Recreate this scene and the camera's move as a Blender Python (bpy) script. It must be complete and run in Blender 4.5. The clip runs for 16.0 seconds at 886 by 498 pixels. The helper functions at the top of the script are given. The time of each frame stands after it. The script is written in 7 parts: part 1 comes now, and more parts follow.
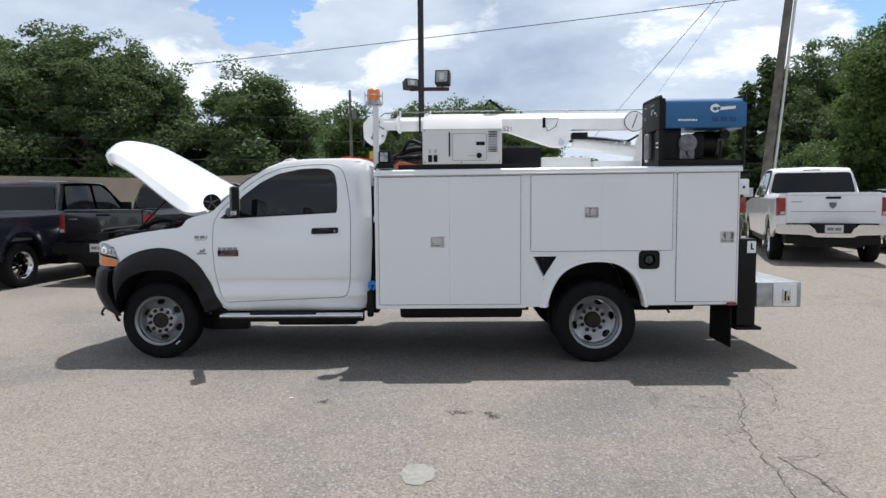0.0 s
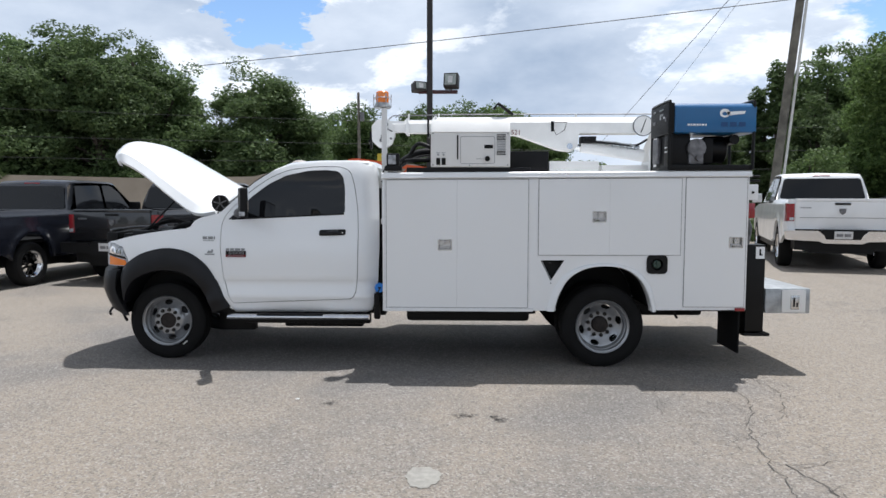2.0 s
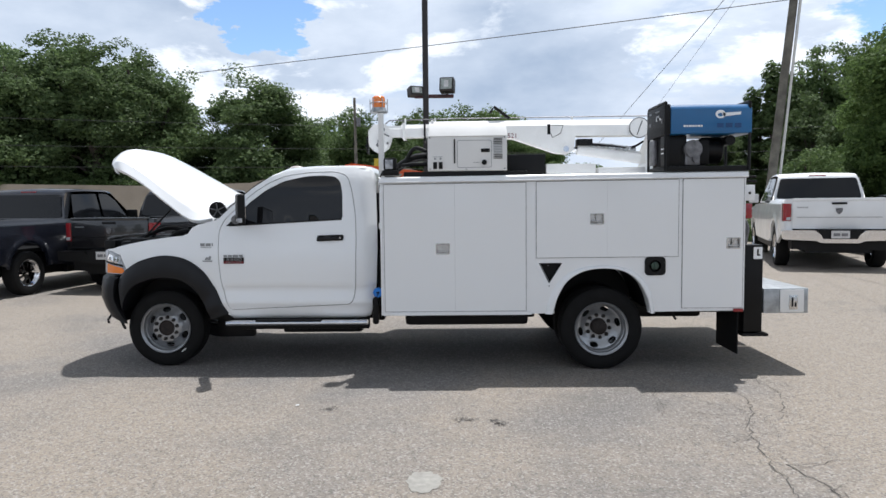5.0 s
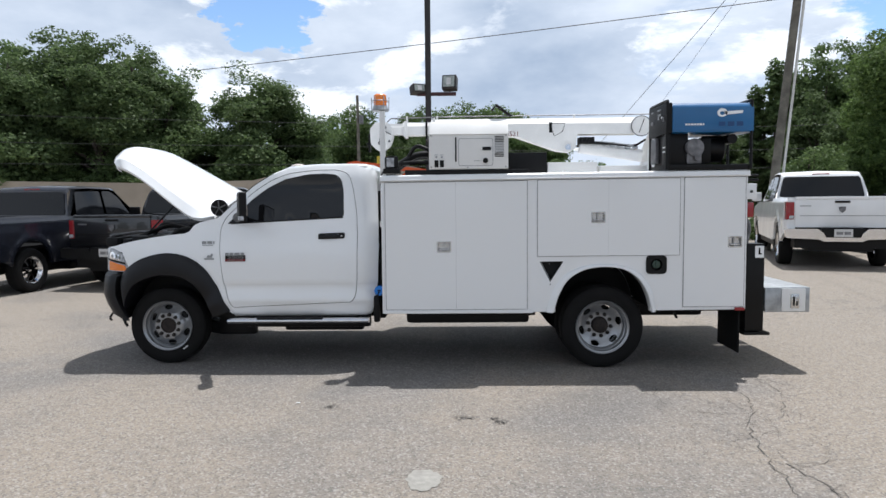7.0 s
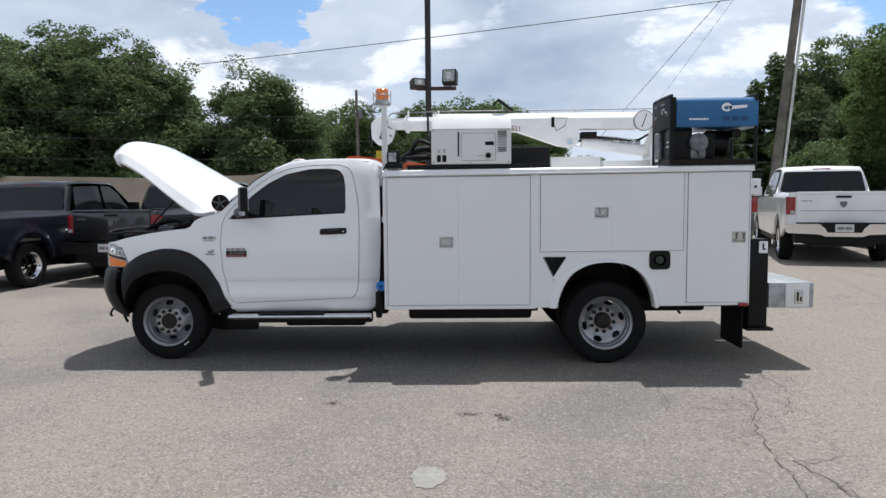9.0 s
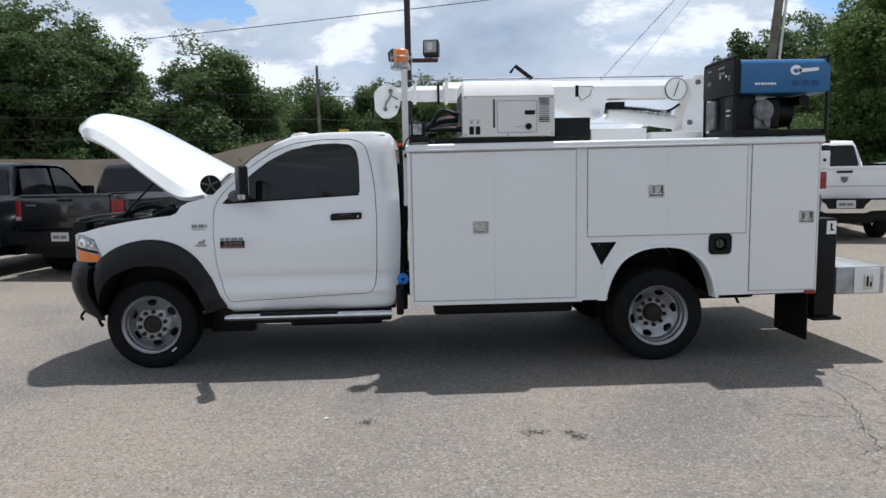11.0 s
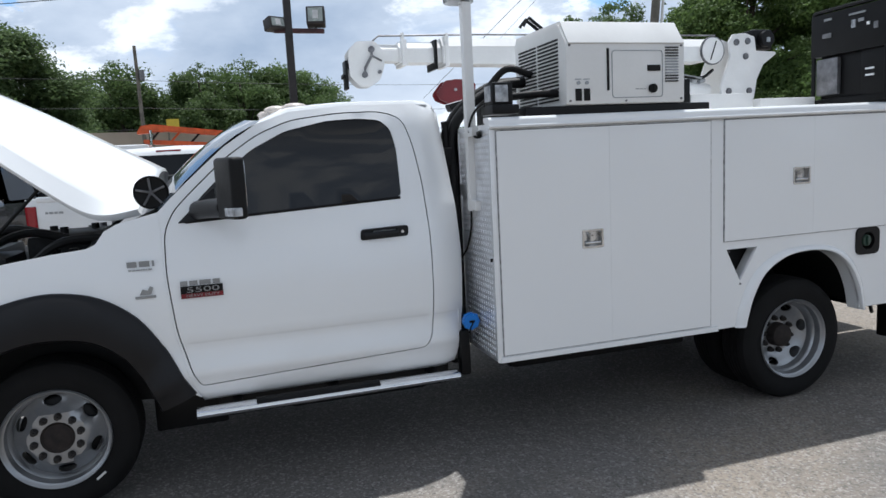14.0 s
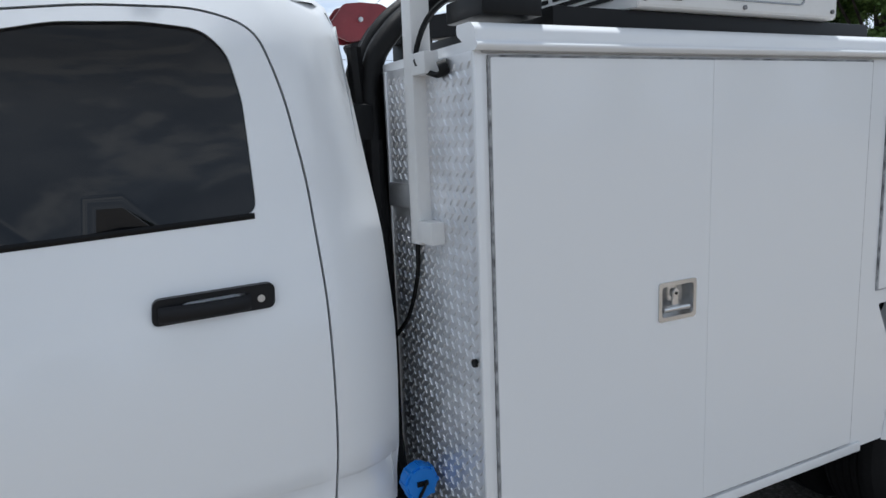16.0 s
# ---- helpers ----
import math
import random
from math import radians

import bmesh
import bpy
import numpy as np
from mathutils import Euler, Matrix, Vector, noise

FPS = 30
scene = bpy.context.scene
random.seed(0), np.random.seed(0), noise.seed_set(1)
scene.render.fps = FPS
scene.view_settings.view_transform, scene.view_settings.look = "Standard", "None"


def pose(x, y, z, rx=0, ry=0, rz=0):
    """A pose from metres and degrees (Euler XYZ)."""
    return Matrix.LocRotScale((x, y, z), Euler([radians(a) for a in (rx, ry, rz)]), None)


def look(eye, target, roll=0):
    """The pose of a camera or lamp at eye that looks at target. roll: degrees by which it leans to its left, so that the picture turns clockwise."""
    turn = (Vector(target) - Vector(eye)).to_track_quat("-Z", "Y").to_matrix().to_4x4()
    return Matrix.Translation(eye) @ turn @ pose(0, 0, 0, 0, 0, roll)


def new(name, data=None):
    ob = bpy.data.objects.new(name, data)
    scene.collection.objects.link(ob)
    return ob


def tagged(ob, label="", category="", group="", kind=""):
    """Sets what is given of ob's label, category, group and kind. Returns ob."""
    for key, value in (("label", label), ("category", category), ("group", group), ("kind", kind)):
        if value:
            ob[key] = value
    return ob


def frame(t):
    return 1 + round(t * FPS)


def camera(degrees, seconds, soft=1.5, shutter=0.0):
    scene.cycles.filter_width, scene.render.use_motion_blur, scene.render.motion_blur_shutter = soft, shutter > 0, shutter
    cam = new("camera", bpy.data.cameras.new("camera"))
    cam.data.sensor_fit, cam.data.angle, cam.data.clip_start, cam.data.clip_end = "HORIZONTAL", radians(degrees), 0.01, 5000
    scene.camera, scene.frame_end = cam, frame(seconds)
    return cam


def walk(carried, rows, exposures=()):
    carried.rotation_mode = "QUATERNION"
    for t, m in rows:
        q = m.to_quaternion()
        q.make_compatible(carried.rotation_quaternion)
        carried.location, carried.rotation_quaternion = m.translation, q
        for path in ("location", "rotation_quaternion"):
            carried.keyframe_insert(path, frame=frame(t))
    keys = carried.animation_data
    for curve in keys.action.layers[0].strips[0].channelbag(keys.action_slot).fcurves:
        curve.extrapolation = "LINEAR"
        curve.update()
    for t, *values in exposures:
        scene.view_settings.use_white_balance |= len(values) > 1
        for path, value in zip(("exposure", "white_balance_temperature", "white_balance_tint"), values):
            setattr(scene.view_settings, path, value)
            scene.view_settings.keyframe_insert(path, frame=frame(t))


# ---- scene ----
cam = camera(65.9, 16.0)
PATH = [
    (0, (2.893, -6.308, 1.59), (2.873, -4.314, 1.436), -0.4),
    (0.5, (2.887, -6.3, 1.591), (2.861, -4.306, 1.436), -0.7),
    (1, (2.886, -6.304, 1.59), (2.854, -4.31, 1.439), -0.0),
    (1.5, (2.887, -6.308, 1.595), (2.851, -4.314, 1.445), -0.3),
    (2, (2.889, -6.307, 1.591), (2.849, -4.313, 1.445), 0.1),
    (2.5, (2.889, -6.311, 1.594), (2.852, -4.317, 1.448), -0.1),
    (3, (2.883, -6.306, 1.601), (2.851, -4.311, 1.456), -0.4),
    (3.5, (2.884, -6.306, 1.599), (2.854, -4.311, 1.459), -0.5),
    (4, (2.885, -6.307, 1.592), (2.855, -4.311, 1.458), -0.5),
    (6.5, (2.895, -6.306, 1.59), (2.854, -4.311, 1.454), -0.7),
    (7, (2.903, -6.309, 1.596), (2.861, -4.314, 1.455), -0.5),
    (7.5, (2.904, -6.31, 1.596), (2.861, -4.316, 1.453), -0.6),
    (8, (2.893, -6.305, 1.593), (2.847, -4.311, 1.45), -0.2),
    (8.5, (2.885, -6.295, 1.593), (2.839, -4.301, 1.446), -0.0),
    (9, (2.867, -6.275, 1.599), (2.829, -4.282, 1.443), -0.5),
    (9.2, (2.86, -6.247, 1.602), (2.824, -4.253, 1.446), -0.6),
    (11.3, (2.041, -5.242, 1.591), (2.173, -3.259, 1.366), -0.2),
    (11.5, (1.914, -5.122, 1.59), (2.073, -3.142, 1.363), 1.2),
    (12, (1.529, -4.82, 1.636), (1.824, -2.855, 1.407), -0.3),
    (12.5, (1.285, -4.489, 1.613), (1.674, -2.541, 1.378), -1.4),
    (13, (1.038, -4.111, 1.604), (1.535, -2.188, 1.368), -1.0),
    (13.5, (0.903, -3.725, 1.597), (1.509, -1.836, 1.343), -2.8),
    (14, (0.898, -3.264, 1.64), (1.494, -1.373, 1.377), -2.9),
    (14.5, (0.887, -2.805, 1.62), (1.575, -0.943, 1.376), -1.1),
    (15, (1.053, -2.264, 1.616), (1.856, -0.455, 1.324), -1.9),
    (15.5, (1.236, -1.748, 1.608), (2.080, 0.032, 1.258), -0.7),
    (16, (1.478, -1.252, 1.604), (2.372, 0.506, 1.279), -2.2),
]
EXPOSURE = [(0, 0.03, 6100, 10), (4, 0.11, 6100, 10), (7.5, 0.09, 6100, 10), (9, -0.04, 6100, 10), (11.5, -0.11, 6050, 9.5), (12, -0.08, 6030, 9.5), (12.5, -0.19, 6000, 9.5), (13.5, 0.01, 5950, 9), (15, 0.02, 5900, 8.5), (16, 0.04, 5850, 8)]
walk(cam, [(t, look(eye, target, roll)) for t, eye, target, roll in PATH], EXPOSURE)

# ---- world, sun, exposure ----
SUN = Vector((0.15, 0.27, 1.0)).normalized()
world = bpy.data.worlds.new("sky_world")
scene.world = world
world.use_nodes = True


def build_sky():
    nt = world.node_tree
    nt.nodes.clear()
    n, k = nt.nodes.new, nt.links.new
    out, bg = n("ShaderNodeOutputWorld"), n("ShaderNodeBackground")
    sky = n("ShaderNodeTexSky")
    sky.sky_type, sky.sun_disc = "NISHITA", False
    sky.sun_elevation = math.asin(SUN.z)
    sky.sun_rotation = math.atan2(SUN.x, SUN.y)
    sky.air_density, sky.dust_density, sky.ozone_density = 1.0, 0.15, 3.0
    gain = n("ShaderNodeVectorMath")
    gain.operation = "SCALE"
    gain.inputs["Scale"].default_value = 0.15
    k(sky.outputs["Color"], gain.inputs[0])
    tc = n("ShaderNodeTexCoord")
    mp = n("ShaderNodeMapping")
    mp.inputs["Scale"].default_value = (1.0, 1.0, 2.2)
    k(tc.outputs["Generated"], mp.inputs["Vector"])

    def noise_at(scale, detail, rough, off, distort=0.0):
        t = n("ShaderNodeTexNoise")
        t.noise_dimensions = "4D"
        t.inputs["W"].default_value = off
        t.inputs["Scale"].default_value = scale
        t.inputs["Detail"].default_value = detail
        t.inputs["Roughness"].default_value = rough
        t.inputs["Distortion"].default_value = distort
        k(mp.outputs["Vector"], t.inputs["Vector"])
        return t.outputs["Fac"]

    def maths(op, a, b):
        m = n("ShaderNodeMath")
        m.operation = op
        for i, v in enumerate((a, b)):
            if isinstance(v, (int, float)):
                m.inputs[i].default_value = v
            else:
                k(v, m.inputs[i])
        return m.outputs[0]

    def rng(v, a, b, lo, hi, smooth=True):
        m = n("ShaderNodeMapRange")
        m.interpolation_type = "SMOOTHSTEP" if smooth else "LINEAR"
        for i, x in zip(range(1, 5), (a, b, lo, hi)):
            m.inputs[i].default_value = x
        k(v, m.inputs[0])
        return m.outputs[0]

    def away(direction):
        v = n("ShaderNodeVectorMath")
        v.operation = "DISTANCE"
        v.inputs[1].default_value = direction
        k(tc.outputs["Generated"], v.inputs[0])
        return v.outputs["Value"]

    up = n("ShaderNodeSeparateXYZ")
    k(tc.outputs["Generated"], up.inputs[0])
    # gaps of blue with ragged edges in the cloud deck
    rag = maths("MULTIPLY", maths("SUBTRACT", noise_at(13, 8, 0.66, 2.0), 0.5), 0.17)
    closed = maths("MULTIPLY", rng(maths("ADD", away((-0.256, 0.931, 0.260)), rag), 0.056, 0.066, 0.0, 1.0),
                   rng(maths("ADD", away((0.510, 0.828, 0.232)), rag), 0.030, 0.055, 0.0, 1.0))
    cover = rng(maths("ADD", noise_at(2.6, 6, 0.55, 5.3), rng(up.outputs["Z"], 0.45, 0.85, 0.10, 0.02)), 0.40, 0.46, 0.0, 1.0)
    fac = maths("MULTIPLY", closed, cover)
    # a soft grey-blue deck, darkest in its broad flat bases
    soft = maths("ADD", noise_at(2.4, 8, 0.56, 8.1), rng(away((0.11, 0.975, 0.185)), 0.03, 0.22, -0.17, 0.0))
    soft = maths("ADD", soft, rng(away((-0.56, 0.79, 0.25)), 0.05, 0.30, -0.13, 0.0))
    deck = n("ShaderNodeValToRGB")
    e = deck.color_ramp.elements
    e[0].position, e[0].color = 0.28, (0.33, 0.42, 0.555, 1)
    e[1].position, e[1].color = 0.60, (0.84, 0.89, 0.96, 1)
    k(soft, deck.inputs["Fac"])
    # heaped white tops, lit from above: brighter where the heap thins upwards
    heap = noise_at(4.6, 10, 0.60, 3.4, 0.25)
    # towering heaps in some places, a flat grey base in others
    for where, reach, swell in (((-0.53, 0.82, 0.23), 0.16, -0.07), ((-0.425, 0.881, 0.209), 0.06, 0.03), ((-0.349, 0.910, 0.223), 0.07, 0.05), ((-0.225, 0.956, 0.175), 0.09, 0.055), ((-0.132, 0.959, 0.250), 0.10, 0.02),
                                ((-0.085, 0.982, 0.165), 0.07, 0.075), ((0.08, 0.956, 0.282), 0.14, 0.11), ((0.152, 0.979, 0.137), 0.045, 0.07), ((0.206, 0.970, 0.128), 0.06, 0.08), ((0.284, 0.930, 0.234), 0.09, 0.02),
                                ((0.09, 0.980, 0.190), 0.12, -0.10), ((0.20, 0.960, 0.200), 0.12, -0.08), ((0.0, 0.985, 0.180), 0.06, -0.05)):
        heap = maths("ADD", heap, rng(away(where), 0.0, reach, swell, 0.0))
    mp2 = n("ShaderNodeMapping")
    mp2.inputs["Scale"].default_value = (1.0, 1.0, 2.2)
    mp2.inputs["Location"].default_value = (0.0, 0.0, 0.075)
    k(tc.outputs["Generated"], mp2.inputs["Vector"])
    above = n("ShaderNodeTexNoise")
    above.noise_dimensions = "4D"
    for key, value in (("W", 3.4), ("Scale", 4.6), ("Detail", 6.0), ("Roughness", 0.55), ("Distortion", 0.25)):
        above.inputs[key].default_value = value
    k(mp2.outputs["Vector"], above.inputs["Vector"])
    lit = rng(maths("SUBTRACT", heap, above.outputs["Fac"]), -0.055, 0.07, 0.0, 1.0)
    puff = rng(heap, 0.495, 0.575, 0.0, 1.0)
    tops = n("ShaderNodeMix")
    tops.data_type = "RGBA"
    tops.inputs[6].default_value, tops.inputs[7].default_value = (0.60, 0.69, 0.82, 1), (1.06, 1.08, 1.10, 1)
    k(lit, tops.inputs["Factor"])
    cloud = n("ShaderNodeMix")
    cloud.data_type = "RGBA"
    k(maths("MULTIPLY", puff, rng(away((0.10, 0.98, 0.185)), 0.05, 0.16, 0.45, 1.0)), cloud.inputs["Factor"])
    k(deck.outputs["Color"], cloud.inputs[6])
    k(tops.outputs[2], cloud.inputs[7])
    mix = n("ShaderNodeMix")
    mix.data_type = "RGBA"
    k(fac, mix.inputs["Factor"])
    k(gain.outputs[0], mix.inputs[6])
    # above the view, clouds are greyed and warmed to tune the fill light
    base = n("ShaderNodeVectorMath")
    base.operation = "SCALE"
    k(cloud.outputs[2], base.inputs[0])
    k(rng(up.outputs["Z"], 0.32, 0.62, 1.0, 0.60), base.inputs["Scale"])
    warm = n("ShaderNodeMix")
    warm.data_type, warm.blend_type = "RGBA", "MULTIPLY"
    warm.inputs[7].default_value = (1.04, 1.0, 0.95, 1)
    k(rng(up.outputs["Z"], 0.32, 0.62, 0.0, 1.0), warm.inputs["Factor"])
    k(base.outputs[0], warm.inputs[6])
    k(warm.outputs[2], mix.inputs[7])
    k(mix.outputs[2], bg.inputs["Color"])
    bg.inputs["Strength"].default_value = 1.0
    k(bg.outputs[0], out.inputs["Surface"])


build_sky()
sun_data = bpy.data.lights.new("sun", "SUN")
sun_data.energy, sun_data.angle, sun_data.color = 4.7, radians(0.8), (1.0, 0.955, 0.89)
sun = new("sun", sun_data)
sun.matrix_basis = look(SUN * 60, (0, 0, 0))


# ---- materials ----
def surface(name, col, rough=0.5, metal=0.0, var=0.06, scale=6.0, bump=0.0, bump_scale=60.0, coat=0.0, tint=None, rough_var=0.1, per_object=0.0):
    """A procedural surface: coarse stains and fine grain over one base colour."""
    m = bpy.data.materials.new(name)
    m.use_nodes = True
    nt = m.node_tree
    b = nt.nodes["Principled BSDF"]
    n, k = nt.nodes.new, nt.links.new
    tc = n("ShaderNodeTexCoord")

    def tex(s, d):
        t = n("ShaderNodeTexNoise")
        t.inputs["Scale"].default_value, t.inputs["Detail"].default_value = s, d
        k(tc.outputs["Object"], t.inputs["Vector"])
        return t

    big, fine = tex(scale, 5), tex(bump_scale, 3)
    ramp = n("ShaderNodeValToRGB")
    lo = tint or tuple(c * (1 - 2.2 * var) for c in col)
    ramp.color_ramp.elements[0].position, ramp.color_ramp.elements[0].color = 0.32, (*lo, 1)
    ramp.color_ramp.elements[1].position, ramp.color_ramp.elements[1].color = 0.68, (*(min(1, c * (1 + var)) for c in col), 1)
    k(big.outputs["Fac"], ramp.inputs["Fac"])
    mixg = n("ShaderNodeMix")
    mixg.data_type, mixg.blend_type = "RGBA", "MULTIPLY"
    mixg.inputs["Factor"].default_value = 1.0
    gr = n("ShaderNodeMapRange")
    gr.inputs[3].default_value, gr.inputs[4].default_value = 1 - var, 1 + var
    k(fine.outputs["Fac"], gr.inputs[0])
    k(ramp.outputs["Color"], mixg.inputs[6])
    k(gr.outputs[0], mixg.inputs[7])
    colour = mixg.outputs[2]
    if per_object:
        info = n("ShaderNodeObjectInfo")
        hv = n("ShaderNodeHueSaturation")
        vr = n("ShaderNodeMapRange")
        vr.inputs[3].default_value, vr.inputs[4].default_value = 1 - per_object, 1 + per_object
        k(info.outputs["Random"], vr.inputs[0])
        k(vr.outputs[0], hv.inputs["Value"])
        k(colour, hv.inputs["Color"])
        colour = hv.outputs["Color"]
    k(colour, b.inputs["Base Color"])
    rr = n("ShaderNodeMapRange")
    rr.inputs[3].default_value, rr.inputs[4].default_value = max(0.02, rough * (1 - rough_var)), min(1, rough * (1 + rough_var))
    k(big.outputs["Fac"], rr.inputs[0])
    k(rr.outputs[0], b.inputs["Roughness"])
    b.inputs["Metallic"].default_value = metal
    b.inputs["Coat Weight"].default_value = coat
    b.inputs["Coat Roughness"].default_value = 0.05
    if bump:
        bp = n("ShaderNodeBump")
        bp.inputs["Strength"].default_value, bp.inputs["Distance"].default_value = bump, 0.004
        k(fine.outputs["Fac"], bp.inputs["Height"])
        k(bp.outputs[0], b.inputs["Normal"])
    return m


def glassy(name, col, rough=0.03, alpha=1.0, transmission=0.0):
    m = surface(name, col, rough, var=0.03, rough_var=0.2)
    b = m.node_tree.nodes["Principled BSDF"]
    b.inputs["Transmission Weight"].default_value = transmission
    b.inputs["IOR"].default_value = 1.5
    return m


WHITE = surface("white_paint", (0.835, 0.85, 0.865), 0.28, var=0.0, scale=0.6, bump_scale=1500, coat=0.6, rough_var=0.04)
BODY_WHITE = surface("white_body_paint", (0.80, 0.812, 0.825), 0.24, var=0.0, scale=0.6, bump=0.35, bump_scale=2.2, coat=0.5, rough_var=0.04)
CRANE_WHITE = surface("white_crane_paint", (0.78, 0.78, 0.77), 0.38, var=0.04, scale=3.0)
CREAM = surface("off_white_sheet", (0.77, 0.77, 0.76), 0.42, var=0.03, scale=3.0)
BLACK = surface("black_plastic", (0.006, 0.006, 0.0065), 0.5, var=0.15, bump=0.25, bump_scale=400)
FLARE = surface("dark_grey_flare_plastic", (0.0075, 0.0078, 0.0098), 0.42, var=0.12, bump=0.2, bump_scale=500)
STEELB = surface("black_painted_steel", (0.0055, 0.0055, 0.006), 0.42, var=0.15)
RUBBER = surface("tyre_rubber", (0.007, 0.007, 0.0073), 0.8, var=0.2, bump=0.3, bump_scale=120)
ALU = surface("brushed_aluminium", (0.80, 0.81, 0.83), 0.42, 0.9, var=0.06, scale=9)
POLISHED = surface("polished_aluminium", (0.82, 0.83, 0.85), 0.20, 0.95, var=0.04, scale=9)
STEEL_W = surface("silver_wheel_paint", (0.33, 0.34, 0.355), 0.30, 0.65, var=0.07, scale=5)
CHROME = surface("chrome", (0.80, 0.80, 0.81), 0.09, 1.0, var=0.03)
STAINLESS = surface("stainless_latch", (0.62, 0.62, 0.62), 0.25, 1.0, var=0.06)
RUST = surface("rusty_hub", (0.020, 0.014, 0.012), 0.8, var=0.3, scale=25)
TINT = glassy("tinted_glass", (0.007, 0.007, 0.008), 0.03)
TINT.node_tree.nodes["Principled BSDF"].inputs["Specular IOR Level"].default_value = 0.38
SHIELD = glassy("windscreen_glass", (0.05, 0.06, 0.075), 0.02)
AMBER = surface("amber_lens", (0.85, 0.22, 0.02), 0.15, var=0.06, coat=0.5)
REDLENS = surface("red_lens", (0.27, 0.010, 0.016), 0.18, var=0.08, coat=0.5)
MARKER = surface("cream_lens", (0.70, 0.63, 0.57), 0.2, var=0.15, scale=14, coat=0.3)
CLEAR = surface("clear_lens", (0.42, 0.44, 0.47), 0.1, var=0.25, scale=22, coat=0.5)
BLUE = surface("blue_sheet_paint", (0.012, 0.118, 0.30), 0.33, var=0.05, scale=3, coat=0.2)
CAPBLUE = surface("blue_plastic_cap", (0.02, 0.22, 0.72), 0.4, var=0.05)
REDPAINT = surface("dark_red_paint", (0.16, 0.014, 0.02), 0.4, var=0.12)
BADGE_RED = surface("red_badge", (0.20, 0.010, 0.018), 0.35)
GREYTXT = surface("grey_badge", (0.33, 0.34, 0.35), 0.3, 0.7)
GALV = surface("galvanised_steel", (0.40, 0.42, 0.44), 0.45, 0.6, var=0.12, scale=14)
ENGINE = surface("engine_bay_dark", (0.014, 0.0145, 0.015), 0.55, var=0.4, scale=14)
SEAL = surface("grey_seal_rubber", (0.36, 0.365, 0.375), 0.6, var=0.34, scale=38)
GREYMETAL = surface("cast_grey_metal", (0.20, 0.20, 0.21), 0.5, 0.6, var=0.2, scale=16)


# ---- mesh helpers ----
def finish(name, bm, material, smooth=38):
    me = bpy.data.meshes.new(name)
    bmesh.ops.recalc_face_normals(bm, faces=bm.faces[:])
    bm.to_mesh(me)
    bm.free()
    for m in material if isinstance(material, (list, tuple)) else [material]:
        me.materials.append(m)
    if smooth:
        me.polygons.foreach_set("use_smooth", [True] * len(me.polygons))
        me.set_sharp_from_angle(angle=radians(smooth))
    return me


def thing(name, at, label, category, group=""):
    ob = new(name)
    ob.location = at
    ob.empty_display_size = 0.3
    return tagged(ob, label, category, group)


def part(name, bm, material, parent, label="", smooth=38):
    """One mesh part under a thing or a part; its coordinates are the world's."""
    me = bm if isinstance(bm, bpy.types.Mesh) else finish(name, bm, material, smooth)
    ob = new(name, me)
    ob.parent = parent
    root = parent.parent or parent
    if parent is root:
        ob.matrix_parent_inverse = Matrix.Translation(-root.location)
    if label:
        ob["label"] = label
    return ob


def solo(name, bm, material, label, category, group="", kind="", smooth=38):
    return tagged(new(name, finish(name, bm, material, smooth)), label, category, group, kind)


def merge(bm, src):
    tmp = bpy.data.meshes.new("tmp")
    src.to_mesh(tmp)
    src.free()
    bm.from_mesh(tmp)
    bpy.data.meshes.remove(tmp)
    return bm


def box(bm, x0, x1, y0, y1, z0, z1, bevel=0.0, m=None, segs=2):
    t = bmesh.new()
    bmesh.ops.create_cube(t, size=1)
    for v in t.verts:
        v.co = Vector((x0 + (v.co.x + 0.5) * (x1 - x0), y0 + (v.co.y + 0.5) * (y1 - y0), z0 + (v.co.z + 0.5) * (z1 - z0)))
    if bevel:
        bmesh.ops.bevel(t, geom=t.edges[:], offset=bevel, segments=segs, affect="EDGES", profile=0.6)
    if m:
        bmesh.ops.transform(t, matrix=m, verts=t.verts)
    return merge(bm, t)


def cyl(bm, a, b, r, r2=None, n=16, bevel=0.0):
    """A round bar from a to b."""
    a, b = Vector(a), Vector(b)
    t = bmesh.new()
    bmesh.ops.create_cone(t, cap_ends=True, segments=n, radius1=r, radius2=r if r2 is None else r2, depth=(b - a).length)
    if bevel:
        rims = [e for e in t.edges if abs(e.verts[0].co.z - e.verts[1].co.z) < 1e-6]
        bmesh.ops.bevel(t, geom=rims, offset=bevel, segments=2, affect="EDGES")
    q = (b - a).to_track_quat("Z", "Y").to_matrix().to_4x4()
    bmesh.ops.transform(t, matrix=Matrix.Translation((a + b) / 2) @ q, verts=t.verts)
    return merge(bm, t)


def spline(pts, steps=8):
    """A smooth line through the points."""
    p = [Vector(q) for q in pts]
    p = [2 * p[0] - p[1], *p, 2 * p[-1] - p[-2]]
    out = []
    for i in range(1, len(p) - 2):
        for s in range(steps):
            t = s / steps
            out.append(0.5 * (2 * p[i] + (p[i + 1] - p[i - 1]) * t + (2 * p[i - 1] - 5 * p[i] + 4 * p[i + 1] - p[i + 2]) * t * t
                              + (3 * p[i] - p[i - 1] - 3 * p[i + 1] + p[i + 2]) * t ** 3))
    return out + [p[-2]]


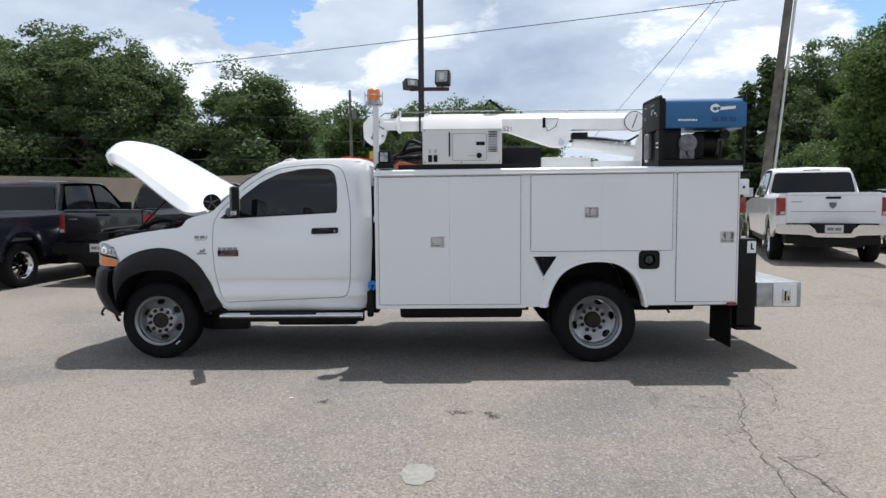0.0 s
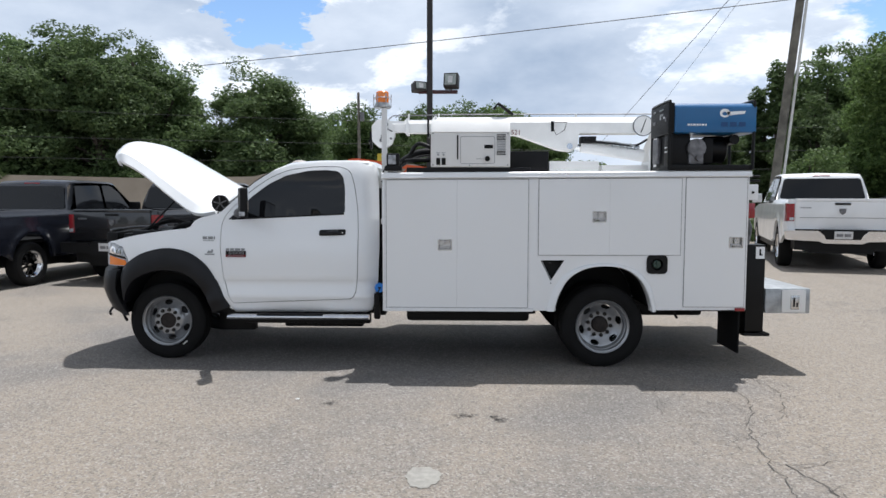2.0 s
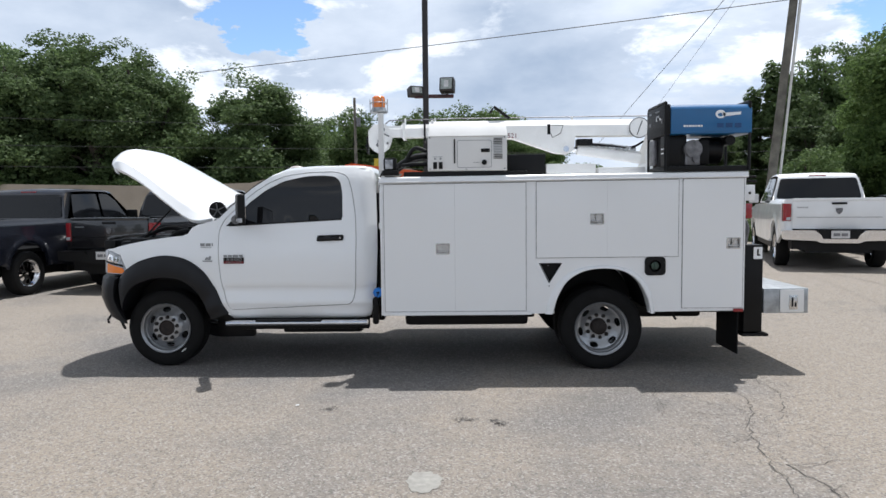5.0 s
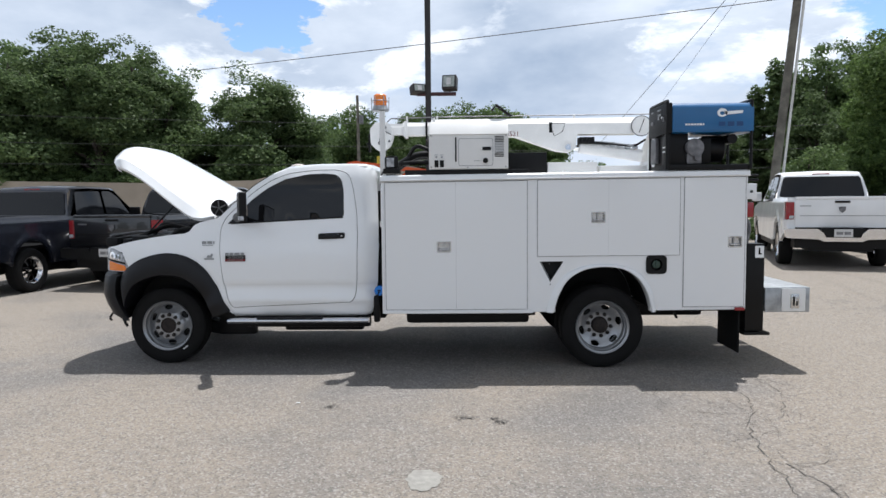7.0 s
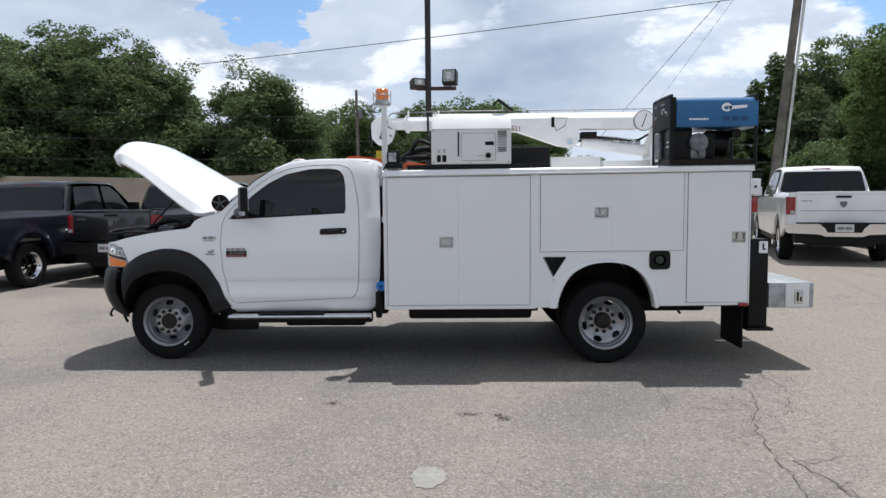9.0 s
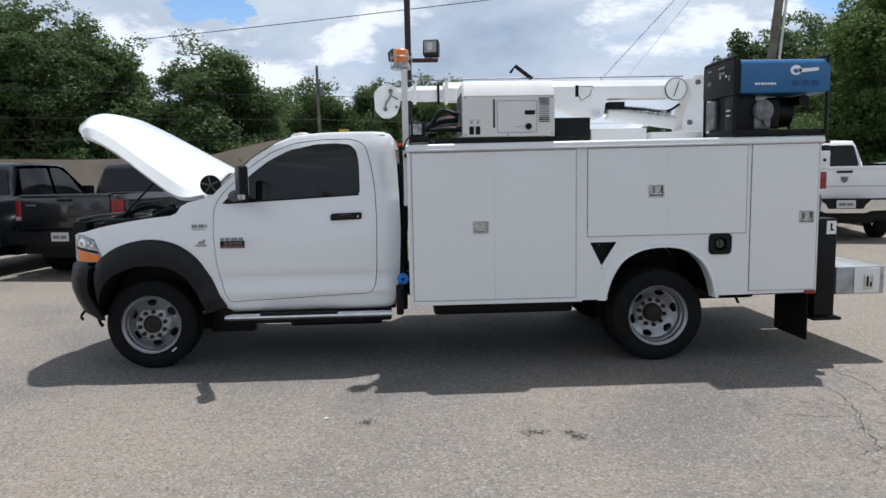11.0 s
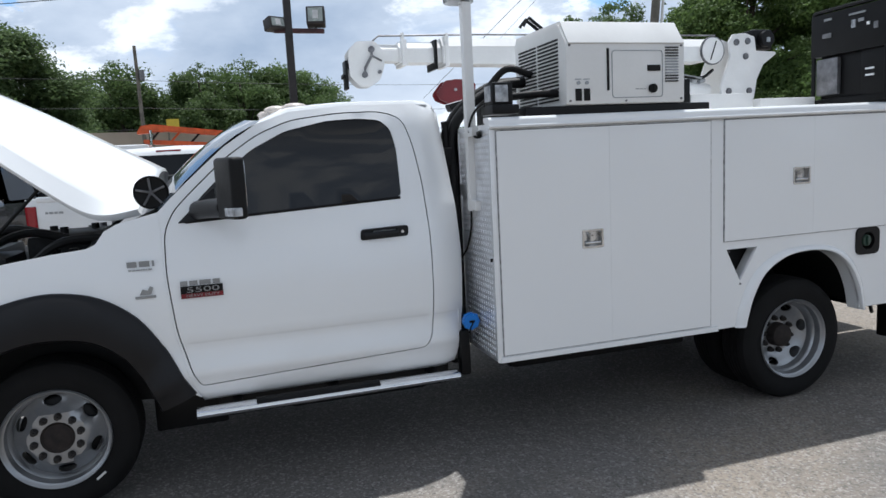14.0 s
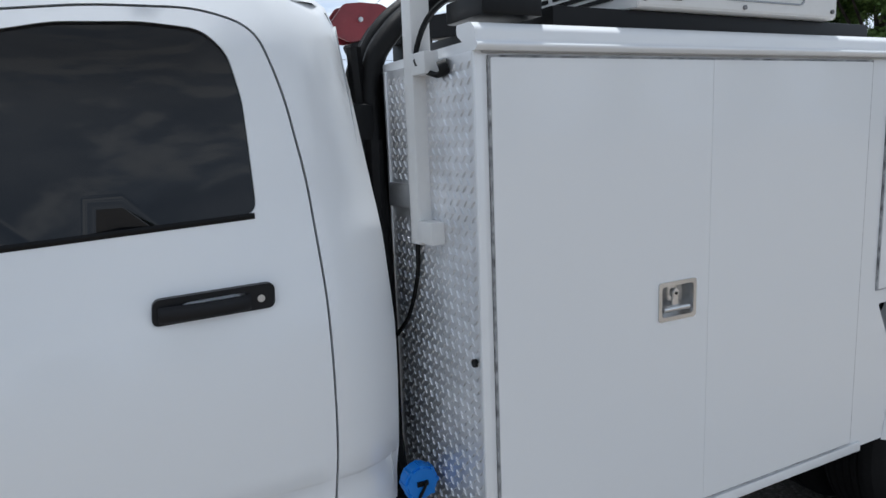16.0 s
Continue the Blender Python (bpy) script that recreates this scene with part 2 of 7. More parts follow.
def tube(bm, pts, r, n=8, steps=6, smooth=True):
    """A hose or wire along the points."""
    line = spline(pts, steps) if smooth and len(pts) > 2 else [Vector(q) for q in pts]
    rings = []
    up = Vector((0.13, 0.21, 0.97))
    for i, c in enumerate(line):
        d = (line[min(i + 1, len(line) - 1)] - line[max(i - 1, 0)]).normalized()
        u = d.cross(up).normalized()
        w = d.cross(u)
        rr = r[0] + (r[1] - r[0]) * i / (len(line) - 1) if isinstance(r, tuple) else r
        rings.append([bm.verts.new(c + rr * (math.cos(2 * math.pi * j / n) * u + math.sin(2 * math.pi * j / n) * w)) for j in range(n)])
    for a, b in zip(rings, rings[1:]):
        for j in range(n):
            bm.faces.new((a[j], a[(j + 1) % n], b[(j + 1) % n], b[j]))
    bm.faces.new(rings[0])
    bm.faces.new(rings[-1])
    return bm


def prism(bm, pts, a0, a1, axis="y", bevel=0.0):
    """A flat outline given thickness. axis y: the points are x, z; axis x: y, z; axis z: x, y."""
    def place(p, a):
        return {"y": (p[0], a, p[1]), "x": (a, p[0], p[1]), "z": (p[0], p[1], a)}[axis]
    t = bmesh.new()
    lo, hi = [t.verts.new(place(p, a0)) for p in pts], [t.verts.new(place(p, a1)) for p in pts]
    t.faces.new(lo)
    t.faces.new(hi[::-1])
    for i in range(len(pts)):
        j = (i + 1) % len(pts)
        t.faces.new((lo[i], hi[i], hi[j], lo[j]))
    if bevel:
        bmesh.ops.recalc_face_normals(t, faces=t.faces[:])
        bmesh.ops.bevel(t, geom=t.edges[:], offset=bevel, segments=2, affect="EDGES", clamp_overlap=True)
    return merge(bm, t)


def lathe(bm, prof, n=48, centre=(0, 0, 0)):
    """Turns a profile of (radius, y) round the y axis."""
    rings = []
    for r, y in prof:
        rings.append([bm.verts.new((centre[0] + r * math.cos(2 * math.pi * j / n), centre[1] + y, centre[2] + r * math.sin(2 * math.pi * j / n))) for j in range(n)])
    for a, b in zip(rings, rings[1:]):
        for j in range(n):
            bm.faces.new((a[j], a[(j + 1) % n], b[(j + 1) % n], b[j]))
    return bm


def inside(p, poly):
    r, j = False, len(poly) - 1
    for i in range(len(poly)):
        a, b = poly[i], poly[j]
        if (a[1] > p[1]) != (b[1] > p[1]) and p[0] < (b[0] - a[0]) * (p[1] - a[1]) / (b[1] - a[1]) + a[0]:
            r = not r
        j = i
    return r


def resample(poly, step):
    out = []
    for i, a in enumerate(poly):
        b = poly[(i + 1) % len(poly)]
        n = max(1, int(math.hypot(b[0] - a[0], b[1] - a[1]) / step))
        out += [(a[0] + (b[0] - a[0]) * s / n, a[1] + (b[1] - a[1]) * s / n) for s in range(n)]
    return out


def rounded(poly, r, n=5):
    """The outline with its corners rounded."""
    out = []
    for i, p in enumerate(poly):
        p, a, b = Vector(p), Vector(poly[i - 1]), Vector(poly[(i + 1) % len(poly)])
        ra = min(r, (a - p).length * 0.45, (b - p).length * 0.45)
        s, e = p + (a - p).normalized() * ra, p + (b - p).normalized() * ra
        out += [tuple((1 - t) ** 2 * s + 2 * t * (1 - t) * p + t * t * e) for t in [q / n for q in range(n + 1)]]
    return out


def oval(cx, cz, rx, rz, n=20, tilt=0.0):
    return [(cx + rx * math.cos(a) * math.cos(tilt) - rz * math.sin(a) * math.sin(tilt), cz + rx * math.cos(a) * math.sin(tilt) + rz * math.sin(a) * math.cos(tilt))
            for a in [2 * math.pi * i / n for i in range(n)]]


from mathutils.geometry import delaunay_2d_cdt


def sheet(bm, outer, holes=(), depth=lambda x, z: 0.0, thick=0.02, step=0.08, turned=lambda x, y, z: (x, y, z), creases=()):
    """A pressed sheet: an outline in x, z with holes, bent by depth(x, z) in y and given thickness inwards."""
    loops = [resample(outer, step)] + [resample(h, step) for h in holes]
    pts, edges = [], []
    for lp in loops:
        o = len(pts)
        pts += lp
        edges += [(o + i, o + (i + 1) % len(lp)) for i in range(len(lp))]
    xs, zs = [p[0] for p in loops[0]], [p[1] for p in loops[0]]
    x = min(xs) + step / 2
    while x < max(xs):
        z = min(zs) + step / 2
        while z < max(zs):
            q = (x + 0.13 * step * math.sin(z * 91), z)
            if inside(q, loops[0]) and not any(abs(z - c) < 0.3 * step for c in creases) and not any(inside(q, h) for h in loops[1:]) and min((q[0] - a[0]) ** 2 + (q[1] - a[1]) ** 2 for a in pts) > (0.4 * step) ** 2:
                pts.append(q)
            z += step
        x += step
    for z in creases:
        x, last = min(xs) + step / 3, None
        while x < max(xs):
            if inside((x, z), loops[0]) and not any(inside((x, z), h) for h in loops[1:]):
                pts.append((x, z))
                if last is not None:
                    edges.append((last, len(pts) - 1))
                last = len(pts) - 1
            else:
                last = None
            x += step
    vs, es, fs, *_ = delaunay_2d_cdt([Vector(p) for p in pts], edges, [], 0, 1e-5)
    t = bmesh.new()
    near = [t.verts.new(turned(v.x, depth(v.x, v.y), v.y)) for v in vs]
    far = [t.verts.new(turned(v.x, depth(v.x, v.y) + thick, v.y)) for v in vs]
    used = {}
    for f in fs:
        c = (sum(vs[i].x for i in f) / 3, sum(vs[i].y for i in f) / 3)
        if inside(c, loops[0]) and not any(inside(c, h) for h in loops[1:]):
            t.faces.new([near[i] for i in f])
            t.faces.new([far[i] for i in reversed(f)])
            for i in range(3):
                e = (f[i], f[(i + 1) % 3])
                if (e[1], e[0]) in used:
                    used.pop((e[1], e[0]))
                else:
                    used[e] = 1
    for a, b in used:
        t.faces.new((near[b], near[a], far[a], far[b]))
    bmesh.ops.delete(t, geom=[v for v in t.verts if not v.link_faces], context="VERTS")
    return merge(bm, t)


def loft(bm, rows, close=False):
    """A skin over rows of points, all rows of one length."""
    vs = [[bm.verts.new(p) for p in r] for r in rows]
    for a, b in zip(vs, vs[1:]):
        for i in range(len(a) - (0 if close else 1)):
            j = (i + 1) % len(a)
            bm.faces.new((a[i], a[j], b[j], b[i]))
    return vs


def lerp_table(table, x):
    if x <= table[0][0]:
        return table[0][1]
    for (a, u), (b, v) in zip(table, table[1:]):
        if x <= b:
            t = (x - a) / (b - a)
            return u + (v - u) * t
    return table[-1][1]


def bars(bm, x0, x1, y, z0, z1, rows, rng, fill=0.75, depth=0.002):
    """Unreadable writing as plain bars on a face that looks to -y."""
    h = (z1 - z0) / rows
    for r in range(rows):
        x = x0
        while x < x1 - 0.004:
            w = min(x1 - x, h * rng.uniform(0.6, 2.2))
            box(bm, x, x + w, y - depth, y, z0 + r * h + h * (1 - fill) / 2, z0 + (r + 1) * h - h * (1 - fill) / 2)
            x += w + h * 0.35
    return bm
FLARE.node_tree.nodes["Principled BSDF"].inputs["Specular IOR Level"].default_value = 0.29
for dull in (BLACK, STEELB, RUBBER, ENGINE):
    dull.node_tree.nodes["Principled BSDF"].inputs["Specular IOR Level"].default_value = 0.22



# ---- ground ----
def ground_material():
    m = surface("worn_asphalt", (0.168, 0.155, 0.144), 0.85, var=0.1, scale=0.55, bump=0.5, bump_scale=90)
    nt = m.node_tree
    b = nt.nodes["Principled BSDF"]
    n, k = nt.nodes.new, nt.links.new
    tc = n("ShaderNodeTexCoord")
    old = b.inputs["Base Color"].links[0].from_socket

    def layer(prev, tex, lo, hi, colour, amount, blend="MIX"):
        r = n("ShaderNodeMapRange")
        r.interpolation_type = "SMOOTHSTEP"
        r.inputs[1].default_value, r.inputs[2].default_value, r.inputs[4].default_value = lo, hi, amount
        k(tex, r.inputs[0])
        x = n("ShaderNodeMix")
        x.data_type, x.blend_type = "RGBA", blend
        k(r.outputs[0], x.inputs["Factor"])
        k(prev, x.inputs[6])
        x.inputs[7].default_value = (*colour, 1)
        return x.outputs[2]

    def noise_tex(s, d, rough=0.6):
        t = n("ShaderNodeTexNoise")
        t.inputs["Scale"].default_value, t.inputs["Detail"].default_value, t.inputs["Roughness"].default_value = s, d, rough
        k(tc.outputs["Object"], t.inputs["Vector"])
        return t.outputs["Fac"]

    vor = n("ShaderNodeTexVoronoi")
    vor.inputs["Scale"].default_value = 85
    k(tc.outputs["Object"], vor.inputs["Vector"])
    sep = n("ShaderNodeSeparateColor")
    k(vor.outputs["Color"], sep.inputs[0])
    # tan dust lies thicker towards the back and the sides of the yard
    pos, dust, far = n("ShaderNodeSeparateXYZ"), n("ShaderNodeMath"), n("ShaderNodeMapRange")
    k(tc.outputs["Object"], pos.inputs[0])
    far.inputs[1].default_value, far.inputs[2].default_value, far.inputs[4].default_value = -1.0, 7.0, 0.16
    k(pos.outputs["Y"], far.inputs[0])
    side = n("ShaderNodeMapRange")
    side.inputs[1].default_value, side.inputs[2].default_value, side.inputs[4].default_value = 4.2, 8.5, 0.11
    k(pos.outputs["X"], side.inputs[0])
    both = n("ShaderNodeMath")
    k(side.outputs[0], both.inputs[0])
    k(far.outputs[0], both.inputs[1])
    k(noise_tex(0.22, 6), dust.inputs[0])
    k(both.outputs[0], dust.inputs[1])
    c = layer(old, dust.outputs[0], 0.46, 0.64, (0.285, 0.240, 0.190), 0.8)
    c = layer(c, noise_tex(2.3, 6, 0.7), 0.60, 0.74, (0.12, 0.115, 0.11), 0.5)
    c = layer(c, sep.outputs[0], 0.66, 0.95, (0.37, 0.352, 0.334), 0.6)
    c = layer(c, sep.outputs[1], 0.64, 0.95, (0.080, 0.075, 0.071), 0.6)
    c = layer(c, noise_tex(14, 8, 0.85), 0.52, 0.64, (0.085, 0.081, 0.078), 0.62)
    c = layer(c, noise_tex(17, 8, 0.85), 0.55, 0.66, (0.335, 0.318, 0.298), 0.68)
    c = layer(c, noise_tex(38, 5, 0.75), 0.55, 0.66, (0.075, 0.071, 0.068), 0.55)
    c = layer(c, noise_tex(44, 5, 0.75), 0.57, 0.68, (0.36, 0.343, 0.322), 0.55)
    c = layer(c, noise_tex(0.7, 7, 0.7), 0.55, 0.72, (0.11, 0.107, 0.10), 0.4)
    k(c, b.inputs["Base Color"])
    bp = n("ShaderNodeBump")
    bp.inputs["Strength"].default_value, bp.inputs["Distance"].default_value = 0.6, 0.006
    k(vor.outputs["Distance"], bp.inputs["Height"])
    k(bp.outputs[0], b.inputs["Normal"])
    return m


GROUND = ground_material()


def ease(t):
    t = min(1.0, max(0.0, t))
    return t * t * (3 - 2 * t)


def rise(x, y):
    """The yard climbs gently towards the white pickup's corner."""
    return 0.22 * ease((x - 6.2) / 3.0) * ease((y - 1.2) / 4.5)


bm = bmesh.new()
xs = [-400, -120, -50, -25, -12, -6, 0, 5] + [6.2 + 0.4 * i for i in range(9)] + [10.5, 12, 15, 20, 40, 100, 400]
ys = [-300, -80, -30, -12, -6, -2, 0] + [1.2 + 0.5 * i for i in range(10)] + [7, 9, 12, 20, 30, 45, 100, 500]
grid = [[bm.verts.new((x, y, rise(x, y))) for x in xs] for y in ys]
for i in range(len(ys) - 1):
    for j in range(len(xs) - 1):
        bm.faces.new((grid[i][j], grid[i][j + 1], grid[i + 1][j + 1], grid[i + 1][j]))
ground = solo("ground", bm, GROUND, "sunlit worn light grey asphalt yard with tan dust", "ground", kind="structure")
CRACK = surface("crack_tar", (0.088, 0.081, 0.075), 0.9, var=0.2)
PALE = surface("pale_patch", (0.30, 0.29, 0.265), 0.9, var=0.1, scale=20, bump=0.3)
DARKSPOT = surface("oil_stain", (0.115, 0.108, 0.10), 0.75, var=0.3, scale=30, bump=0.4, bump_scale=90)


def crack_lines():
    rng = random.Random(5)
    t = bmesh.new()

    def run(p, ang, length, w, depth):
        p = Vector(p)
        left = None
        steps = max(3, int(length / 0.07))
        for i in range(steps):
            ang += rng.gauss(0, 0.28)
            d = Vector((math.cos(ang), math.sin(ang)))
            nrm = Vector((-d.y, d.x)) * w * rng.uniform(0.5, 1.3) * (1 - 0.6 * i / steps)
            a, b = t.verts.new((*(p + nrm), 0.004)), t.verts.new((*(p - nrm), 0.004))
            if left:
                t.faces.new((left[0], left[1], b, a))
            left = (a, b)
            p = p + d * 0.07
            if depth and rng.random() < 0.10:
                run(p, ang + rng.choice((-1, 1)) * rng.uniform(0.6, 1.4), length * rng.uniform(0.25, 0.5), w * 0.7, depth - 1)

    def trail(pts, w, depth):
        """A crack that wanders from one place to the next."""
        for (x0, y0), (x1, y1) in zip(pts, pts[1:]):
            d = math.hypot(x1 - x0, y1 - y0)
            k = max(2, int(d / 0.06))
            prev = None
            for i in range(k + 1):
                f = i / k
                q = Vector((x0 + (x1 - x0) * f + rng.gauss(0, 0.012), y0 + (y1 - y0) * f + rng.gauss(0, 0.018)))
                nrm = Vector((-(y1 - y0), x1 - x0)).normalized() * w * rng.uniform(0.35, 1.3)
                a, b = t.verts.new((*(q + nrm), 0.004)), t.verts.new((*(q - nrm), 0.004))
                if prev:
                    t.faces.new((prev[0], prev[1], b, a))
                prev = (a, b)
                if depth and rng.random() < 0.16:
                    run(q, rng.uniform(-3.1, 3.1), rng.uniform(0.10, 0.3), w * 0.55, 0)

    trail([(5.23, -0.73), (5.12, -1.23), (4.91, -1.62), (4.81, -2.13), (4.74, -2.58), (4.60, -3.3)], 0.0032, 1)
    trail([(4.87, -2.28), (4.94, -2.70), (5.05, -3.2)], 0.0040, 1)
    trail([(4.59, -1.20), (4.75, -1.27), (5.09, -1.34), (5.12, -1.48), (5.29, -1.34), (5.48, -0.95), (5.55, -0.64), (5.52, -0.28), (5.30, 0.18)], 0.0026, 1)
    trail([(4.58, -0.54), (4.40, -1.35)], 0.0022, 1)
    trail([(4.74, -0.73), (4.88, -1.0), (5.11, -1.08)], 0.0022, 1)
    trail([(4.57, -1.83), (4.71, -1.89), (4.92, -1.74), (5.06, -1.65)], 0.0022, 1)
    trail([(4.82, -2.28), (4.96, -2.29), (5.3, -2.2)], 0.0022, 1)
    trail([(5.55, -0.28), (5.74, -0.59)], 0.0022, 1)
    run((-5.6, 1.2), 0.1, 5.0, 0.003, 1)
    for _ in range(75):
        run((rng.uniform(4.4, 5.6), rng.uniform(-2.4, -0.4)), rng.choice((0.1, 3.0, 1.5, -1.5)) + rng.gauss(0, 0.35), rng.uniform(0.10, 0.42), 0.0014, 0)
    return t


part("crack_network", crack_lines(), CRACK, ground, "thin dark cracks in the asphalt", smooth=0)["kind"] = "stuff"


def blot(cx, cy, rx, ry, seed, z):
    t, rng = bmesh.new(), random.Random(seed)
    ph = [rng.uniform(0, 6) for _ in range(4)]
    t.faces.new([t.verts.new((cx + rx * math.cos(a) * q, cy + ry * math.sin(a) * q, z)) for a, q in
                 [(2 * math.pi * i / 40, 1 + 0.05 * math.sin(3 * 2 * math.pi * i / 40 + ph[0]) + 0.05 * math.sin(7 * 2 * math.pi * i / 40 + ph[1]) + 0.05 * math.sin(13 * 2 * math.pi * i / 40 + ph[2])) for i in range(40)]])
    return t


part("pale_patch", blot(2.70, -2.50, 0.10, 0.15, 1, 0.004), PALE, ground, "round pale repair in the asphalt", smooth=0)


def stain(cx, cy, rx, ry, seed):
    """A ragged stain: many small specks, thickest in the middle."""
    t, rng = bmesh.new(), random.Random(seed)
    for _ in range(int(1300 * (rx + ry) ** 1.2)):
        x, y = cx + rng.gauss(0, 0.55) * rx, cy + rng.gauss(0, 0.55) * ry
        r, ph = rng.uniform(0.002, 0.008), rng.uniform(0, 6.28)
        t.faces.new([t.verts.new((x + r * math.cos(ph + k * 1.257) * rng.uniform(0.6, 1.3), y + r * math.sin(ph + k * 1.257) * rng.uniform(0.6, 1.3), 0.004)) for k in range(5)])
    return t


for i, (x, y, rx, ry) in enumerate([(3.205, -1.47, 0.055, 0.06), (3.16, -1.40, 0.03, 0.03), (2.95, -1.38, 0.08, 0.05), (1.9, -1.1, 0.05, 0.05)]):
    part("oil_stain", stain(x, y, rx, ry, 20 + i), DARKSPOT, ground, "small ragged dark stain", smooth=0)["kind"] = "stuff"
part("paper_scrap", blot(1.632, -1.006, 0.018, 0.012, 9, 0.006), WHITE, ground, "scrap of white paper", smooth=0)

# ---- the service truck ----
CY = 1.22
truck = thing("service_truck", (0, CY, 0), "white regular-cab utility truck with raised hood, parked on asphalt", "truck")

SIDE = [(0.44, 0.315), (0.485, 0.275), (0.505, 0.245), (0.520, 0.226), (0.545, 0.212), (0.600, 0.199), (0.618, 0.191), (0.632, 0.184), (0.645, 0.179), (0.660, 0.178), (0.68, 0.181), (0.71, 0.187), (0.74, 0.192), (0.77, 0.195), (0.800, 0.196), (0.806, 0.192), (0.813, 0.187), (0.90, 0.183),
        (0.98, 0.181), (1.06, 0.183), (1.13, 0.190), (1.20, 0.202), (1.26, 0.215), (1.32, 0.2295), (1.36, 0.239), (1.39, 0.247), (1.45, 0.262), (1.57, 0.281), (1.75, 0.316), (1.85, 0.342), (1.93, 0.378), (2.0, 0.43)]


def trim(poly):
    """The cab's outlines, drawn a little large, at their true size."""
    return [(2.88 + (x - 2.88) * 0.986, 1.6 + (z - 1.6) * 0.986) for x, z in poly]


def cab_y(x, z):
    y = lerp_table(SIDE, z)
    if x > 1.95:
        y += (x - 1.95) ** 2 * (2.6 + 4.0 * min(1.0, max(0.0, (z - 1.40) / 0.45)))
    if x < 0.2:
        y += (0.2 - x) ** 2 * 0.16
    if x < -0.25:
        y += (-0.25 - x) ** 2 * 1.1
    return y


def mirrored(x, y, z):
    return (x, 2 * CY - y, z)


A_EDGE = trim([(0.565, 1.445), (0.62, 1.50), (0.71, 1.585), (0.90, 1.752), (1.07, 1.862), (1.24, 1.922), (1.52, 1.948), (1.91, 1.95), (2.03, 1.94), (2.085, 1.89)])
cab_out = trim([(0.70, 0.475), (0.645, 0.63), (0.60, 0.85), (0.577, 1.15), (0.577, 1.36)]) + A_EDGE + trim([(2.105, 1.74), (2.125, 1.36), (2.130, 1.14), (2.118, 0.81), (2.09, 0.62), (2.06, 0.50), (2.0, 0.475)])
door_out = rounded(trim([(0.738, 0.574), (0.706, 0.574), (0.694, 0.586), (0.665, 0.650), (0.615, 0.85), (0.590, 1.15), (0.595, 1.35), (0.64, 1.445), (0.72, 1.525), (0.90, 1.69), (1.07, 1.805), (1.24, 1.873), (1.50, 1.904), (1.72, 1.907),
                    (1.838, 1.868), (1.884, 1.72), (1.918, 1.50), (1.930, 1.25), (1.924, 0.86), (1.908, 0.690), (1.872, 0.622)]), 0.06)
glass_out = rounded(trim([(0.668, 1.393), (1.797, 1.447), (1.793, 1.70), (1.772, 1.81), (1.72, 1.862), (1.60, 1.874), (1.43, 1.867), (1.21, 1.820), (1.04, 1.735), (0.89, 1.622), (0.77, 1.508)]), 0.03)


def grown(poly, d):
    """The outline moved outwards by d (d < 0: inwards)."""
    out = []
    area = sum(poly[i - 1][0] * poly[i][1] - poly[i][0] * poly[i - 1][1] for i in range(len(poly)))
    s = 1 if area > 0 else -1
    for i, p in enumerate(poly):
        a, b = Vector(poly[i - 1]), Vector(poly[(i + 1) % len(poly)])
        t = (b - a).normalized() if (b - a).length > 1e-9 else Vector((1, 0))
        out.append((p[0] + s * t.y * d, p[1] - s * t.x * d))
    return out


CREASES = (0.505, 0.52, 0.545, 0.60, 0.618, 0.632, 0.645, 0.66, 0.68, 0.71, 0.74, 0.80, 0.806, 0.813, 1.375, 1.40)


def cab_side(side):
    flip = (lambda x, y, z: (x, y, z)) if side == "near" else mirrored
    part("cab_side", sheet(bmesh.new(), cab_out, [grown(door_out, 0.006)], cab_y, 0.03, 0.06, flip, CREASES), WHITE, truck)
    door = part("cab_door", sheet(bmesh.new(), door_out, [glass_out], cab_y, 0.025, 0.05, flip, CREASES), WHITE, truck, "white cab door with black tinted window")
    part("door_window", sheet(bmesh.new(), grown(glass_out, 0.004), [], lambda x, z: cab_y(x, z) + 0.010, 0.006, 0.08, flip), TINT, door, "black tinted window glass")
    # a black sheet gives the gap round the door its shade
    part("door_gap", sheet(bmesh.new(), grown(door_out, 0.03), [grown(glass_out, -0.03)], lambda x, z: cab_y(x, z) + 0.034, 0.006, 0.08, flip), BLACK, door, "black sheet for the shade behind the door's edge")
    # window rubber along the sill
    t = bmesh.new()
    tube(t, [flip(x, cab_y(x, z) + 0.002, z) for x, z in trim([(0.69 + 1.1 * i / 12, 1.390 + 0.052 * i / 12) for i in range(13)])], 0.008, 6, 1, False)
    part("window_seal", t, BLACK, door, "black window rubber")
    return door


door = cab_side("near")
cab_side("far")

# door handle: a rounded black base with a hollow above the grip, and its lock
t = bmesh.new()
y0 = cab_y(1.65, 1.265)
HX, HZ = 1.700, 1.267
plate_xz = rounded([(HX - 0.132, HZ - 0.030), (HX + 0.124, HZ - 0.023), (HX + 0.126, HZ + 0.033), (HX - 0.126, HZ + 0.026)], 0.017, 5)
hollow = rounded([(HX - 0.088, HZ - 0.004), (HX + 0.066, HZ - 0.002), (HX + 0.062, HZ + 0.019), (HX - 0.062, HZ + 0.014)], 0.009, 4)
sheet(t, plate_xz, [hollow], lambda x, z: y0 - 0.013, 0.022, 0.04)
part("handle_recess", t, FLARE, door, "black handle base")
t = bmesh.new()
sheet(t, grown(hollow, 0.006), [], lambda x, z: y0 + 0.004, 0.003, 0.05)
part("handle_hollow", t, BLACK, door)
t = bmesh.new()
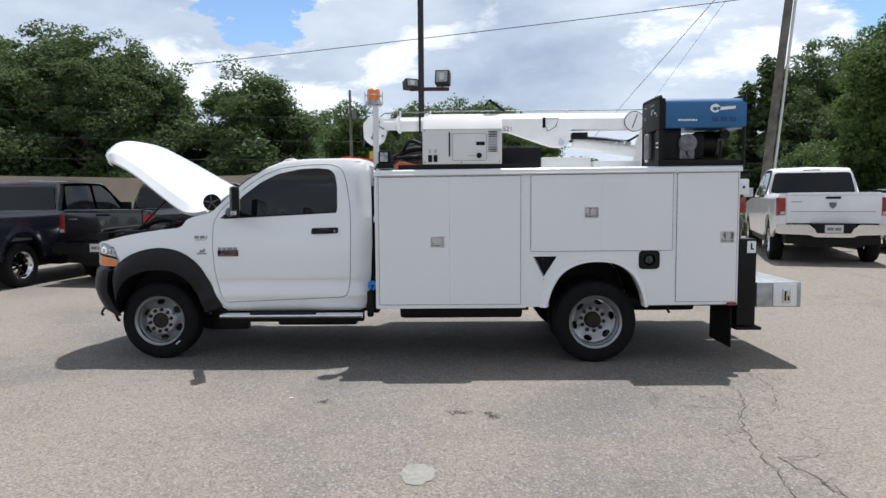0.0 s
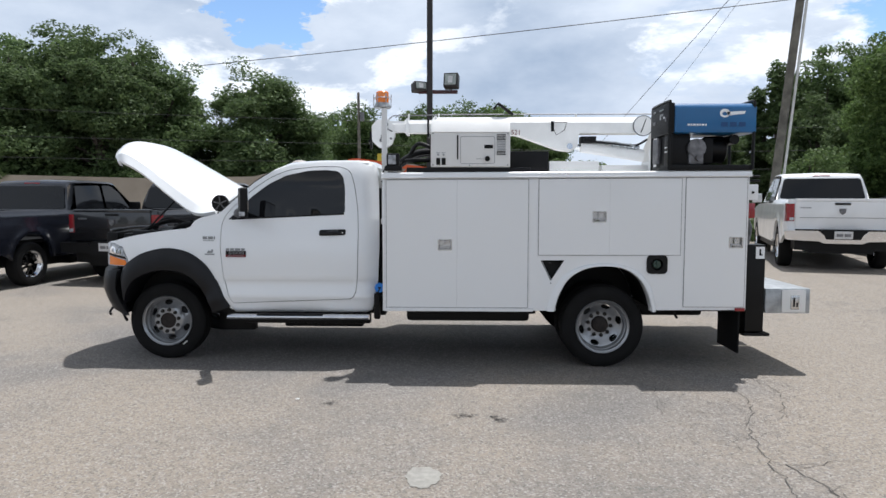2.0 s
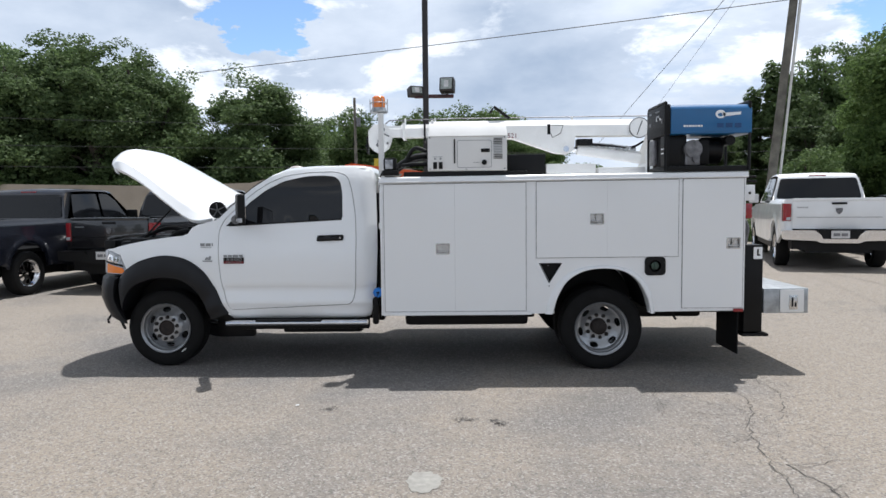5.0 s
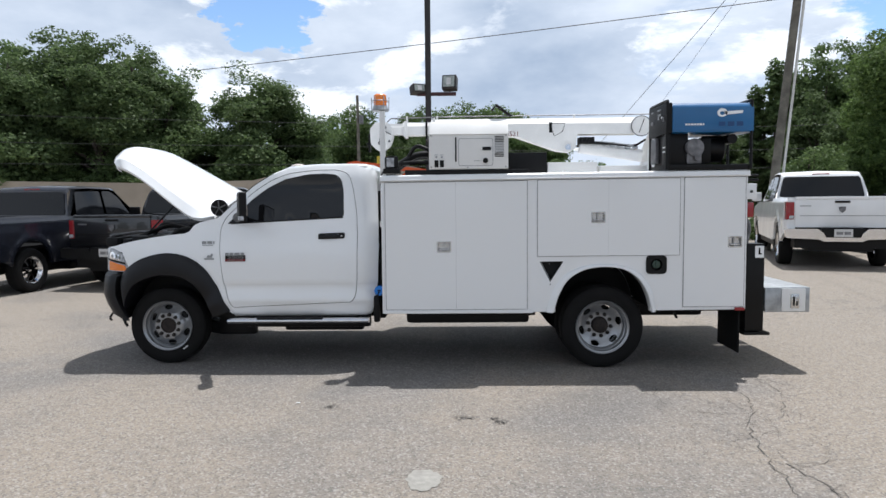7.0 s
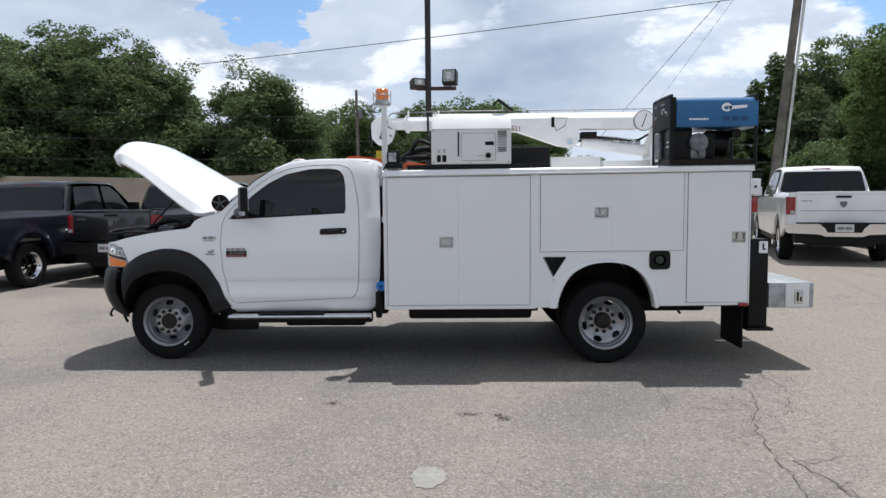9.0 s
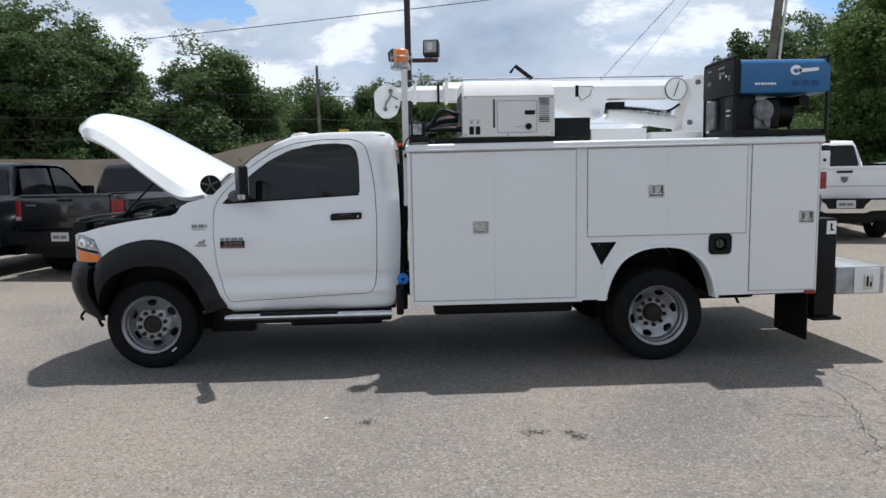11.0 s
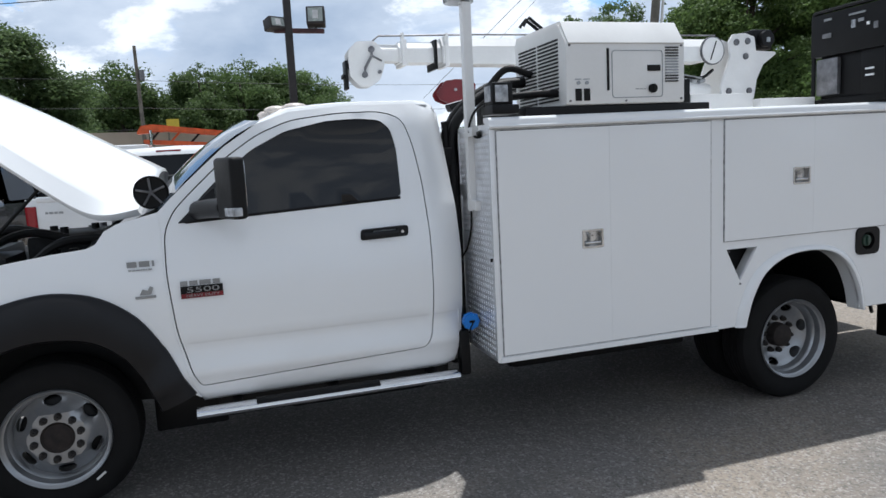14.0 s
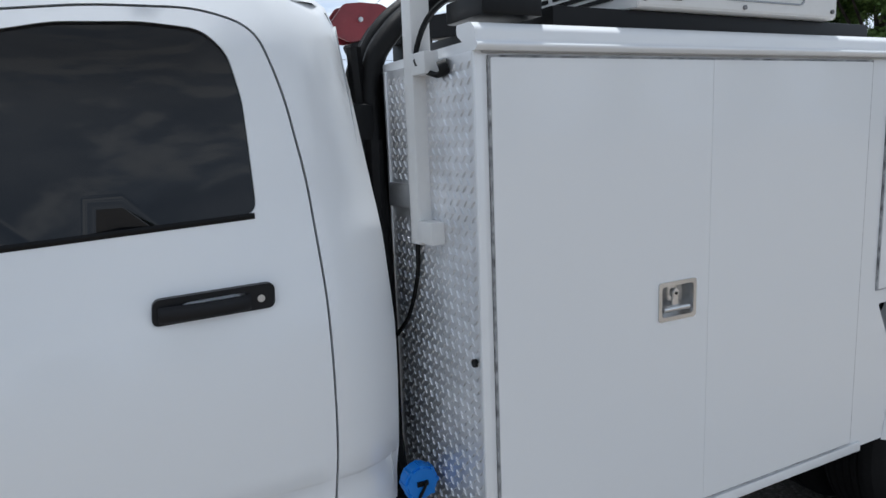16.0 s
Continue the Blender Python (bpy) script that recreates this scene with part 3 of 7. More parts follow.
cyl(t, (HX + 0.094, y0 - 0.0125, HZ + 0.001), (HX + 0.094, y0 - 0.017, HZ + 0.001), 0.0085, n=16, bevel=0.001)
part("door_lock", t, STAINLESS, door, "small bright door lock")
t = bmesh.new()
loft(t, [[(HX - 0.118 + 0.190 * s, y0 - 0.012 - 0.016 * math.sin(math.pi * s) ** 0.5 + 0.010 * math.cos(a), HZ - 0.007 + 0.004 * s + 0.018 * math.sin(a)) for a in [2 * math.pi * j / 12 for j in range(12)]] for s in [i / 16 for i in range(17)]], True)
bmesh.ops.holes_fill(t, edges=t.edges[:])
part("door_handle", t, FLARE, door, "black plastic door handle")
# fenders
ARCH_OUT = trim([(-0.42, 0.885), (-0.345, 0.965), (-0.20, 1.054), (-0.02, 1.104), (0.13, 1.108), (0.29, 1.066), (0.44, 0.957), (0.55, 0.79), (0.625, 0.625), (0.672, 0.535)])
ARCH_IN = trim([(-0.385, 0.56), (-0.345, 0.68), (-0.25, 0.80), (-0.08, 0.872), (0.08, 0.885), (0.24, 0.855), (0.365, 0.765), (0.43, 0.66), (0.475, 0.56), (0.50, 0.475)])
arch_line = [(p.x, p.y) for p in spline([(*p, 0) for p in ARCH_OUT], 4)]
fender_out = trim([(-0.60, 1.16), (-0.495, 1.175), (-0.42, 1.195), (-0.30, 1.222), (-0.10, 1.258), (0.10, 1.285), (0.24, 1.298), (0.285, 1.318), (0.325, 1.375), (0.38, 1.404), (0.47, 1.425), (0.5645, 1.448), (0.5765, 1.36), (0.5765, 1.15), (0.5995, 0.85), (0.6445, 0.63), (0.690, 0.50)]) \
    + [(x + 0.0, z - 0.03) for x, z in arch_line[::-1]][1:] + trim([(-0.345, 0.90), (-0.335, 0.985), (-0.40, 1.115)])
for flip in (lambda x, y, z: (x, y, z), mirrored):
    part("fender", sheet(bmesh.new(), fender_out, [], cab_y, 0.02, 0.05, flip), WHITE, truck)
    # wheel-arch flare, a rolled plastic lip
    outer = spline([(*p, 0) for p in ARCH_OUT], 4)
    inner = spline([(*p, 0) for p in ARCH_IN], 4)
    t = bmesh.new()
    rows = []
    for o, i in zip(outer, inner):
        yb = cab_y(o.x, o.y)
        prof = [(0.0, yb + 0.012), (0.02, yb - 0.012), (0.18, yb - 0.036), (0.45, yb - 0.050), (0.75, yb - 0.052), (0.95, yb - 0.042), (1.0, yb - 0.02), (0.99, yb + 0.18), (0.99, yb + 0.42)]
        rows.append([flip(o.x + (i.x - o.x) * u, y, o.y + (i.y - o.y) * u) for u, y in prof])
    loft(t, rows)
    part("wheel_arch_flare", t, FLARE, truck, "dark grey plastic wheel-arch flare")
    # headlamp
    lamp_shape = rounded(trim([(-0.62, 1.155), (-0.50, 1.148), (-0.405, 1.110), (-0.338, 0.985), (-0.345, 0.925), (-0.62, 0.925)]), 0.02)
    hl = part("headlight", sheet(bmesh.new(), lamp_shape, [], lambda x, z: cab_y(x, z) - 0.004, 0.03, 0.03, flip), CLEAR, truck, "clear headlight")
    for q, (cx, r) in enumerate(((-0.485, 0.046), (-0.405, 0.036))):
        part("lamp_bowl", sheet(bmesh.new(), oval(cx, 1.082 - 0.012 * q, r, r * 0.9, 20), [oval(cx, 1.082 - 0.012 * q, r * 0.45, r * 0.4, 14)], lambda x, z: cab_y(x, z) - 0.0065, 0.004, 0.02, flip), CHROME, hl, "chrome lamp bowl")
    part("lamp_bezel", sheet(bmesh.new(), rounded(trim([(-0.61, 1.052), (-0.372, 1.020), (-0.352, 0.996), (-0.60, 1.032)]), 0.006, 2), [], lambda x, z: cab_y(x, z) - 0.0075, 0.006, 0.03, flip), BLACK, hl, "dark bezel between the lamps")
    amber = rounded(trim([(-0.58, 1.025), (-0.365, 0.985), (-0.345, 0.935), (-0.585, 0.932)]), 0.012)
    part("turn_signal", sheet(bmesh.new(), amber, [], lambda x, z: cab_y(x, z) - 0.010, 0.010, 0.03, flip), AMBER, hl, "amber turn signal lens")

for ya_, yb_ in ((0.60, 0.64), (1.80, 1.84)):
    t = bmesh.new()
    prism(t, [(-0.48, 0.50), (-0.42, 0.85), (-0.25, 1.0), (0.08, 1.05), (0.35, 0.98), (0.52, 0.80), (0.62, 0.42)], ya_, yb_, "y", 0.01)
    part("wheel_liner", t, BLACK, truck, "black inner wheel liner")
# front bumper and the closed front
t = bmesh.new()
rows = []
for y, dx in [(0.215, 0.26), (0.225, 0.19), (0.25, 0.12), (0.30, 0.05), (0.38, -0.02), (0.5, -0.11), (0.7, -0.23), (0.95, -0.32), (1.22, -0.35)]:
    sec = [(-0.36 if dx > 0.05 else -0.45, 0.905), (-0.545 + dx * 0.7, 0.905), (-0.583 + dx * 0.7, 0.885), (-0.602 + dx * 0.7, 0.80), (-0.605 + dx * 0.7, 0.70), (-0.57 + dx * 0.7, 0.60), (-0.52 + dx * 0.7, 0.51), (-0.42 + 0.5 * dx, 0.455), (-0.36 + min(0, 0.5 * dx), 0.46)]
    rows.append([(x, y, z) for x, z in sec])
rows += [[(x, 2 * CY - y, z) for x, y, z in r] for r in rows[-2::-1]]
loft(t, rows)
bmesh.ops.holes_fill(t, edges=t.edges[:])
bumper = part("front_bumper", t, FLARE, truck, "dark grey front bumper")
t = bmesh.new()
tube(t, [(-0.52, 0.36, 0.52), (-0.545, 0.34, 0.47), (-0.53, 0.34, 0.44)], 0.012, 6)
part("tow_hook", t, STEELB, bumper, "black tow hook")
t = bmesh.new()
tube(t, [(-0.40, 0.33, 0.47), (-0.385, 0.32, 0.42), (-0.37, 0.33, 0.385)], 0.014, 6)
part("tow_hook", t, STEELB, bumper, "black tow hook")
t = bmesh.new()
prism(t, [(-0.50, 0.44), (-0.62, 0.60), (-0.70, 0.9), (-0.72, 1.22), (-0.70, 1.54), (-0.62, 1.84), (-0.50, 2.0), (-0.44, 2.0), (-0.44, 0.44)], 0.88, 1.155, "z", 0.01)
part("grille_panel", t, BLACK, truck, "black front panel under the raised hood")

# hood, raised on its hinges
EDGE = spline([(-0.467, 1.972, 0), (-0.339, 1.922, 0), (-0.173, 1.811, 0), (0.047, 1.628, 0), (0.235, 1.482, 0), (0.352, 1.447, 0), (0.50, 1.466, 0)], 5)
FOLD = spline([(-0.505, 2.018, 0), (-0.405, 2.035, 0), (-0.229, 1.938, 0), (0.000, 1.756, 0), (0.215, 1.594, 0), (0.361, 1.503, 0), (0.51, 1.496, 0)], 5)
CROWN = spline([(-0.716, 2.105, 0), (-0.60, 2.182, 0), (-0.414, 2.186, 0), (-0.160, 2.070, 0), (0.085, 1.934, 0), (0.320, 1.799, 0), (0.560, 1.662, 0)], 5)
t = bmesh.new()
rows = []
for i, (e, f, c) in enumerate(zip(EDGE, FOLD, CROWN)):
    nose = 0.06 * max(0, 1 - i / 5) ** 2
    half = [(e.x, 0.405 + nose, e.y - 0.012), (e.x, 0.40 + nose, e.y)]
    for u in (0.45, 0.93, 1.0):
        half.append((e.x + (f.x - e.x) * u, 0.40 + 0.062 * u + nose * (1 - 0.3 * u), e.y + (f.y - e.y) * u))
    for u, w in ((0.06, 0.10), (0.35, 0.42), (0.7, 0.76), (0.93, 0.96), (1.0, 1.0)):
        half.append((f.x + (c.x - f.x) * w, 0.462 + 0.50 * u + nose * 0.7 * (1 - u), f.y + (c.y - f.y) * w))
    half += [(c.x - 0.004, 1.08, c.y + 0.004), (c.x - 0.006, CY, c.y + 0.006)]
    rows.append(half + [(x, 2 * CY - y, z) for x, y, z in half[-2::-1]])
# rolled leading edge
rows.insert(0, [(x - 0.012, y + 0.004, z - 0.022) for x, y, z in rows[0]])
rows.insert(0, [(x + 0.012, y + 0.010, z - 0.034) for x, y, z in rows[1]])
under = [[(x + 0.012, y + (0.016 if y < CY - 0.01 else -0.016 if y > CY + 0.01 else 0), z - 0.020) for x, y, z in r] for r in rows]
loft(t, [r + u[::-1] for r, u in zip(rows, under)], True)
bmesh.ops.holes_fill(t, edges=t.edges[:])
hood = part("hood", t, WHITE, truck, "white raised hood")
t = bmesh.new()
lathe(t, [(0.0, 0.0), (0.045, 0.004), (0.072, 0.0), (0.082, -0.012), (0.082, 0.02)], 24)
bmesh.ops.transform(t, matrix=pose(0.572, 0.36, 1.545), verts=t.verts)
hinge = part("hood_hinge", t, BLACK, hood, "black hood hinge")
t = bmesh.new()
for a in range(5):
    tube(t, [(0.572, 0.352, 1.545), (0.572 + 0.07 * math.cos(a * 1.257 + 0.4), 0.346, 1.545 + 0.07 * math.sin(a * 1.257 + 0.4))], 0.006, 6, 1, False)
part("hinge_brace", t, GREYMETAL, hood, "grey hinge brace")
t = bmesh.new()
tube(t, [(0.20, 0.52, 1.24), (0.40, 0.56, 1.42)], 0.012, 8, 1, False)
tube(t, [(-0.33, 0.62, 1.22), (0.05, 0.66, 1.62)], 0.009, 8, 1, False)
part("hood_strut", t, STEELB, hood, "black hood strut")

# engine bay
t = bmesh.new()
box(t, -0.42, 0.52, 0.42, 2.02, 0.95, 1.10, 0.02)
box(t, 0.44, 0.56, 0.42, 2.02, 0.95, 1.38, 0.03)
part("engine_bay", t, ENGINE, truck, "dark engine bay")
rng = random.Random(3)
for nm, b, mtl, lab in [("air_box", (-0.38, -0.12, 0.50, 0.86, 1.05, 1.27, 0.03), BLACK, "black air box"), ("battery", (-0.02, 0.22, 0.50, 0.72, 1.05, 1.25, 0.015), BLACK, "black battery"),
                        ("engine_cover", (-0.15, 0.42, 0.95, 1.45, 1.08, 1.33, 0.04), ENGINE, "dark engine cover"), ("fuse_box", (0.26, 0.43, 0.46, 0.66, 1.05, 1.34, 0.02), BLACK, "black fuse box"),
                        ("radiator_shroud", (-0.47, -0.39, 0.50, 1.94, 0.95, 1.24, 0.02), BLACK, "black radiator shroud"), ("coolant_tank", (-0.05, 0.25, 1.5, 1.85, 1.05, 1.30, 0.04), GREYMETAL, "grey coolant tank")]:
    t = bmesh.new()
    box(t, *b)
    x0, x1, y0_, y1_, z0, z1, _ = b
    for _ in range(3):
        cx, cy = rng.uniform(x0 + 0.04, x1 - 0.04), rng.uniform(y0_ + 0.04, y1_ - 0.04)
        cyl(t, (cx, cy, z1 - 0.02), (cx, cy, z1 + rng.uniform(0.01, 0.04)), 0.022, n=10)
    part(nm, t, mtl, truck, lab)
for pts in [[(-0.35, 0.6, 1.25), (-0.1, 0.8, 1.36), (0.2, 0.75, 1.30), (0.4, 0.6, 1.35)], [(-0.4, 1.0, 1.22), (-0.2, 0.9, 1.38), (0.1, 0.8, 1.3)], [(0.0, 0.5, 1.24), (0.15, 0.46, 1.33), (0.38, 0.5, 1.33)]]:
    t = bmesh.new()
    tube(t, pts, 0.022, 8)
    part("engine_hose", t, BLACK, truck, "black engine hose")
t = bmesh.new()
box(t, -0.64, -0.52, 0.50, 1.94, 1.14, 1.255, 0.02)
box(t, -0.66, -0.60, 0.62, 0.80, 1.25, 1.29, 0.01)
support = part("radiator_support", t, BLACK, truck, "black radiator support")
t = bmesh.new()
tube(t, [(-0.60, 0.52, 1.27), (-0.57, 1.0, 1.285), (-0.57, 1.8, 1.27)], 0.012, 6)
part("support_edge", t, GREYMETAL, support, "bright metal edge")

# roof, windscreen, back wall
t = bmesh.new()
rows = []
for x, z in trim([(1.045, 1.846), (1.10, 1.876), (1.24, 1.924), (1.38, 1.938), (1.52, 1.948), (1.72, 1.95), (1.91, 1.95), (2.0, 1.946), (2.05, 1.93), (2.085, 1.89), (2.105, 1.80)]):
    ye = cab_y(x, z)
    crown = 0.038 if x < 2.06 else 0.032
    f = 0.1 if x < 1.09 else 0.45 if x < 1.15 else 1.0
    half = [(x, ye, z - 0.004), (x, ye + 0.012, z + 0.013 * f), (x, ye + 0.05, z + 0.022 * f), (x - 0.02, ye + 0.2, z + (crown - 0.01) * f), (x - 0.05 if x < 1.2 else x, 0.95, z + crown * f), (x - 0.06 if x < 1.2 else x, CY, z + (crown + 0.004) * f)]
    rows.append(half + [(a, 2 * CY - b, c) for a, b, c in half[-2::-1]])
loft(t, rows)
roof = part("cab_roof", t, WHITE, truck)
t = bmesh.new()
rows = []
for s in [i / 8 for i in range(9)]:
    x = 0.585 + (1.105 - 0.585) * s + 0.026
    z = -0.002 + lerp_table([(0.0, 1.462), (0.25, 1.598), (0.55, 1.742), (0.8, 1.832), (1.0, 1.878)], s)
    ye = cab_y(x, z) + 0.012
    half = [(x - 0.13 * (1 - (1 - u) ** 2.5) * (1 - 0.35 * s), ye + (CY - ye) * u, z + (0.012 + 0.05 * s) * u) for u in (0, 0.06, 0.15, 0.3, 0.5, 0.75, 1.0)]
    rows.append(half + [(a, 2 * CY - b, c) for a, b, c in half[-2::-1]])
loft(t, rows)
part("windscreen", t, SHIELD, truck, "bluish windscreen")
t = bmesh.new()
loft(t, [[(2.10, y, z) for y in (cab_y(2.09, z) + 0.012, CY, 2 * CY - cab_y(2.09, z) - 0.012)] for z in (0.50, 0.7, 0.9, 1.1, 1.3, 1.5, 1.7, 1.86, 1.90)])
part("cab_back_wall", t, WHITE, truck)
t = bmesh.new()
box(t, 0.60, 2.08, 0.40, 2.04, 0.46, 0.56)
part("cab_floor", t, STEELB, truck, "black cab floor pan")
for y, x in [(0.56, 1.315), (0.86, 1.235), (1.22, 1.21), (1.58, 1.235), (1.88, 1.315)]:
    t = bmesh.new()
    bmesh.ops.create_uvsphere(t, u_segments=14, v_segments=8, radius=1.0)
    bmesh.ops.transform(t, matrix=Matrix.Translation((x, y, 1.950 if y in (0.56, 1.88) else 1.962)) @ Matrix.Diagonal((0.072, 0.045, 0.028, 1)), verts=t.verts)
    part("cab_marker_light", t, MARKER, roof, "pale cream roof marker light")
# cowl under the windscreen
t = bmesh.new()
prism(t, [(0.36, 1.36), (0.62, 1.47), (0.62, 1.30), (0.40, 1.28)], 0.36, 2.08, "y", 0.01)
part("cowl", t, BLACK, truck, "black cowl")

# mirror
t = bmesh.new()
box(t, 0.920, 0.990, -0.206, -0.02, 1.414, 1.688, 0.024, segs=4)
mirror = part("wing_mirror", t, BLACK, truck, "tall black tow mirror")
t = bmesh.new()
box(t, 0.9165, 0.96, -0.2085, -0.11, 1.428, 1.468, 0.007)
part("mirror_lamp", t, CLEAR, mirror, "clear lens in the mirror's foot")
t = bmesh.new()
tube(t, [(0.80, 0.24, 1.445), (0.85, 0.12, 1.455), (0.93, -0.04, 1.465)], 0.046, 12)
part("mirror_arm", t, FLARE, mirror, "black mirror arm")
t = bmesh.new()
sheet(t, rounded(trim([(0.655, 1.388), (0.845, 1.393), (0.84, 1.555), (0.77, 1.495)]), 0.012), [], lambda x, z: cab_y(x, z) - 0.004, 0.014, 0.04)
part("mirror_sail", t, FLARE, mirror, "black triangular sail panel")
t = bmesh.new()
box(t, 0.988, 0.993, -0.188, -0.038, 1.470, 1.670, 0.002)
part("mirror_glass", t, CHROME, mirror, "mirror glass")
for ob in (mirror, *mirror.children):
    for v in ob.data.vertices:
        if ob.name.split(".")[0] in ("wing_mirror", "mirror_lamp", "mirror_glass"):
            v.co = pose(0.957, -0.11, 0, 0, 0, 24) @ (v.co - Vector((0.957, -0.11, 0)))
        if ob.name.split(".")[0] != "mirror_sail":
            v.co += Vector((-0.027, 0.042, 0.004))

# badges
rng = random.Random(11)
yb = lambda x, z: cab_y(x, z)
t = bmesh.new()
box(t, 0.676, 0.870, yb(0.75, 1.03) - 0.006, yb(0.75, 1.03) + 0.004, 1.032, 1.090)
door_badge = part("door_badge", t, STEELB, door, "black and red badge", 0)
t = bmesh.new()
box(t, 0.678, 0.868, yb(0.75, 1.0) - 0.012, yb(0.75, 1.0) + 0.002, 1.034, 1.055)
part("badge_stripe", t, BADGE_RED, door, "red badge stripe", 0)
t = bmesh.new()
bars(t, 0.676, 0.870, yb(0.75, 1.10) - 0.004, 1.092, 1.117, 1, rng, 0.93)
part("badge_bars", t, GREYTXT, door, "chrome raised marks", 0)
t = bmesh.new()
bars(t, 0.45, 0.57, yb(0.5, 1.19) - 0.003, 1.200, 1.230, 1, rng, 0.9)
bars(t, 0.455, 0.565, yb(0.5, 1.15) - 0.002, 1.184, 1.193, 1, rng, 0.7)
part("fender_badge", t, GREYTXT, truck, "chrome raised fender marks", 0)
t = bmesh.new()
box(t, 0.475, 0.565, yb(0.5, 1.03) - 0.006, yb(0.5, 1.03) + 0.004, 1.052, 1.064)
prism(t, [(0.495, 1.070), (0.545, 1.070), (0.556, 1.100), (0.543, 1.108), (0.53, 1.088), (0.508, 1.096)], yb(0.5, 1.06) - 0.006, yb(0.5, 1.06) + 0.003)
part("engine_badge", t, GREYTXT, truck, "small grey emblem", 0)


def lettering(name, text, size, m, material, parent, label="", width=None):
    cu = bpy.data.curves.new(name, "FONT")
    cu.body, cu.size, cu.extrude, cu.resolution_u = text, size, 0.0015, 3
    tmp = bpy.data.objects.new("tmp", cu)
    me = bpy.data.meshes.new_from_object(tmp)
    bpy.data.objects.remove(tmp)
    if width:
        xs_ = [v.co.x for v in me.vertices]
        me.transform(Matrix.Diagonal((width / (max(xs_) - min(xs_)), 1, 1, 1)))
    me.transform(m)
    me.materials.append(material)
    return part(name, me, None, parent, label)


lettering("badge_number", "5500", 0.036, pose(0.700, yb(0.75, 1.03) - 0.009, 1.0605, 90), GREYTXT, door, "silver numerals", 0.15)
lettering("badge_words", "HEAVY DUTY", 0.020, pose(0.700, yb(0.75, 1.0) - 0.014, 1.0385, 90), GREYTXT, door, "silver letters", 0.15)

# the cab is narrower than the service body behind it
for ob in truck.children:
    for p in (ob, *ob.children):
        if p.name.split(".")[0] in ("wing_mirror", "mirror_lamp", "mirror_arm", "mirror_glass", "engine_bay", "wheel_liner"):
            continue
        for v in p.data.vertices:
            y = CY + (v.co.y - CY) * 0.952
            k = (y + 6.3) / (v.co.y + 6.3) if v.co.y < CY else 1.0
            v.co = (2.87 + (v.co.x - 2.87) * k, y, 1.6 + (v.co.z - 1.6) * k)

# running board
t = bmesh.new()
loft(t, [[(x, 0.215 + 0.05 * math.cos(a), 0.452 + 0.026 * math.sin(a)) for a in [2 * math.pi * j / 16 for j in range(16)]] for x in (0.68, 0.69, 1.3, 2.035, 2.045)], True)
bmesh.ops.holes_fill(t, edges=t.edges[:])
board = part("running_board", t, POLISHED, truck, "polished aluminium running board")
for a, b in [(0.965, 1.60)]:
    t = bmesh.new()
    loft(t, [[(x, 0.215 + 0.046 * math.cos(q), 0.458 + 0.029 * math.sin(q)) for q in [math.pi * (0.12 + 0.76 * j / 8) for j in range(9)]] for x in (a, a + 0.02, b - 0.02, b)])
    part("step_pad", t, BLACK, board, "black step pad")
for x in (0.85, 1.35, 1.9):
    t = bmesh.new()
    box(t, x, x + 0.05, 0.22, 0.75, 0.44, 0.47, 0.006)
    part("board_bracket", t, STEELB, board)


# ---- wheels ----
def tyre_mesh():
    t = bmesh.new()
    w = 0.112
    prof = [(0.246, -w + 0.02), (0.262, -w + 0.006), (0.30, -w), (0.335, -w - 0.004), (0.365, -w + 0.004), (0.388, -w + 0.018), (0.397, -w + 0.035)]
    for k in range(5):
        y = -w + 0.04 + k * (2 * w - 0.08) / 5
        d = (2 * w - 0.08) / 5
        prof += [(0.40, y + 0.003), (0.40, y + d - 0.008), (0.388, y + d - 0.006), (0.388, y + d - 0.001)]
    prof += [(r, -y) for r, y in prof[6::-1]]
    lathe(t, prof, 72)
    return finish("tyre", t, RUBBER, 30)


def rim_mesh(dish):
    """The steel disc wheel: a barrel and a disc with hand holes. dish > 0: the disc stands inwards by so much."""
    t = bmesh.new()
    lathe(t, [(0.262, -0.112), (0.270, -0.119), (0.275, -0.110), (0.266, -0.098), (0.252, -0.094), (0.248, -0.078), (0.247, -0.052), (0.236, -0.044), (0.233, -0.036), (0.226, -0.010), (0.222, 0.06), (0.245, 0.10)], 56)
    hand = []
    for i in range(6):
        a = 2 * math.pi * i / 6 + 0.6
        hand.append(oval(0.195 * math.cos(a), 0.195 * math.sin(a), 0.027, 0.046, 18, a))
    table = [(0.0, 0.0), (0.152, 0.0), (0.160, 0.006), (0.172, 0.038), (0.190, 0.052), (0.212, 0.056), (0.235, 0.072)] if dish < 0.05 else [(0.0, 0.0), (0.13, 0.0), (0.138, -0.004), (0.150, 0.0), (0.175, -0.022), (0.205, -0.040), (0.235, -0.046)]
    y0_ = -0.085 + dish
    sheet(t, oval(0, 0, 0.234, 0.234, 48), hand + [oval(0, 0, 0.084, 0.084, 24)], lambda x, z: y0_ + lerp_table(table, math.hypot(x, z)), 0.012, 0.035)
    return finish("wheel", t, STEEL_W, 40)


def hub_mesh(dish):
    t = bmesh.new()
    y0_ = -0.085 + dish
    lathe(t, [(0.0, y0_ + 0.004), (0.05, y0_ + 0.0), (0.072, y0_ + 0.004), (0.084, y0_ - 0.006), (0.088, y0_ + 0.01), (0.088, y0_ + 0.06)] if dish < 0.05 else [(0.0, y0_ - 0.075), (0.055, y0_ - 0.075), (0.078, y0_ - 0.06), (0.086, y0_ + 0.002), (0.086, y0_ + 0.05)], 28)
    return finish("hub", t, RUST, 40)


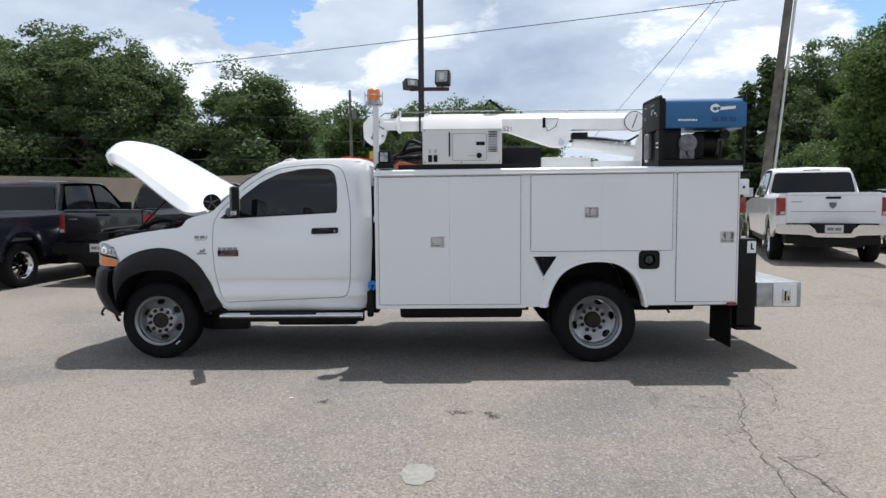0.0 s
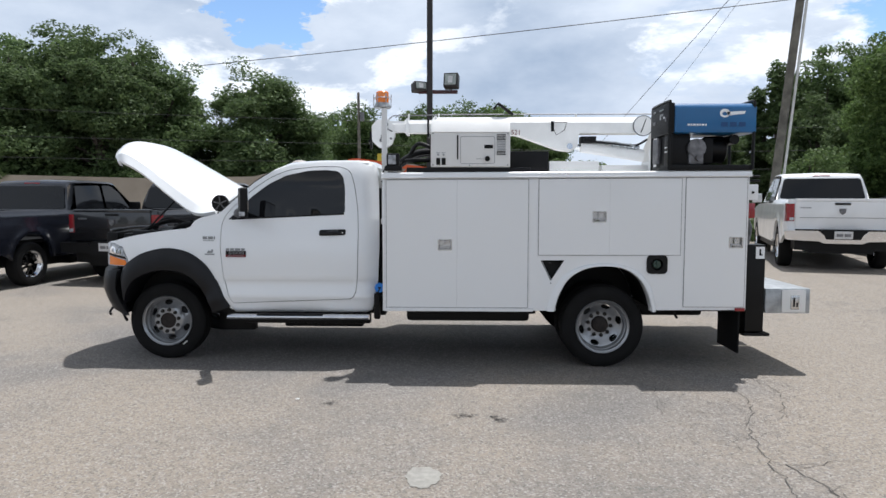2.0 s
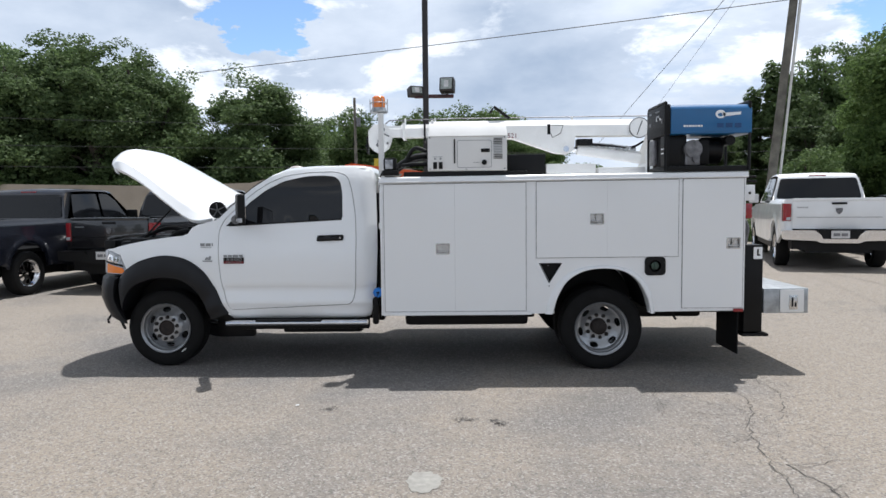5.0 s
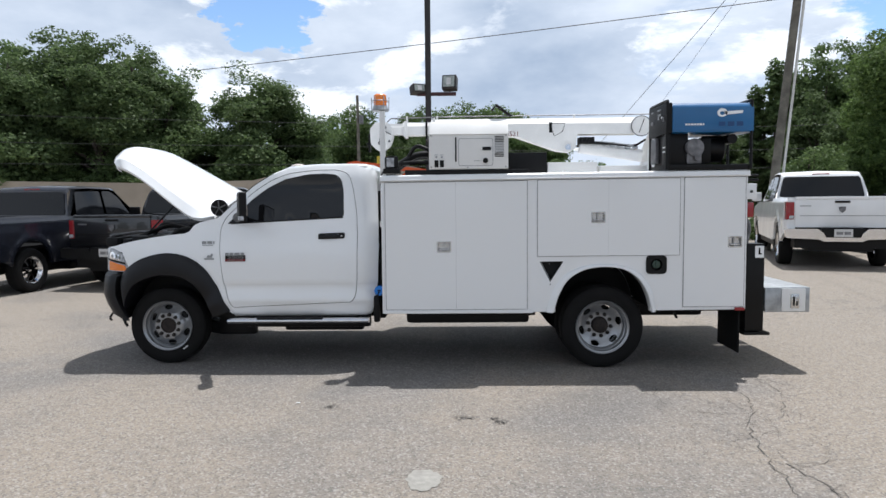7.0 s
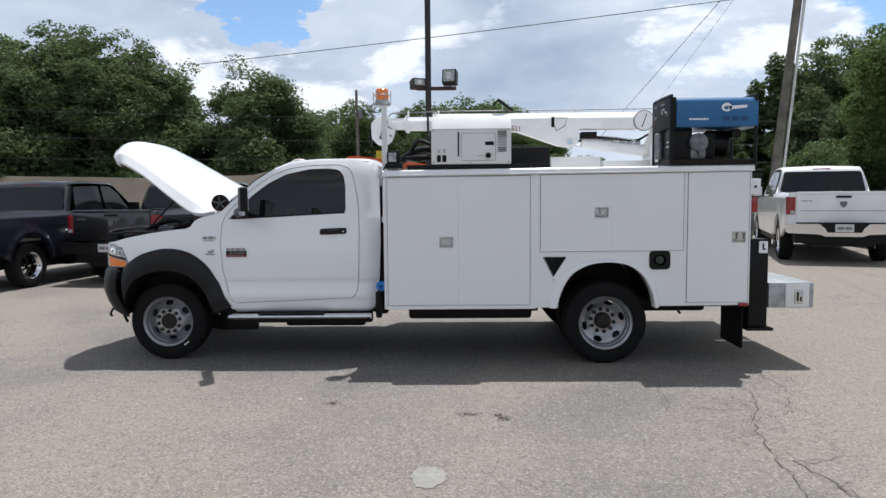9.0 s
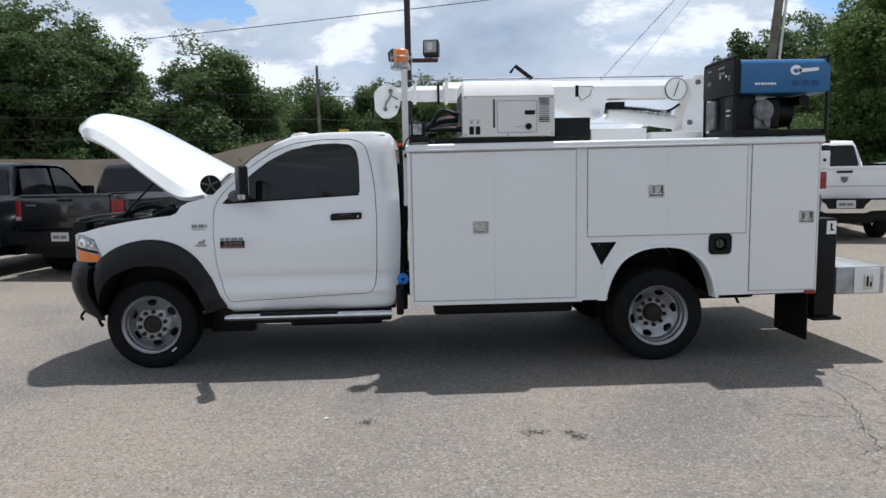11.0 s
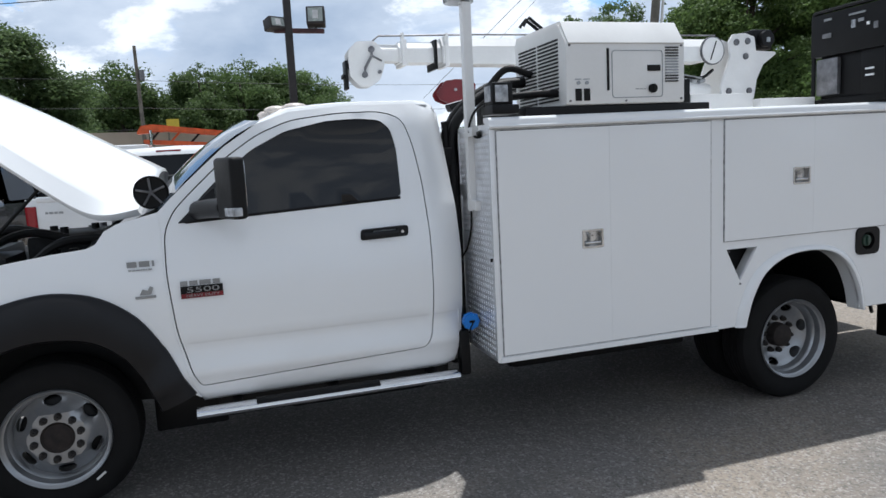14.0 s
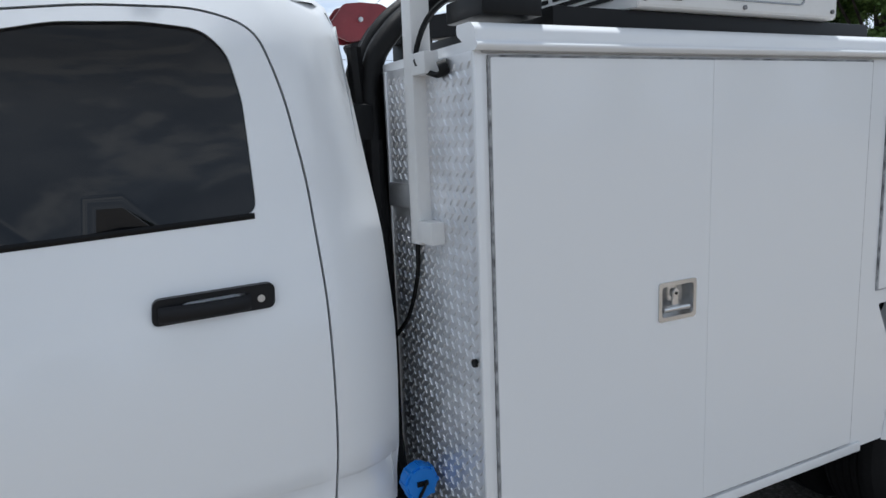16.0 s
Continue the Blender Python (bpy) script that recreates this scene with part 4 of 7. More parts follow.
def drum_mesh(dish):
    t = bmesh.new()
    y0_ = -0.085 + dish
    back = y0_ + (0.075 if dish < 0.05 else 0.03)
    lathe(t, [(0.0, back), (0.19, back), (0.205, back + 0.01), (0.205, back + 0.09), (0.0, back + 0.09)], 28)
    return finish("brake_drum", t, STEELB, 40)


def nut_mesh():
    t = bmesh.new()
    cyl(t, (0, 0.008, 0), (0, -0.004, 0), 0.0205, 0.0205, 14)
    cyl(t, (0, 0.0, 0), (0, -0.026, 0), 0.0185, 0.0165, 6)
    cyl(t, (0, -0.02, 0), (0, -0.036, 0), 0.008, n=8)
    return finish("lug_nut", t, surface("dark_nut_steel", (0.028, 0.025, 0.024), 0.6, 0.3), 30)


TYRE, RIMS, HUBS, NUT = tyre_mesh(), {0.0: rim_mesh(0.0), 0.125: rim_mesh(0.125)}, {0.0: hub_mesh(0.0), 0.125: hub_mesh(0.125)}, nut_mesh()
DRUMS = {0.0: drum_mesh(0.0), 0.125: drum_mesh(0.125)}
RUBBER_MARK = surface("white_crayon_mark", (0.7, 0.7, 0.68), 0.8)


def wheel(x, y, dish, facing=1, turn=0.0, z=0.382):
    w = new("wheel", RIMS[dish])
    w.parent = truck
    w.matrix_parent_inverse = Matrix.Translation(-truck.location)
    w.matrix_basis = pose(x, y, z, 0, turn, 0 if facing > 0 else 180) @ Matrix.Diagonal((z / 0.4 * 0.95, 1, z / 0.4 * 0.95, 1))
    w["label"] = "silver steel disc wheel"

    def sub(name, me, m=Matrix()):
        o = new(name, me)
        o.parent = w
        o.matrix_basis = m
        return o
    sub("tyre", TYRE, Matrix.Diagonal((1 / 0.95, 1, 1 / 0.95, 1)))
    sub("hub", HUBS[dish])
    sub("brake_drum", DRUMS[dish])
    for i in range(10):
        a = 2 * math.pi * i / 10 + 0.2
        sub("lug_nut", NUT, pose(0.118 * math.cos(a), -0.085 + dish, 0.118 * math.sin(a)))
    return w


wf = wheel(0.023, 0.455, 0.0)
t = bmesh.new()
box(t, -0.03, 0.03, -0.119, -0.1165, -0.006, 0.006, m=pose(0.195, 0, -0.237, 0, -38, 0))
mk = part("chalk_mark", t, RUBBER_MARK, wf, "white crayon mark")
wheel(0.0, 1.97, 0.0, -1)
wheel(4.268, 0.215, 0.125, 1, 20, 0.390)
wheel(4.268, 0.505, 0.125, 1, 50, 0.390)
wheel(4.268, 2.225, 0.125, -1, 10, 0.390)
wheel(4.268, 1.935, 0.125, -1, 40, 0.390)

# chassis; these first boxes are added to block light under the truck
for nm, b, lab in [("inner_sill", (0.78, 2.04, 0.36, 0.46, 0.36, 0.52, 0.02), "black light-blocking box inside the sill"), ("cab_mount", (0.44, 0.82, 0.62, 0.72, 0.24, 0.56, 0.02), "black light-blocking box behind the wheel arch"), ("battery_tray", (1.15, 1.95, 0.50, 0.74, 0.30, 0.56, 0.03), "black light-blocking box under the cab's side"),
                   ("transfer_case", (0.95, 1.85, 0.95, 1.50, 0.32, 0.60, 0.06), "dark light-blocking box under the cab's middle"), ("air_tank", (2.45, 3.65, 1.70, 2.10, 0.32, 0.58, 0.05), "black light-blocking box under the far side"),
                   ("spare_carrier", (4.75, 5.45, 0.80, 1.65, 0.38, 0.56, 0.04), "black light-blocking box under the tail"), ("inner_sill", (0.62, 2.08, 1.98, 2.08, 0.36, 0.52, 0.02), "black light-blocking box inside the sill")]:
    t = bmesh.new()
    box(t, *b)
    part(nm, t, STEELB, truck, lab)
# undercoated floor pans, added under the service body to stop bounced light
for x0, x1, y0_, y1_ in ((2.24, 3.80, 0.03, 2.40), (4.74, 5.52, 0.03, 2.40), (3.80, 4.74, 0.70, 1.74)):
    t = bmesh.new()
    box(t, x0, x1, y0_, y1_, 0.556 if x0 != 3.80 else 0.74, 0.564 if x0 != 3.80 else 0.748)
    part("floor_pan", t, STEELB, truck, "black undercoated floor pan")
for y in (0.78, 1.56):
    t = bmesh.new()
    box(t, -0.45, 5.52, y, y + 0.09, 0.50, 0.72, 0.01)
    part("frame_rail", t, STEELB, truck, "black frame rail")
for x, r in ((0.0, 0.06), (4.28, 0.075)):
    t = bmesh.new()
    cyl(t, (x, 0.45, 0.397), (x, 2.0, 0.397), r)
    bmesh.ops.create_uvsphere(t, u_segments=16, v_segments=10, radius=0.17, matrix=Matrix.Translation((x, CY, 0.39)))
    part("axle", t, STEELB, truck)
t = bmesh.new()
box(t, 0.9, 2.0, 0.9, 1.5, 0.38, 0.75, 0.05)
cyl(t, (1.9, CY, 0.52), (4.2, CY, 0.42), 0.05)
part("drive_line", t, STEELB, truck)
t = bmesh.new()
box(t, 2.4, 3.6, 0.30, 0.72, 0.40, 0.60, 0.04)
part("fuel_tank", t, STEELB, truck)
t = bmesh.new()
tube(t, [(2.5, 0.2, 0.515), (2.58, 0.19, 0.51), (3.55, 0.19, 0.51), (3.62, 0.2, 0.53)], 0.016, 8)
part("exhaust_pipe", t, STEELB, truck)
t = bmesh.new()
box(t, 2.11, 2.18, 0.50, 0.66, 0.42, 1.70, 0.02)
box(t, 2.085, 2.145, 0.26, 0.34, 0.42, 0.68, 0.02)
tube(t, [(2.17, 0.50, 1.60), (2.155, 0.47, 1.3), (2.14, 0.42, 0.95), (2.14, 0.34, 0.6)], 0.026, 8)
tube(t, [(2.15, 0.56, 1.85), (2.17, 0.55, 1.4), (2.15, 0.50, 0.9)], 0.022, 8)
part("fluid_duct", t, BLACK, truck, "black ducts behind the cab")
t = bmesh.new()
cyl(t, (2.145, 0.27, 0.735), (2.145, 0.225, 0.735), 0.046, n=20, bevel=0.006)
fcap = part("filler_cap", t, CAPBLUE, truck, "bright blue filler cap")
for a in range(8):
    q = a * math.pi / 4
    t = bmesh.new()
    box(t, 2.145 + 0.043 * math.cos(q) - 0.005, 2.145 + 0.043 * math.cos(q) + 0.005, 0.226, 0.262, 0.735 + 0.043 * math.sin(q) - 0.005, 0.735 + 0.043 * math.sin(q) + 0.005)
    part("cap_rib", t, CAPBLUE, fcap)
t = bmesh.new()
tube(t, [(2.15, 0.222, 0.74), (2.15, 0.215, 0.735), (2.135, 0.222, 0.70), (2.13, 0.23, 0.67)], 0.004, 6)
box(t, 2.13, 2.16, 0.219, 0.226, 0.73, 0.742)
part("cap_tether", t, STEELB, fcap)


# ---- the service body ----
def zb(x):
    return 0.546 + 0.008 * (x - 2.2)


W_IN = [(3.785, 0.50), (3.808, 0.60), (3.85, 0.73), (3.935, 0.865), (4.08, 0.95), (4.26, 0.975), (4.44, 0.948), (4.575, 0.855), (4.652, 0.72), (4.685, 0.60), (4.70, 0.50)]
W_OUT = [(3.725, 0.55), (3.748, 0.66), (3.80, 0.785), (3.89, 0.90), (4.06, 0.985), (4.26, 1.005), (4.46, 0.98), (4.60, 0.90), (4.69, 0.77), (4.72, 0.66), (4.735, 0.56)]
arch_in = [(p.x, p.y) for p in spline([(*p, 0) for p in W_IN], 4)]
arch_in = [p for p in arch_in if p[1] > 0.575]
shell_out = [(2.218, 1.80), (2.218, zb(2.2)), (3.81, zb(3.8))] + arch_in + [(4.68, zb(4.7)), (5.555, zb(5.55)), (5.555, 1.80)]
doors_xz = {"a": (2.240, 3.545, 0.588, 1.784), "b": (3.645, 4.942, 1.083, 1.787), "c": (4.985, 5.535, 0.602, 1.789)}
holes = [rounded([(x0 - 0.006, z0 - 0.006), (x1 + 0.006, z0 - 0.006), (x1 + 0.006, z1 + 0.006), (x0 - 0.006, z1 + 0.006)], 0.012, 2) for x0, x1, z0, z1 in doors_xz.values()]
tri = rounded([(3.662, 1.032), (3.885, 1.032), (3.760, 0.835)], 0.012, 3)
fuel = rounded([(4.648, 0.915), (4.822, 0.915), (4.822, 1.072), (4.648, 1.072)], 0.035)
t = bmesh.new()
sheet(t, shell_out, holes + [tri, fuel], lambda x, z: 0.004, 0.02, 0.14)
sbody = part("service_body", t, BODY_WHITE, truck, "white steel service body with side compartments")
# black boxes stand for the shade inside the closed compartments
t = bmesh.new()
box(t, 2.24, 3.60, 0.026, 0.60, 0.57, 1.79)
box(t, 3.60, 4.95, 0.026, 0.60, 1.06, 1.79)
box(t, 4.95, 5.54, 0.026, 0.60, 0.59, 1.79)
box(t, 3.60, 3.80, 0.12, 0.60, 0.57, 1.06)
box(t, 4.70, 4.95, 0.06, 0.60, 0.59, 1.06)
part("compartment_liner", t, STEELB, sbody, "black boxes for the shade inside the compartments", 0)
t = bmesh.new()
box(t, 2.222, 5.553, 0.026, 2.44, 1.79, 1.826)
box(t, 5.535, 5.555, 0.026, 2.44, 0.59, 1.79)
box(t, 2.222, 5.553, 2.42, 2.44, 0.57, 1.79)
box(t, 2.23, 5.54, 0.71, 0.73, 0.60, 1.79)
box(t, 2.23, 5.54, 1.86, 2.42, 0.60, 1.79)
part("body_deck", t, BODY_WHITE, sbody, "", 0)
# bed floor, added to close the body against light from the far side
t = bmesh.new()
box(t, 2.24, 5.53, 0.73, 1.86, 0.74, 0.80)
box(t, 4.95, 5.50, 0.62, 1.86, 0.55, 0.74)
part("bed_floor", t, STEELB, sbody, "dark underside of the bed", 0)
t = bmesh.new()
prism(t, rounded([(-0.018, 1.797), (-0.026, 1.806), (-0.025, 1.811), (-0.018, 1.817), (-0.016, 1.842), (0.0, 1.856), (0.060, 1.856), (0.060, 1.835), (0.003, 1.797)], 0.006, 2), 2.196, 5.568, "x")
part("top_rail", t, BODY_WHITE, sbody, "white rolled top rail")
t = bmesh.new()
prism(t, [(0.02, 1.803), (0.02, 1.795), (-0.008, 1.794), (-0.010, 1.803)], 2.22, 5.555, "x")
part("rail_seal", t, GREYTXT, sbody, "grey seal under the rail")
LATCHES = {"a": (2.779, 1.178), "b": (4.199, 1.438), "c": (5.447, 1.198)}
LW, LH = 0.056, 0.043


def latch_hole(cx, cz, grow=0.0):
    w, h = LW + grow, LH + grow
    return rounded([(cx - w, cz - h), (cx + w, cz - h), (cx + w, cz + h), (cx - w, cz + h)], 0.010, 3)


for k, (x0, x1, z0, z1) in doors_xz.items():
    # a slit 0.8 mm wide splits the two wide doors beside the latch
    mid = {"a": 2.891, "b": 4.293}.get(k)
    for a, b, holes in ([(x0, mid - 0.0004, [latch_hole(*LATCHES[k])]), (mid + 0.0004, x1, [])] if mid else [(x0, x1, [latch_hole(*LATCHES[k])])]):
        t = bmesh.new()
        sheet(t, rounded([(a, z0), (b, z0), (b, z1), (a, z1)], 0.003 if mid else 0.008, 2), holes, lambda x, z: -0.004, 0.022, 0.2)
        part("compartment_door", t, BODY_WHITE, sbody, "white flush compartment door", 20)
    # rubber seal in the gap round the door
    t = bmesh.new()
    edge = [(x0, z0), (x1, z0), (x1, z1), (x0, z1)]
    sheet(t, [(x0 - 0.005, z0 - 0.005), (x1 + 0.006, z0 - 0.005), (x1 + 0.006, z1 + 0.005), (x0 - 0.005, z1 + 0.005)], [edge], lambda x, z: -0.0015, 0.014, 0.3)
    part("door_seal", t, SEAL, sbody, "grey rubber door seal")
# bottom sill lip
t = bmesh.new()
box(t, 2.22, 3.60, -0.006, 0.004, 0.548, 0.578, 0.002)
part("sill_lip", t, BODY_WHITE, sbody)


def latch(cx, cz):
    t = bmesh.new()
    sheet(t, latch_hole(cx, cz, 0.009), [latch_hole(cx, cz, -0.002)], lambda x, z: -0.0075, 0.004, 0.05)
    rim, back = latch_hole(cx, cz, -0.002), latch_hole(cx, cz, -0.010)
    loft(t, [[(x, -0.005, z) for x, z in rim + rim[:1]], [(x, 0.024, z) for x, z in back + back[:1]]])
    sheet(t, latch_hole(cx, cz, -0.006), [], lambda x, z: 0.0235, 0.002, 0.06)
    dish = part("paddle_latch", t, STAINLESS, sbody, "stainless recessed paddle latch")
    t = bmesh.new()
    cyl(t, (cx - 0.046, 0.0, cz - 0.023), (cx + 0.046, 0.0, cz - 0.023), 0.008, n=12, bevel=0.002)
    prism(t, [(cx - 0.011, cz - 0.022), (cx + 0.013, cz - 0.022), (cx + 0.011, cz + 0.024), (cx - 0.009, cz + 0.024)], 0.002, 0.009, "y", 0.002)
    cyl(t, (cx - 0.002, 0.012, cz + 0.018), (cx - 0.002, -0.003, cz + 0.018), 0.012, n=16, bevel=0.002)
    part("latch_handle", t, STAINLESS, sbody, "folded T handle of the latch")
    t = bmesh.new()
    cyl(t, (cx - 0.002, -0.0028, cz + 0.018), (cx - 0.002, -0.0045, cz + 0.018), 0.004, n=10)
    part("latch_keyhole", t, STEELB, sbody, "dark keyhole")


for cx, cz in LATCHES.values():
    latch(cx, cz)

# wheel-arch flare of the body
t = bmesh.new()
rows = []
for o, i in zip(spline([(*p, 0) for p in W_OUT], 4), spline([(*p, 0) for p in W_IN], 4)):
    rows.append([(o.x + (i.x - o.x) * u, y, max(0.552, o.y + (i.y - o.y) * u)) for u, y in [(0, 0.003), (0.15, -0.006), (0.40, -0.016), (0.7, -0.022), (0.90, -0.020), (1.0, -0.008), (1.0, 0.02), (0.98, 0.10)]])
loft(t, rows)
part("body_arch_flare", t, BODY_WHITE, sbody, "white rolled wheel-arch flare")
# inner wheel housing
t = bmesh.new()
loft(t, [[(x, y, z + 0.012) for y in (0.02, 0.70)] for x, z in arch_in])
sheet(t, [(3.80, 0.57)] + arch_in + [(4.69, 0.57)], [], lambda x, z: 0.69, 0.01, 0.2)
part("wheel_housing", t, BLACK, sbody, "black wheel housing")
# triangular pocket
t = bmesh.new()
tri_in = [(3.70 + (x - 3.70) * 0.9, z) for x, z in tri]
loft(t, [[(x, 0.006, z) for x, z in tri + tri[:1]], [(x + 0.03, 0.115, z - 0.01) for x, z in tri + tri[:1]]])
part("step_pocket", t, BODY_WHITE, sbody, "triangular step pocket")
t = bmesh.new()
sheet(t, grown(tri, 0.04), [], lambda x, z: 0.112, 0.006, 0.1)
part("pocket_back", t, BLACK, sbody, "dark back of the pocket")
for x, z in ((3.760, 0.818), (3.765, 1.0)):
    t = bmesh.new()
    cyl(t, (x, 0.006 if z < 0.9 else 0.108, z), (x, -0.002 if z < 0.9 else 0.10, z), 0.006, n=10)
    part("pocket_screw", t, GREYMETAL, sbody)
# fuel filler
t = bmesh.new()
sheet(t, grown(fuel, 0.008), [oval(4.735, 0.993, 0.055, 0.055, 24)], lambda x, z: -0.006, 0.012, 0.05)
lathe(t, [(0.055, -0.006), (0.05, 0.05), (0.0, 0.05)], 24, (4.735, 0, 0.993))
filler = part("fuel_filler", t, BLACK, sbody, "black fuel filler dish")
t = bmesh.new()
cyl(t, (4.735, 0.05, 0.993), (4.735, 0.0, 0.993), 0.036, n=18, bevel=0.004)
box(t, 4.728, 4.742, -0.012, 0.0, 0.962, 1.024, 0.003)
part("fuel_cap", t, surface("green_black_cap", (0.03, 0.06, 0.045), 0.35), filler, "dark green fuel cap")
# red side marker
t = bmesh.new()
box(t, 5.455, 5.545, -0.012, 0.004, 0.562, 0.592, 0.004)
part("side_marker", t, REDLENS, sbody, "red side marker")

# diamond-plate front
t = bmesh.new()
box(t, 2.206, 2.220, 0.012, 0.48, 0.552, 1.80)
plate = part("tread_plate", t, ALU, sbody, "bright aluminium diamond-plate front", 0)
t = bmesh.new()
box(t, 2.212, 2.221, 0.482, 2.42, 0.56, 1.80)
part("front_bulkhead", t, STEELB, sbody, "dark front bulkhead behind the hoses", 0)
t = bmesh.new()
for iy in range(14):
    for iz in range(73):
        y, z = 0.028 + iy * 0.033 + 0.0165 * (iz % 2), 0.57 + iz * 0.0167
        s = 1 if iz % 2 else -1
        a = radians(52) * s
        d, nrm = Vector((0, math.cos(a), math.sin(a))) * 0.0115, Vector((0, -math.sin(a), math.cos(a))) * 0.0036
        c = Vector((2.206, y, z))
        if z > 1.785 or y > 0.462 or (y > 0.30 and 1.415 < z < 1.515):
            continue
        top = c - Vector((0.0032, 0, 0))
        p = [t.verts.new(q) for q in (c - d, c + nrm, c + d, c - nrm)]
        u = [t.verts.new(q) for q in (top - d * 0.6, top + d * 0.6)]
        t.faces.new((p[0], p[1], u[1], u[0]))
        t.faces.new((p[1], p[2], u[1]))
        t.faces.new((p[2], p[3], u[0], u[1]))
        t.faces.new((p[3], p[0], u[0]))
part("tread_pattern", t, ALU, sbody, "raised lozenges of the plate", 0)["kind"] = "stuff"
t = bmesh.new()
box(t, 2.198, 2.206, 0.29, 0.478, 1.44, 1.505, 0.002)
part("plate_strip", t, ALU, sbody, "plain aluminium joint strip", 0)
t = bmesh.new()
box(t, 2.200, 2.206, 0.470, 0.482, 0.552, 1.80, 0.002)
part("plate_edge", t, ALU, sbody, "folded plate edge", 0)
t = bmesh.new()
box(t, 2.202, 2.222, 0.0, 0.012, 0.55, 1.80, 0.003)
part("corner_trim", t, BODY_WHITE, sbody)
t = bmesh.new()
cyl(t, (2.210, 0.035, 1.108), (2.198, 0.035, 1.108), 0.010, n=12)
part("plate_grommet", t, BLACK, sbody, "black grommet")

# rear of the body
t = bmesh.new()
box(t, 5.575, 5.745, 0.05, 0.22, 0.36, 1.175, 0.008)
post = part("stabiliser_leg", t, STEELB, truck, "black stabiliser leg")
t = bmesh.new()
box(t, 5.555, 5.795, 0.02, 0.25, 0.325, 0.352, 0.006)
part("foot_plate", t, STEELB, post)
t = bmesh.new()
box(t, 5.655, 5.735, 0.046, 0.0495, 1.045, 1.155)
part("leg_sticker", t, WHITE, post, "white warning sticker", 0)
t = bmesh.new()
box(t, 5.685, 5.70, 0.043, 0.0455, 1.085, 1.135)
box(t, 5.685, 5.715, 0.043, 0.0455, 1.075, 1.088)
part("sticker_mark", t, STEELB, post, "", 0)
t = bmesh.new()
box(t, 5.52, 5.535, 0.07, 0.57, 0.15, 0.56, 0.004)
part("mud_flap", t, RUBBER, truck, "black rubber mud flap")
# beam added in the gap behind the body to stop sunlight falling through
t = bmesh.new()
box(t, 5.556, 5.756, 0.62, 1.86, 0.50, 0.62, 0.008)
part("hitch_beam", t, STEELB, truck, "black beam filling the gap behind the body")
t = bmesh.new()
box(t, 5.757, 6.168, 0.05, 1.25, 0.535, 0.768, 0.008)
bench = part("bumper_box", t, GALV, truck, "pale galvanised rear bumper box")
t = bmesh.new()
box(t, 5.905, 6.125, 0.038, 0.05, 0.545, 0.757, 0.008)
part("bumper_box_door", t, CREAM, bench, "pale latched box door")
t = bmesh.new()
box(t, 5.985, 6.065, 0.030, 0.040, 0.575, 0.705, 0.006)
part("bumper_box_latch", t, STAINLESS, bench, "stainless latch")
t = bmesh.new()
box(t, 6.005, 6.022, 0.0285, 0.031, 0.60, 0.685)
box(t, 6.035, 6.05, 0.0285, 0.031, 0.60, 0.64)
part("latch_slot", t, STEELB, bench, "", 0)
t = bmesh.new()
box(t, 5.757, 6.16, 1.3, 2.4, 0.50, 0.62, 0.01)
part("rear_bumper", t, STEELB, truck)
t = bmesh.new()
box(t, 5.557, 5.65, 0.03, 0.20, 1.585, 1.73, 0.008)
lampbox = part("tail_lamp_box", t, BODY_WHITE, truck, "white tail lamp housing")
t = bmesh.new()
box(t, 5.557, 5.625, 0.025, 0.18, 1.42, 1.56, 0.01)
part("tail_lamp", t, REDLENS, lampbox, "red tail lamp")
t = bmesh.new()
cyl(t, (5.60, 0.032, 1.655), (5.60, 0.022, 1.655), 0.012, n=10)
part("lamp_bolt", t, STEELB, lampbox)
for z in (1.765, 1.805):
    t = bmesh.new()
    tube(t, [(5.55, 0.12, z), (5.68, 0.12, z), (5.69, 0.14, z)], 0.012, 8)
    part("rear_hose_stub", t, STEELB, truck)
t = bmesh.new()
for k in range(3):
    tube(t, [(5.58, 0.10 + k * 0.05, 1.42), (5.62, 0.1 + k * 0.05, 1.33), (5.60, 0.1 + k * 0.05, 1.18)], 0.014, 6)
part("rear_hoses", t, GREYMETAL, truck, "greyish hydraulic hoses")
t = bmesh.new()
tube(t, [(4.93, 0.15, 0.58), (4.96, 0.15, 0.50), (4.98, 0.16, 0.47)], 0.012, 6)
part("hanging_bracket", t, STEELB, truck)

# the body sits a little lower in front
for ob in (sbody, *sbody.children):
    for v in ob.data.vertices:
        v.co.z -= 0.024 * min(1, max(0, (5.55 - v.co.x) / 3.35)) * min(1, max(0, (v.co.z - 0.55) / 1.3))
# the step plate is drawn out to y 0.222 to keep sunlight off
t = bmesh.new()
box(t, 5.54, 5.765, 0.222, 2.38, 0.50, 0.62, 0.01)
part("step_plate", t, STEELB, truck, "black rear step plate")

# ---- power unit on the body's top ----
unit = thing("power_unit", (3.0, 0.3, 1.858), "off-white louvred generator cabinet on a black tray", "generator")
t = bmesh.new()
prism(t, rounded([(0.05, 1.895), (0.05, 2.21), (0.135, 2.322), (0.67, 2.322), (0.69, 2.30), (0.69, 1.895)], 0.012, 3), 2.645, 3.372, "x", 0.006)
part("cabinet", t, CREAM, unit, "off-white sheet cabinet")
t = bmesh.new()
prism(t, rounded([(0.040, 2.212), (0.128, 2.336), (0.69, 2.342), (0.695, 2.318), (0.140, 2.316), (0.052, 2.205)], 0.004, 3), 2.655, 3.365, "x", 0.004)
part("cabinet_lid", t, CREAM, unit, "off-white lid")
t = bmesh.new()
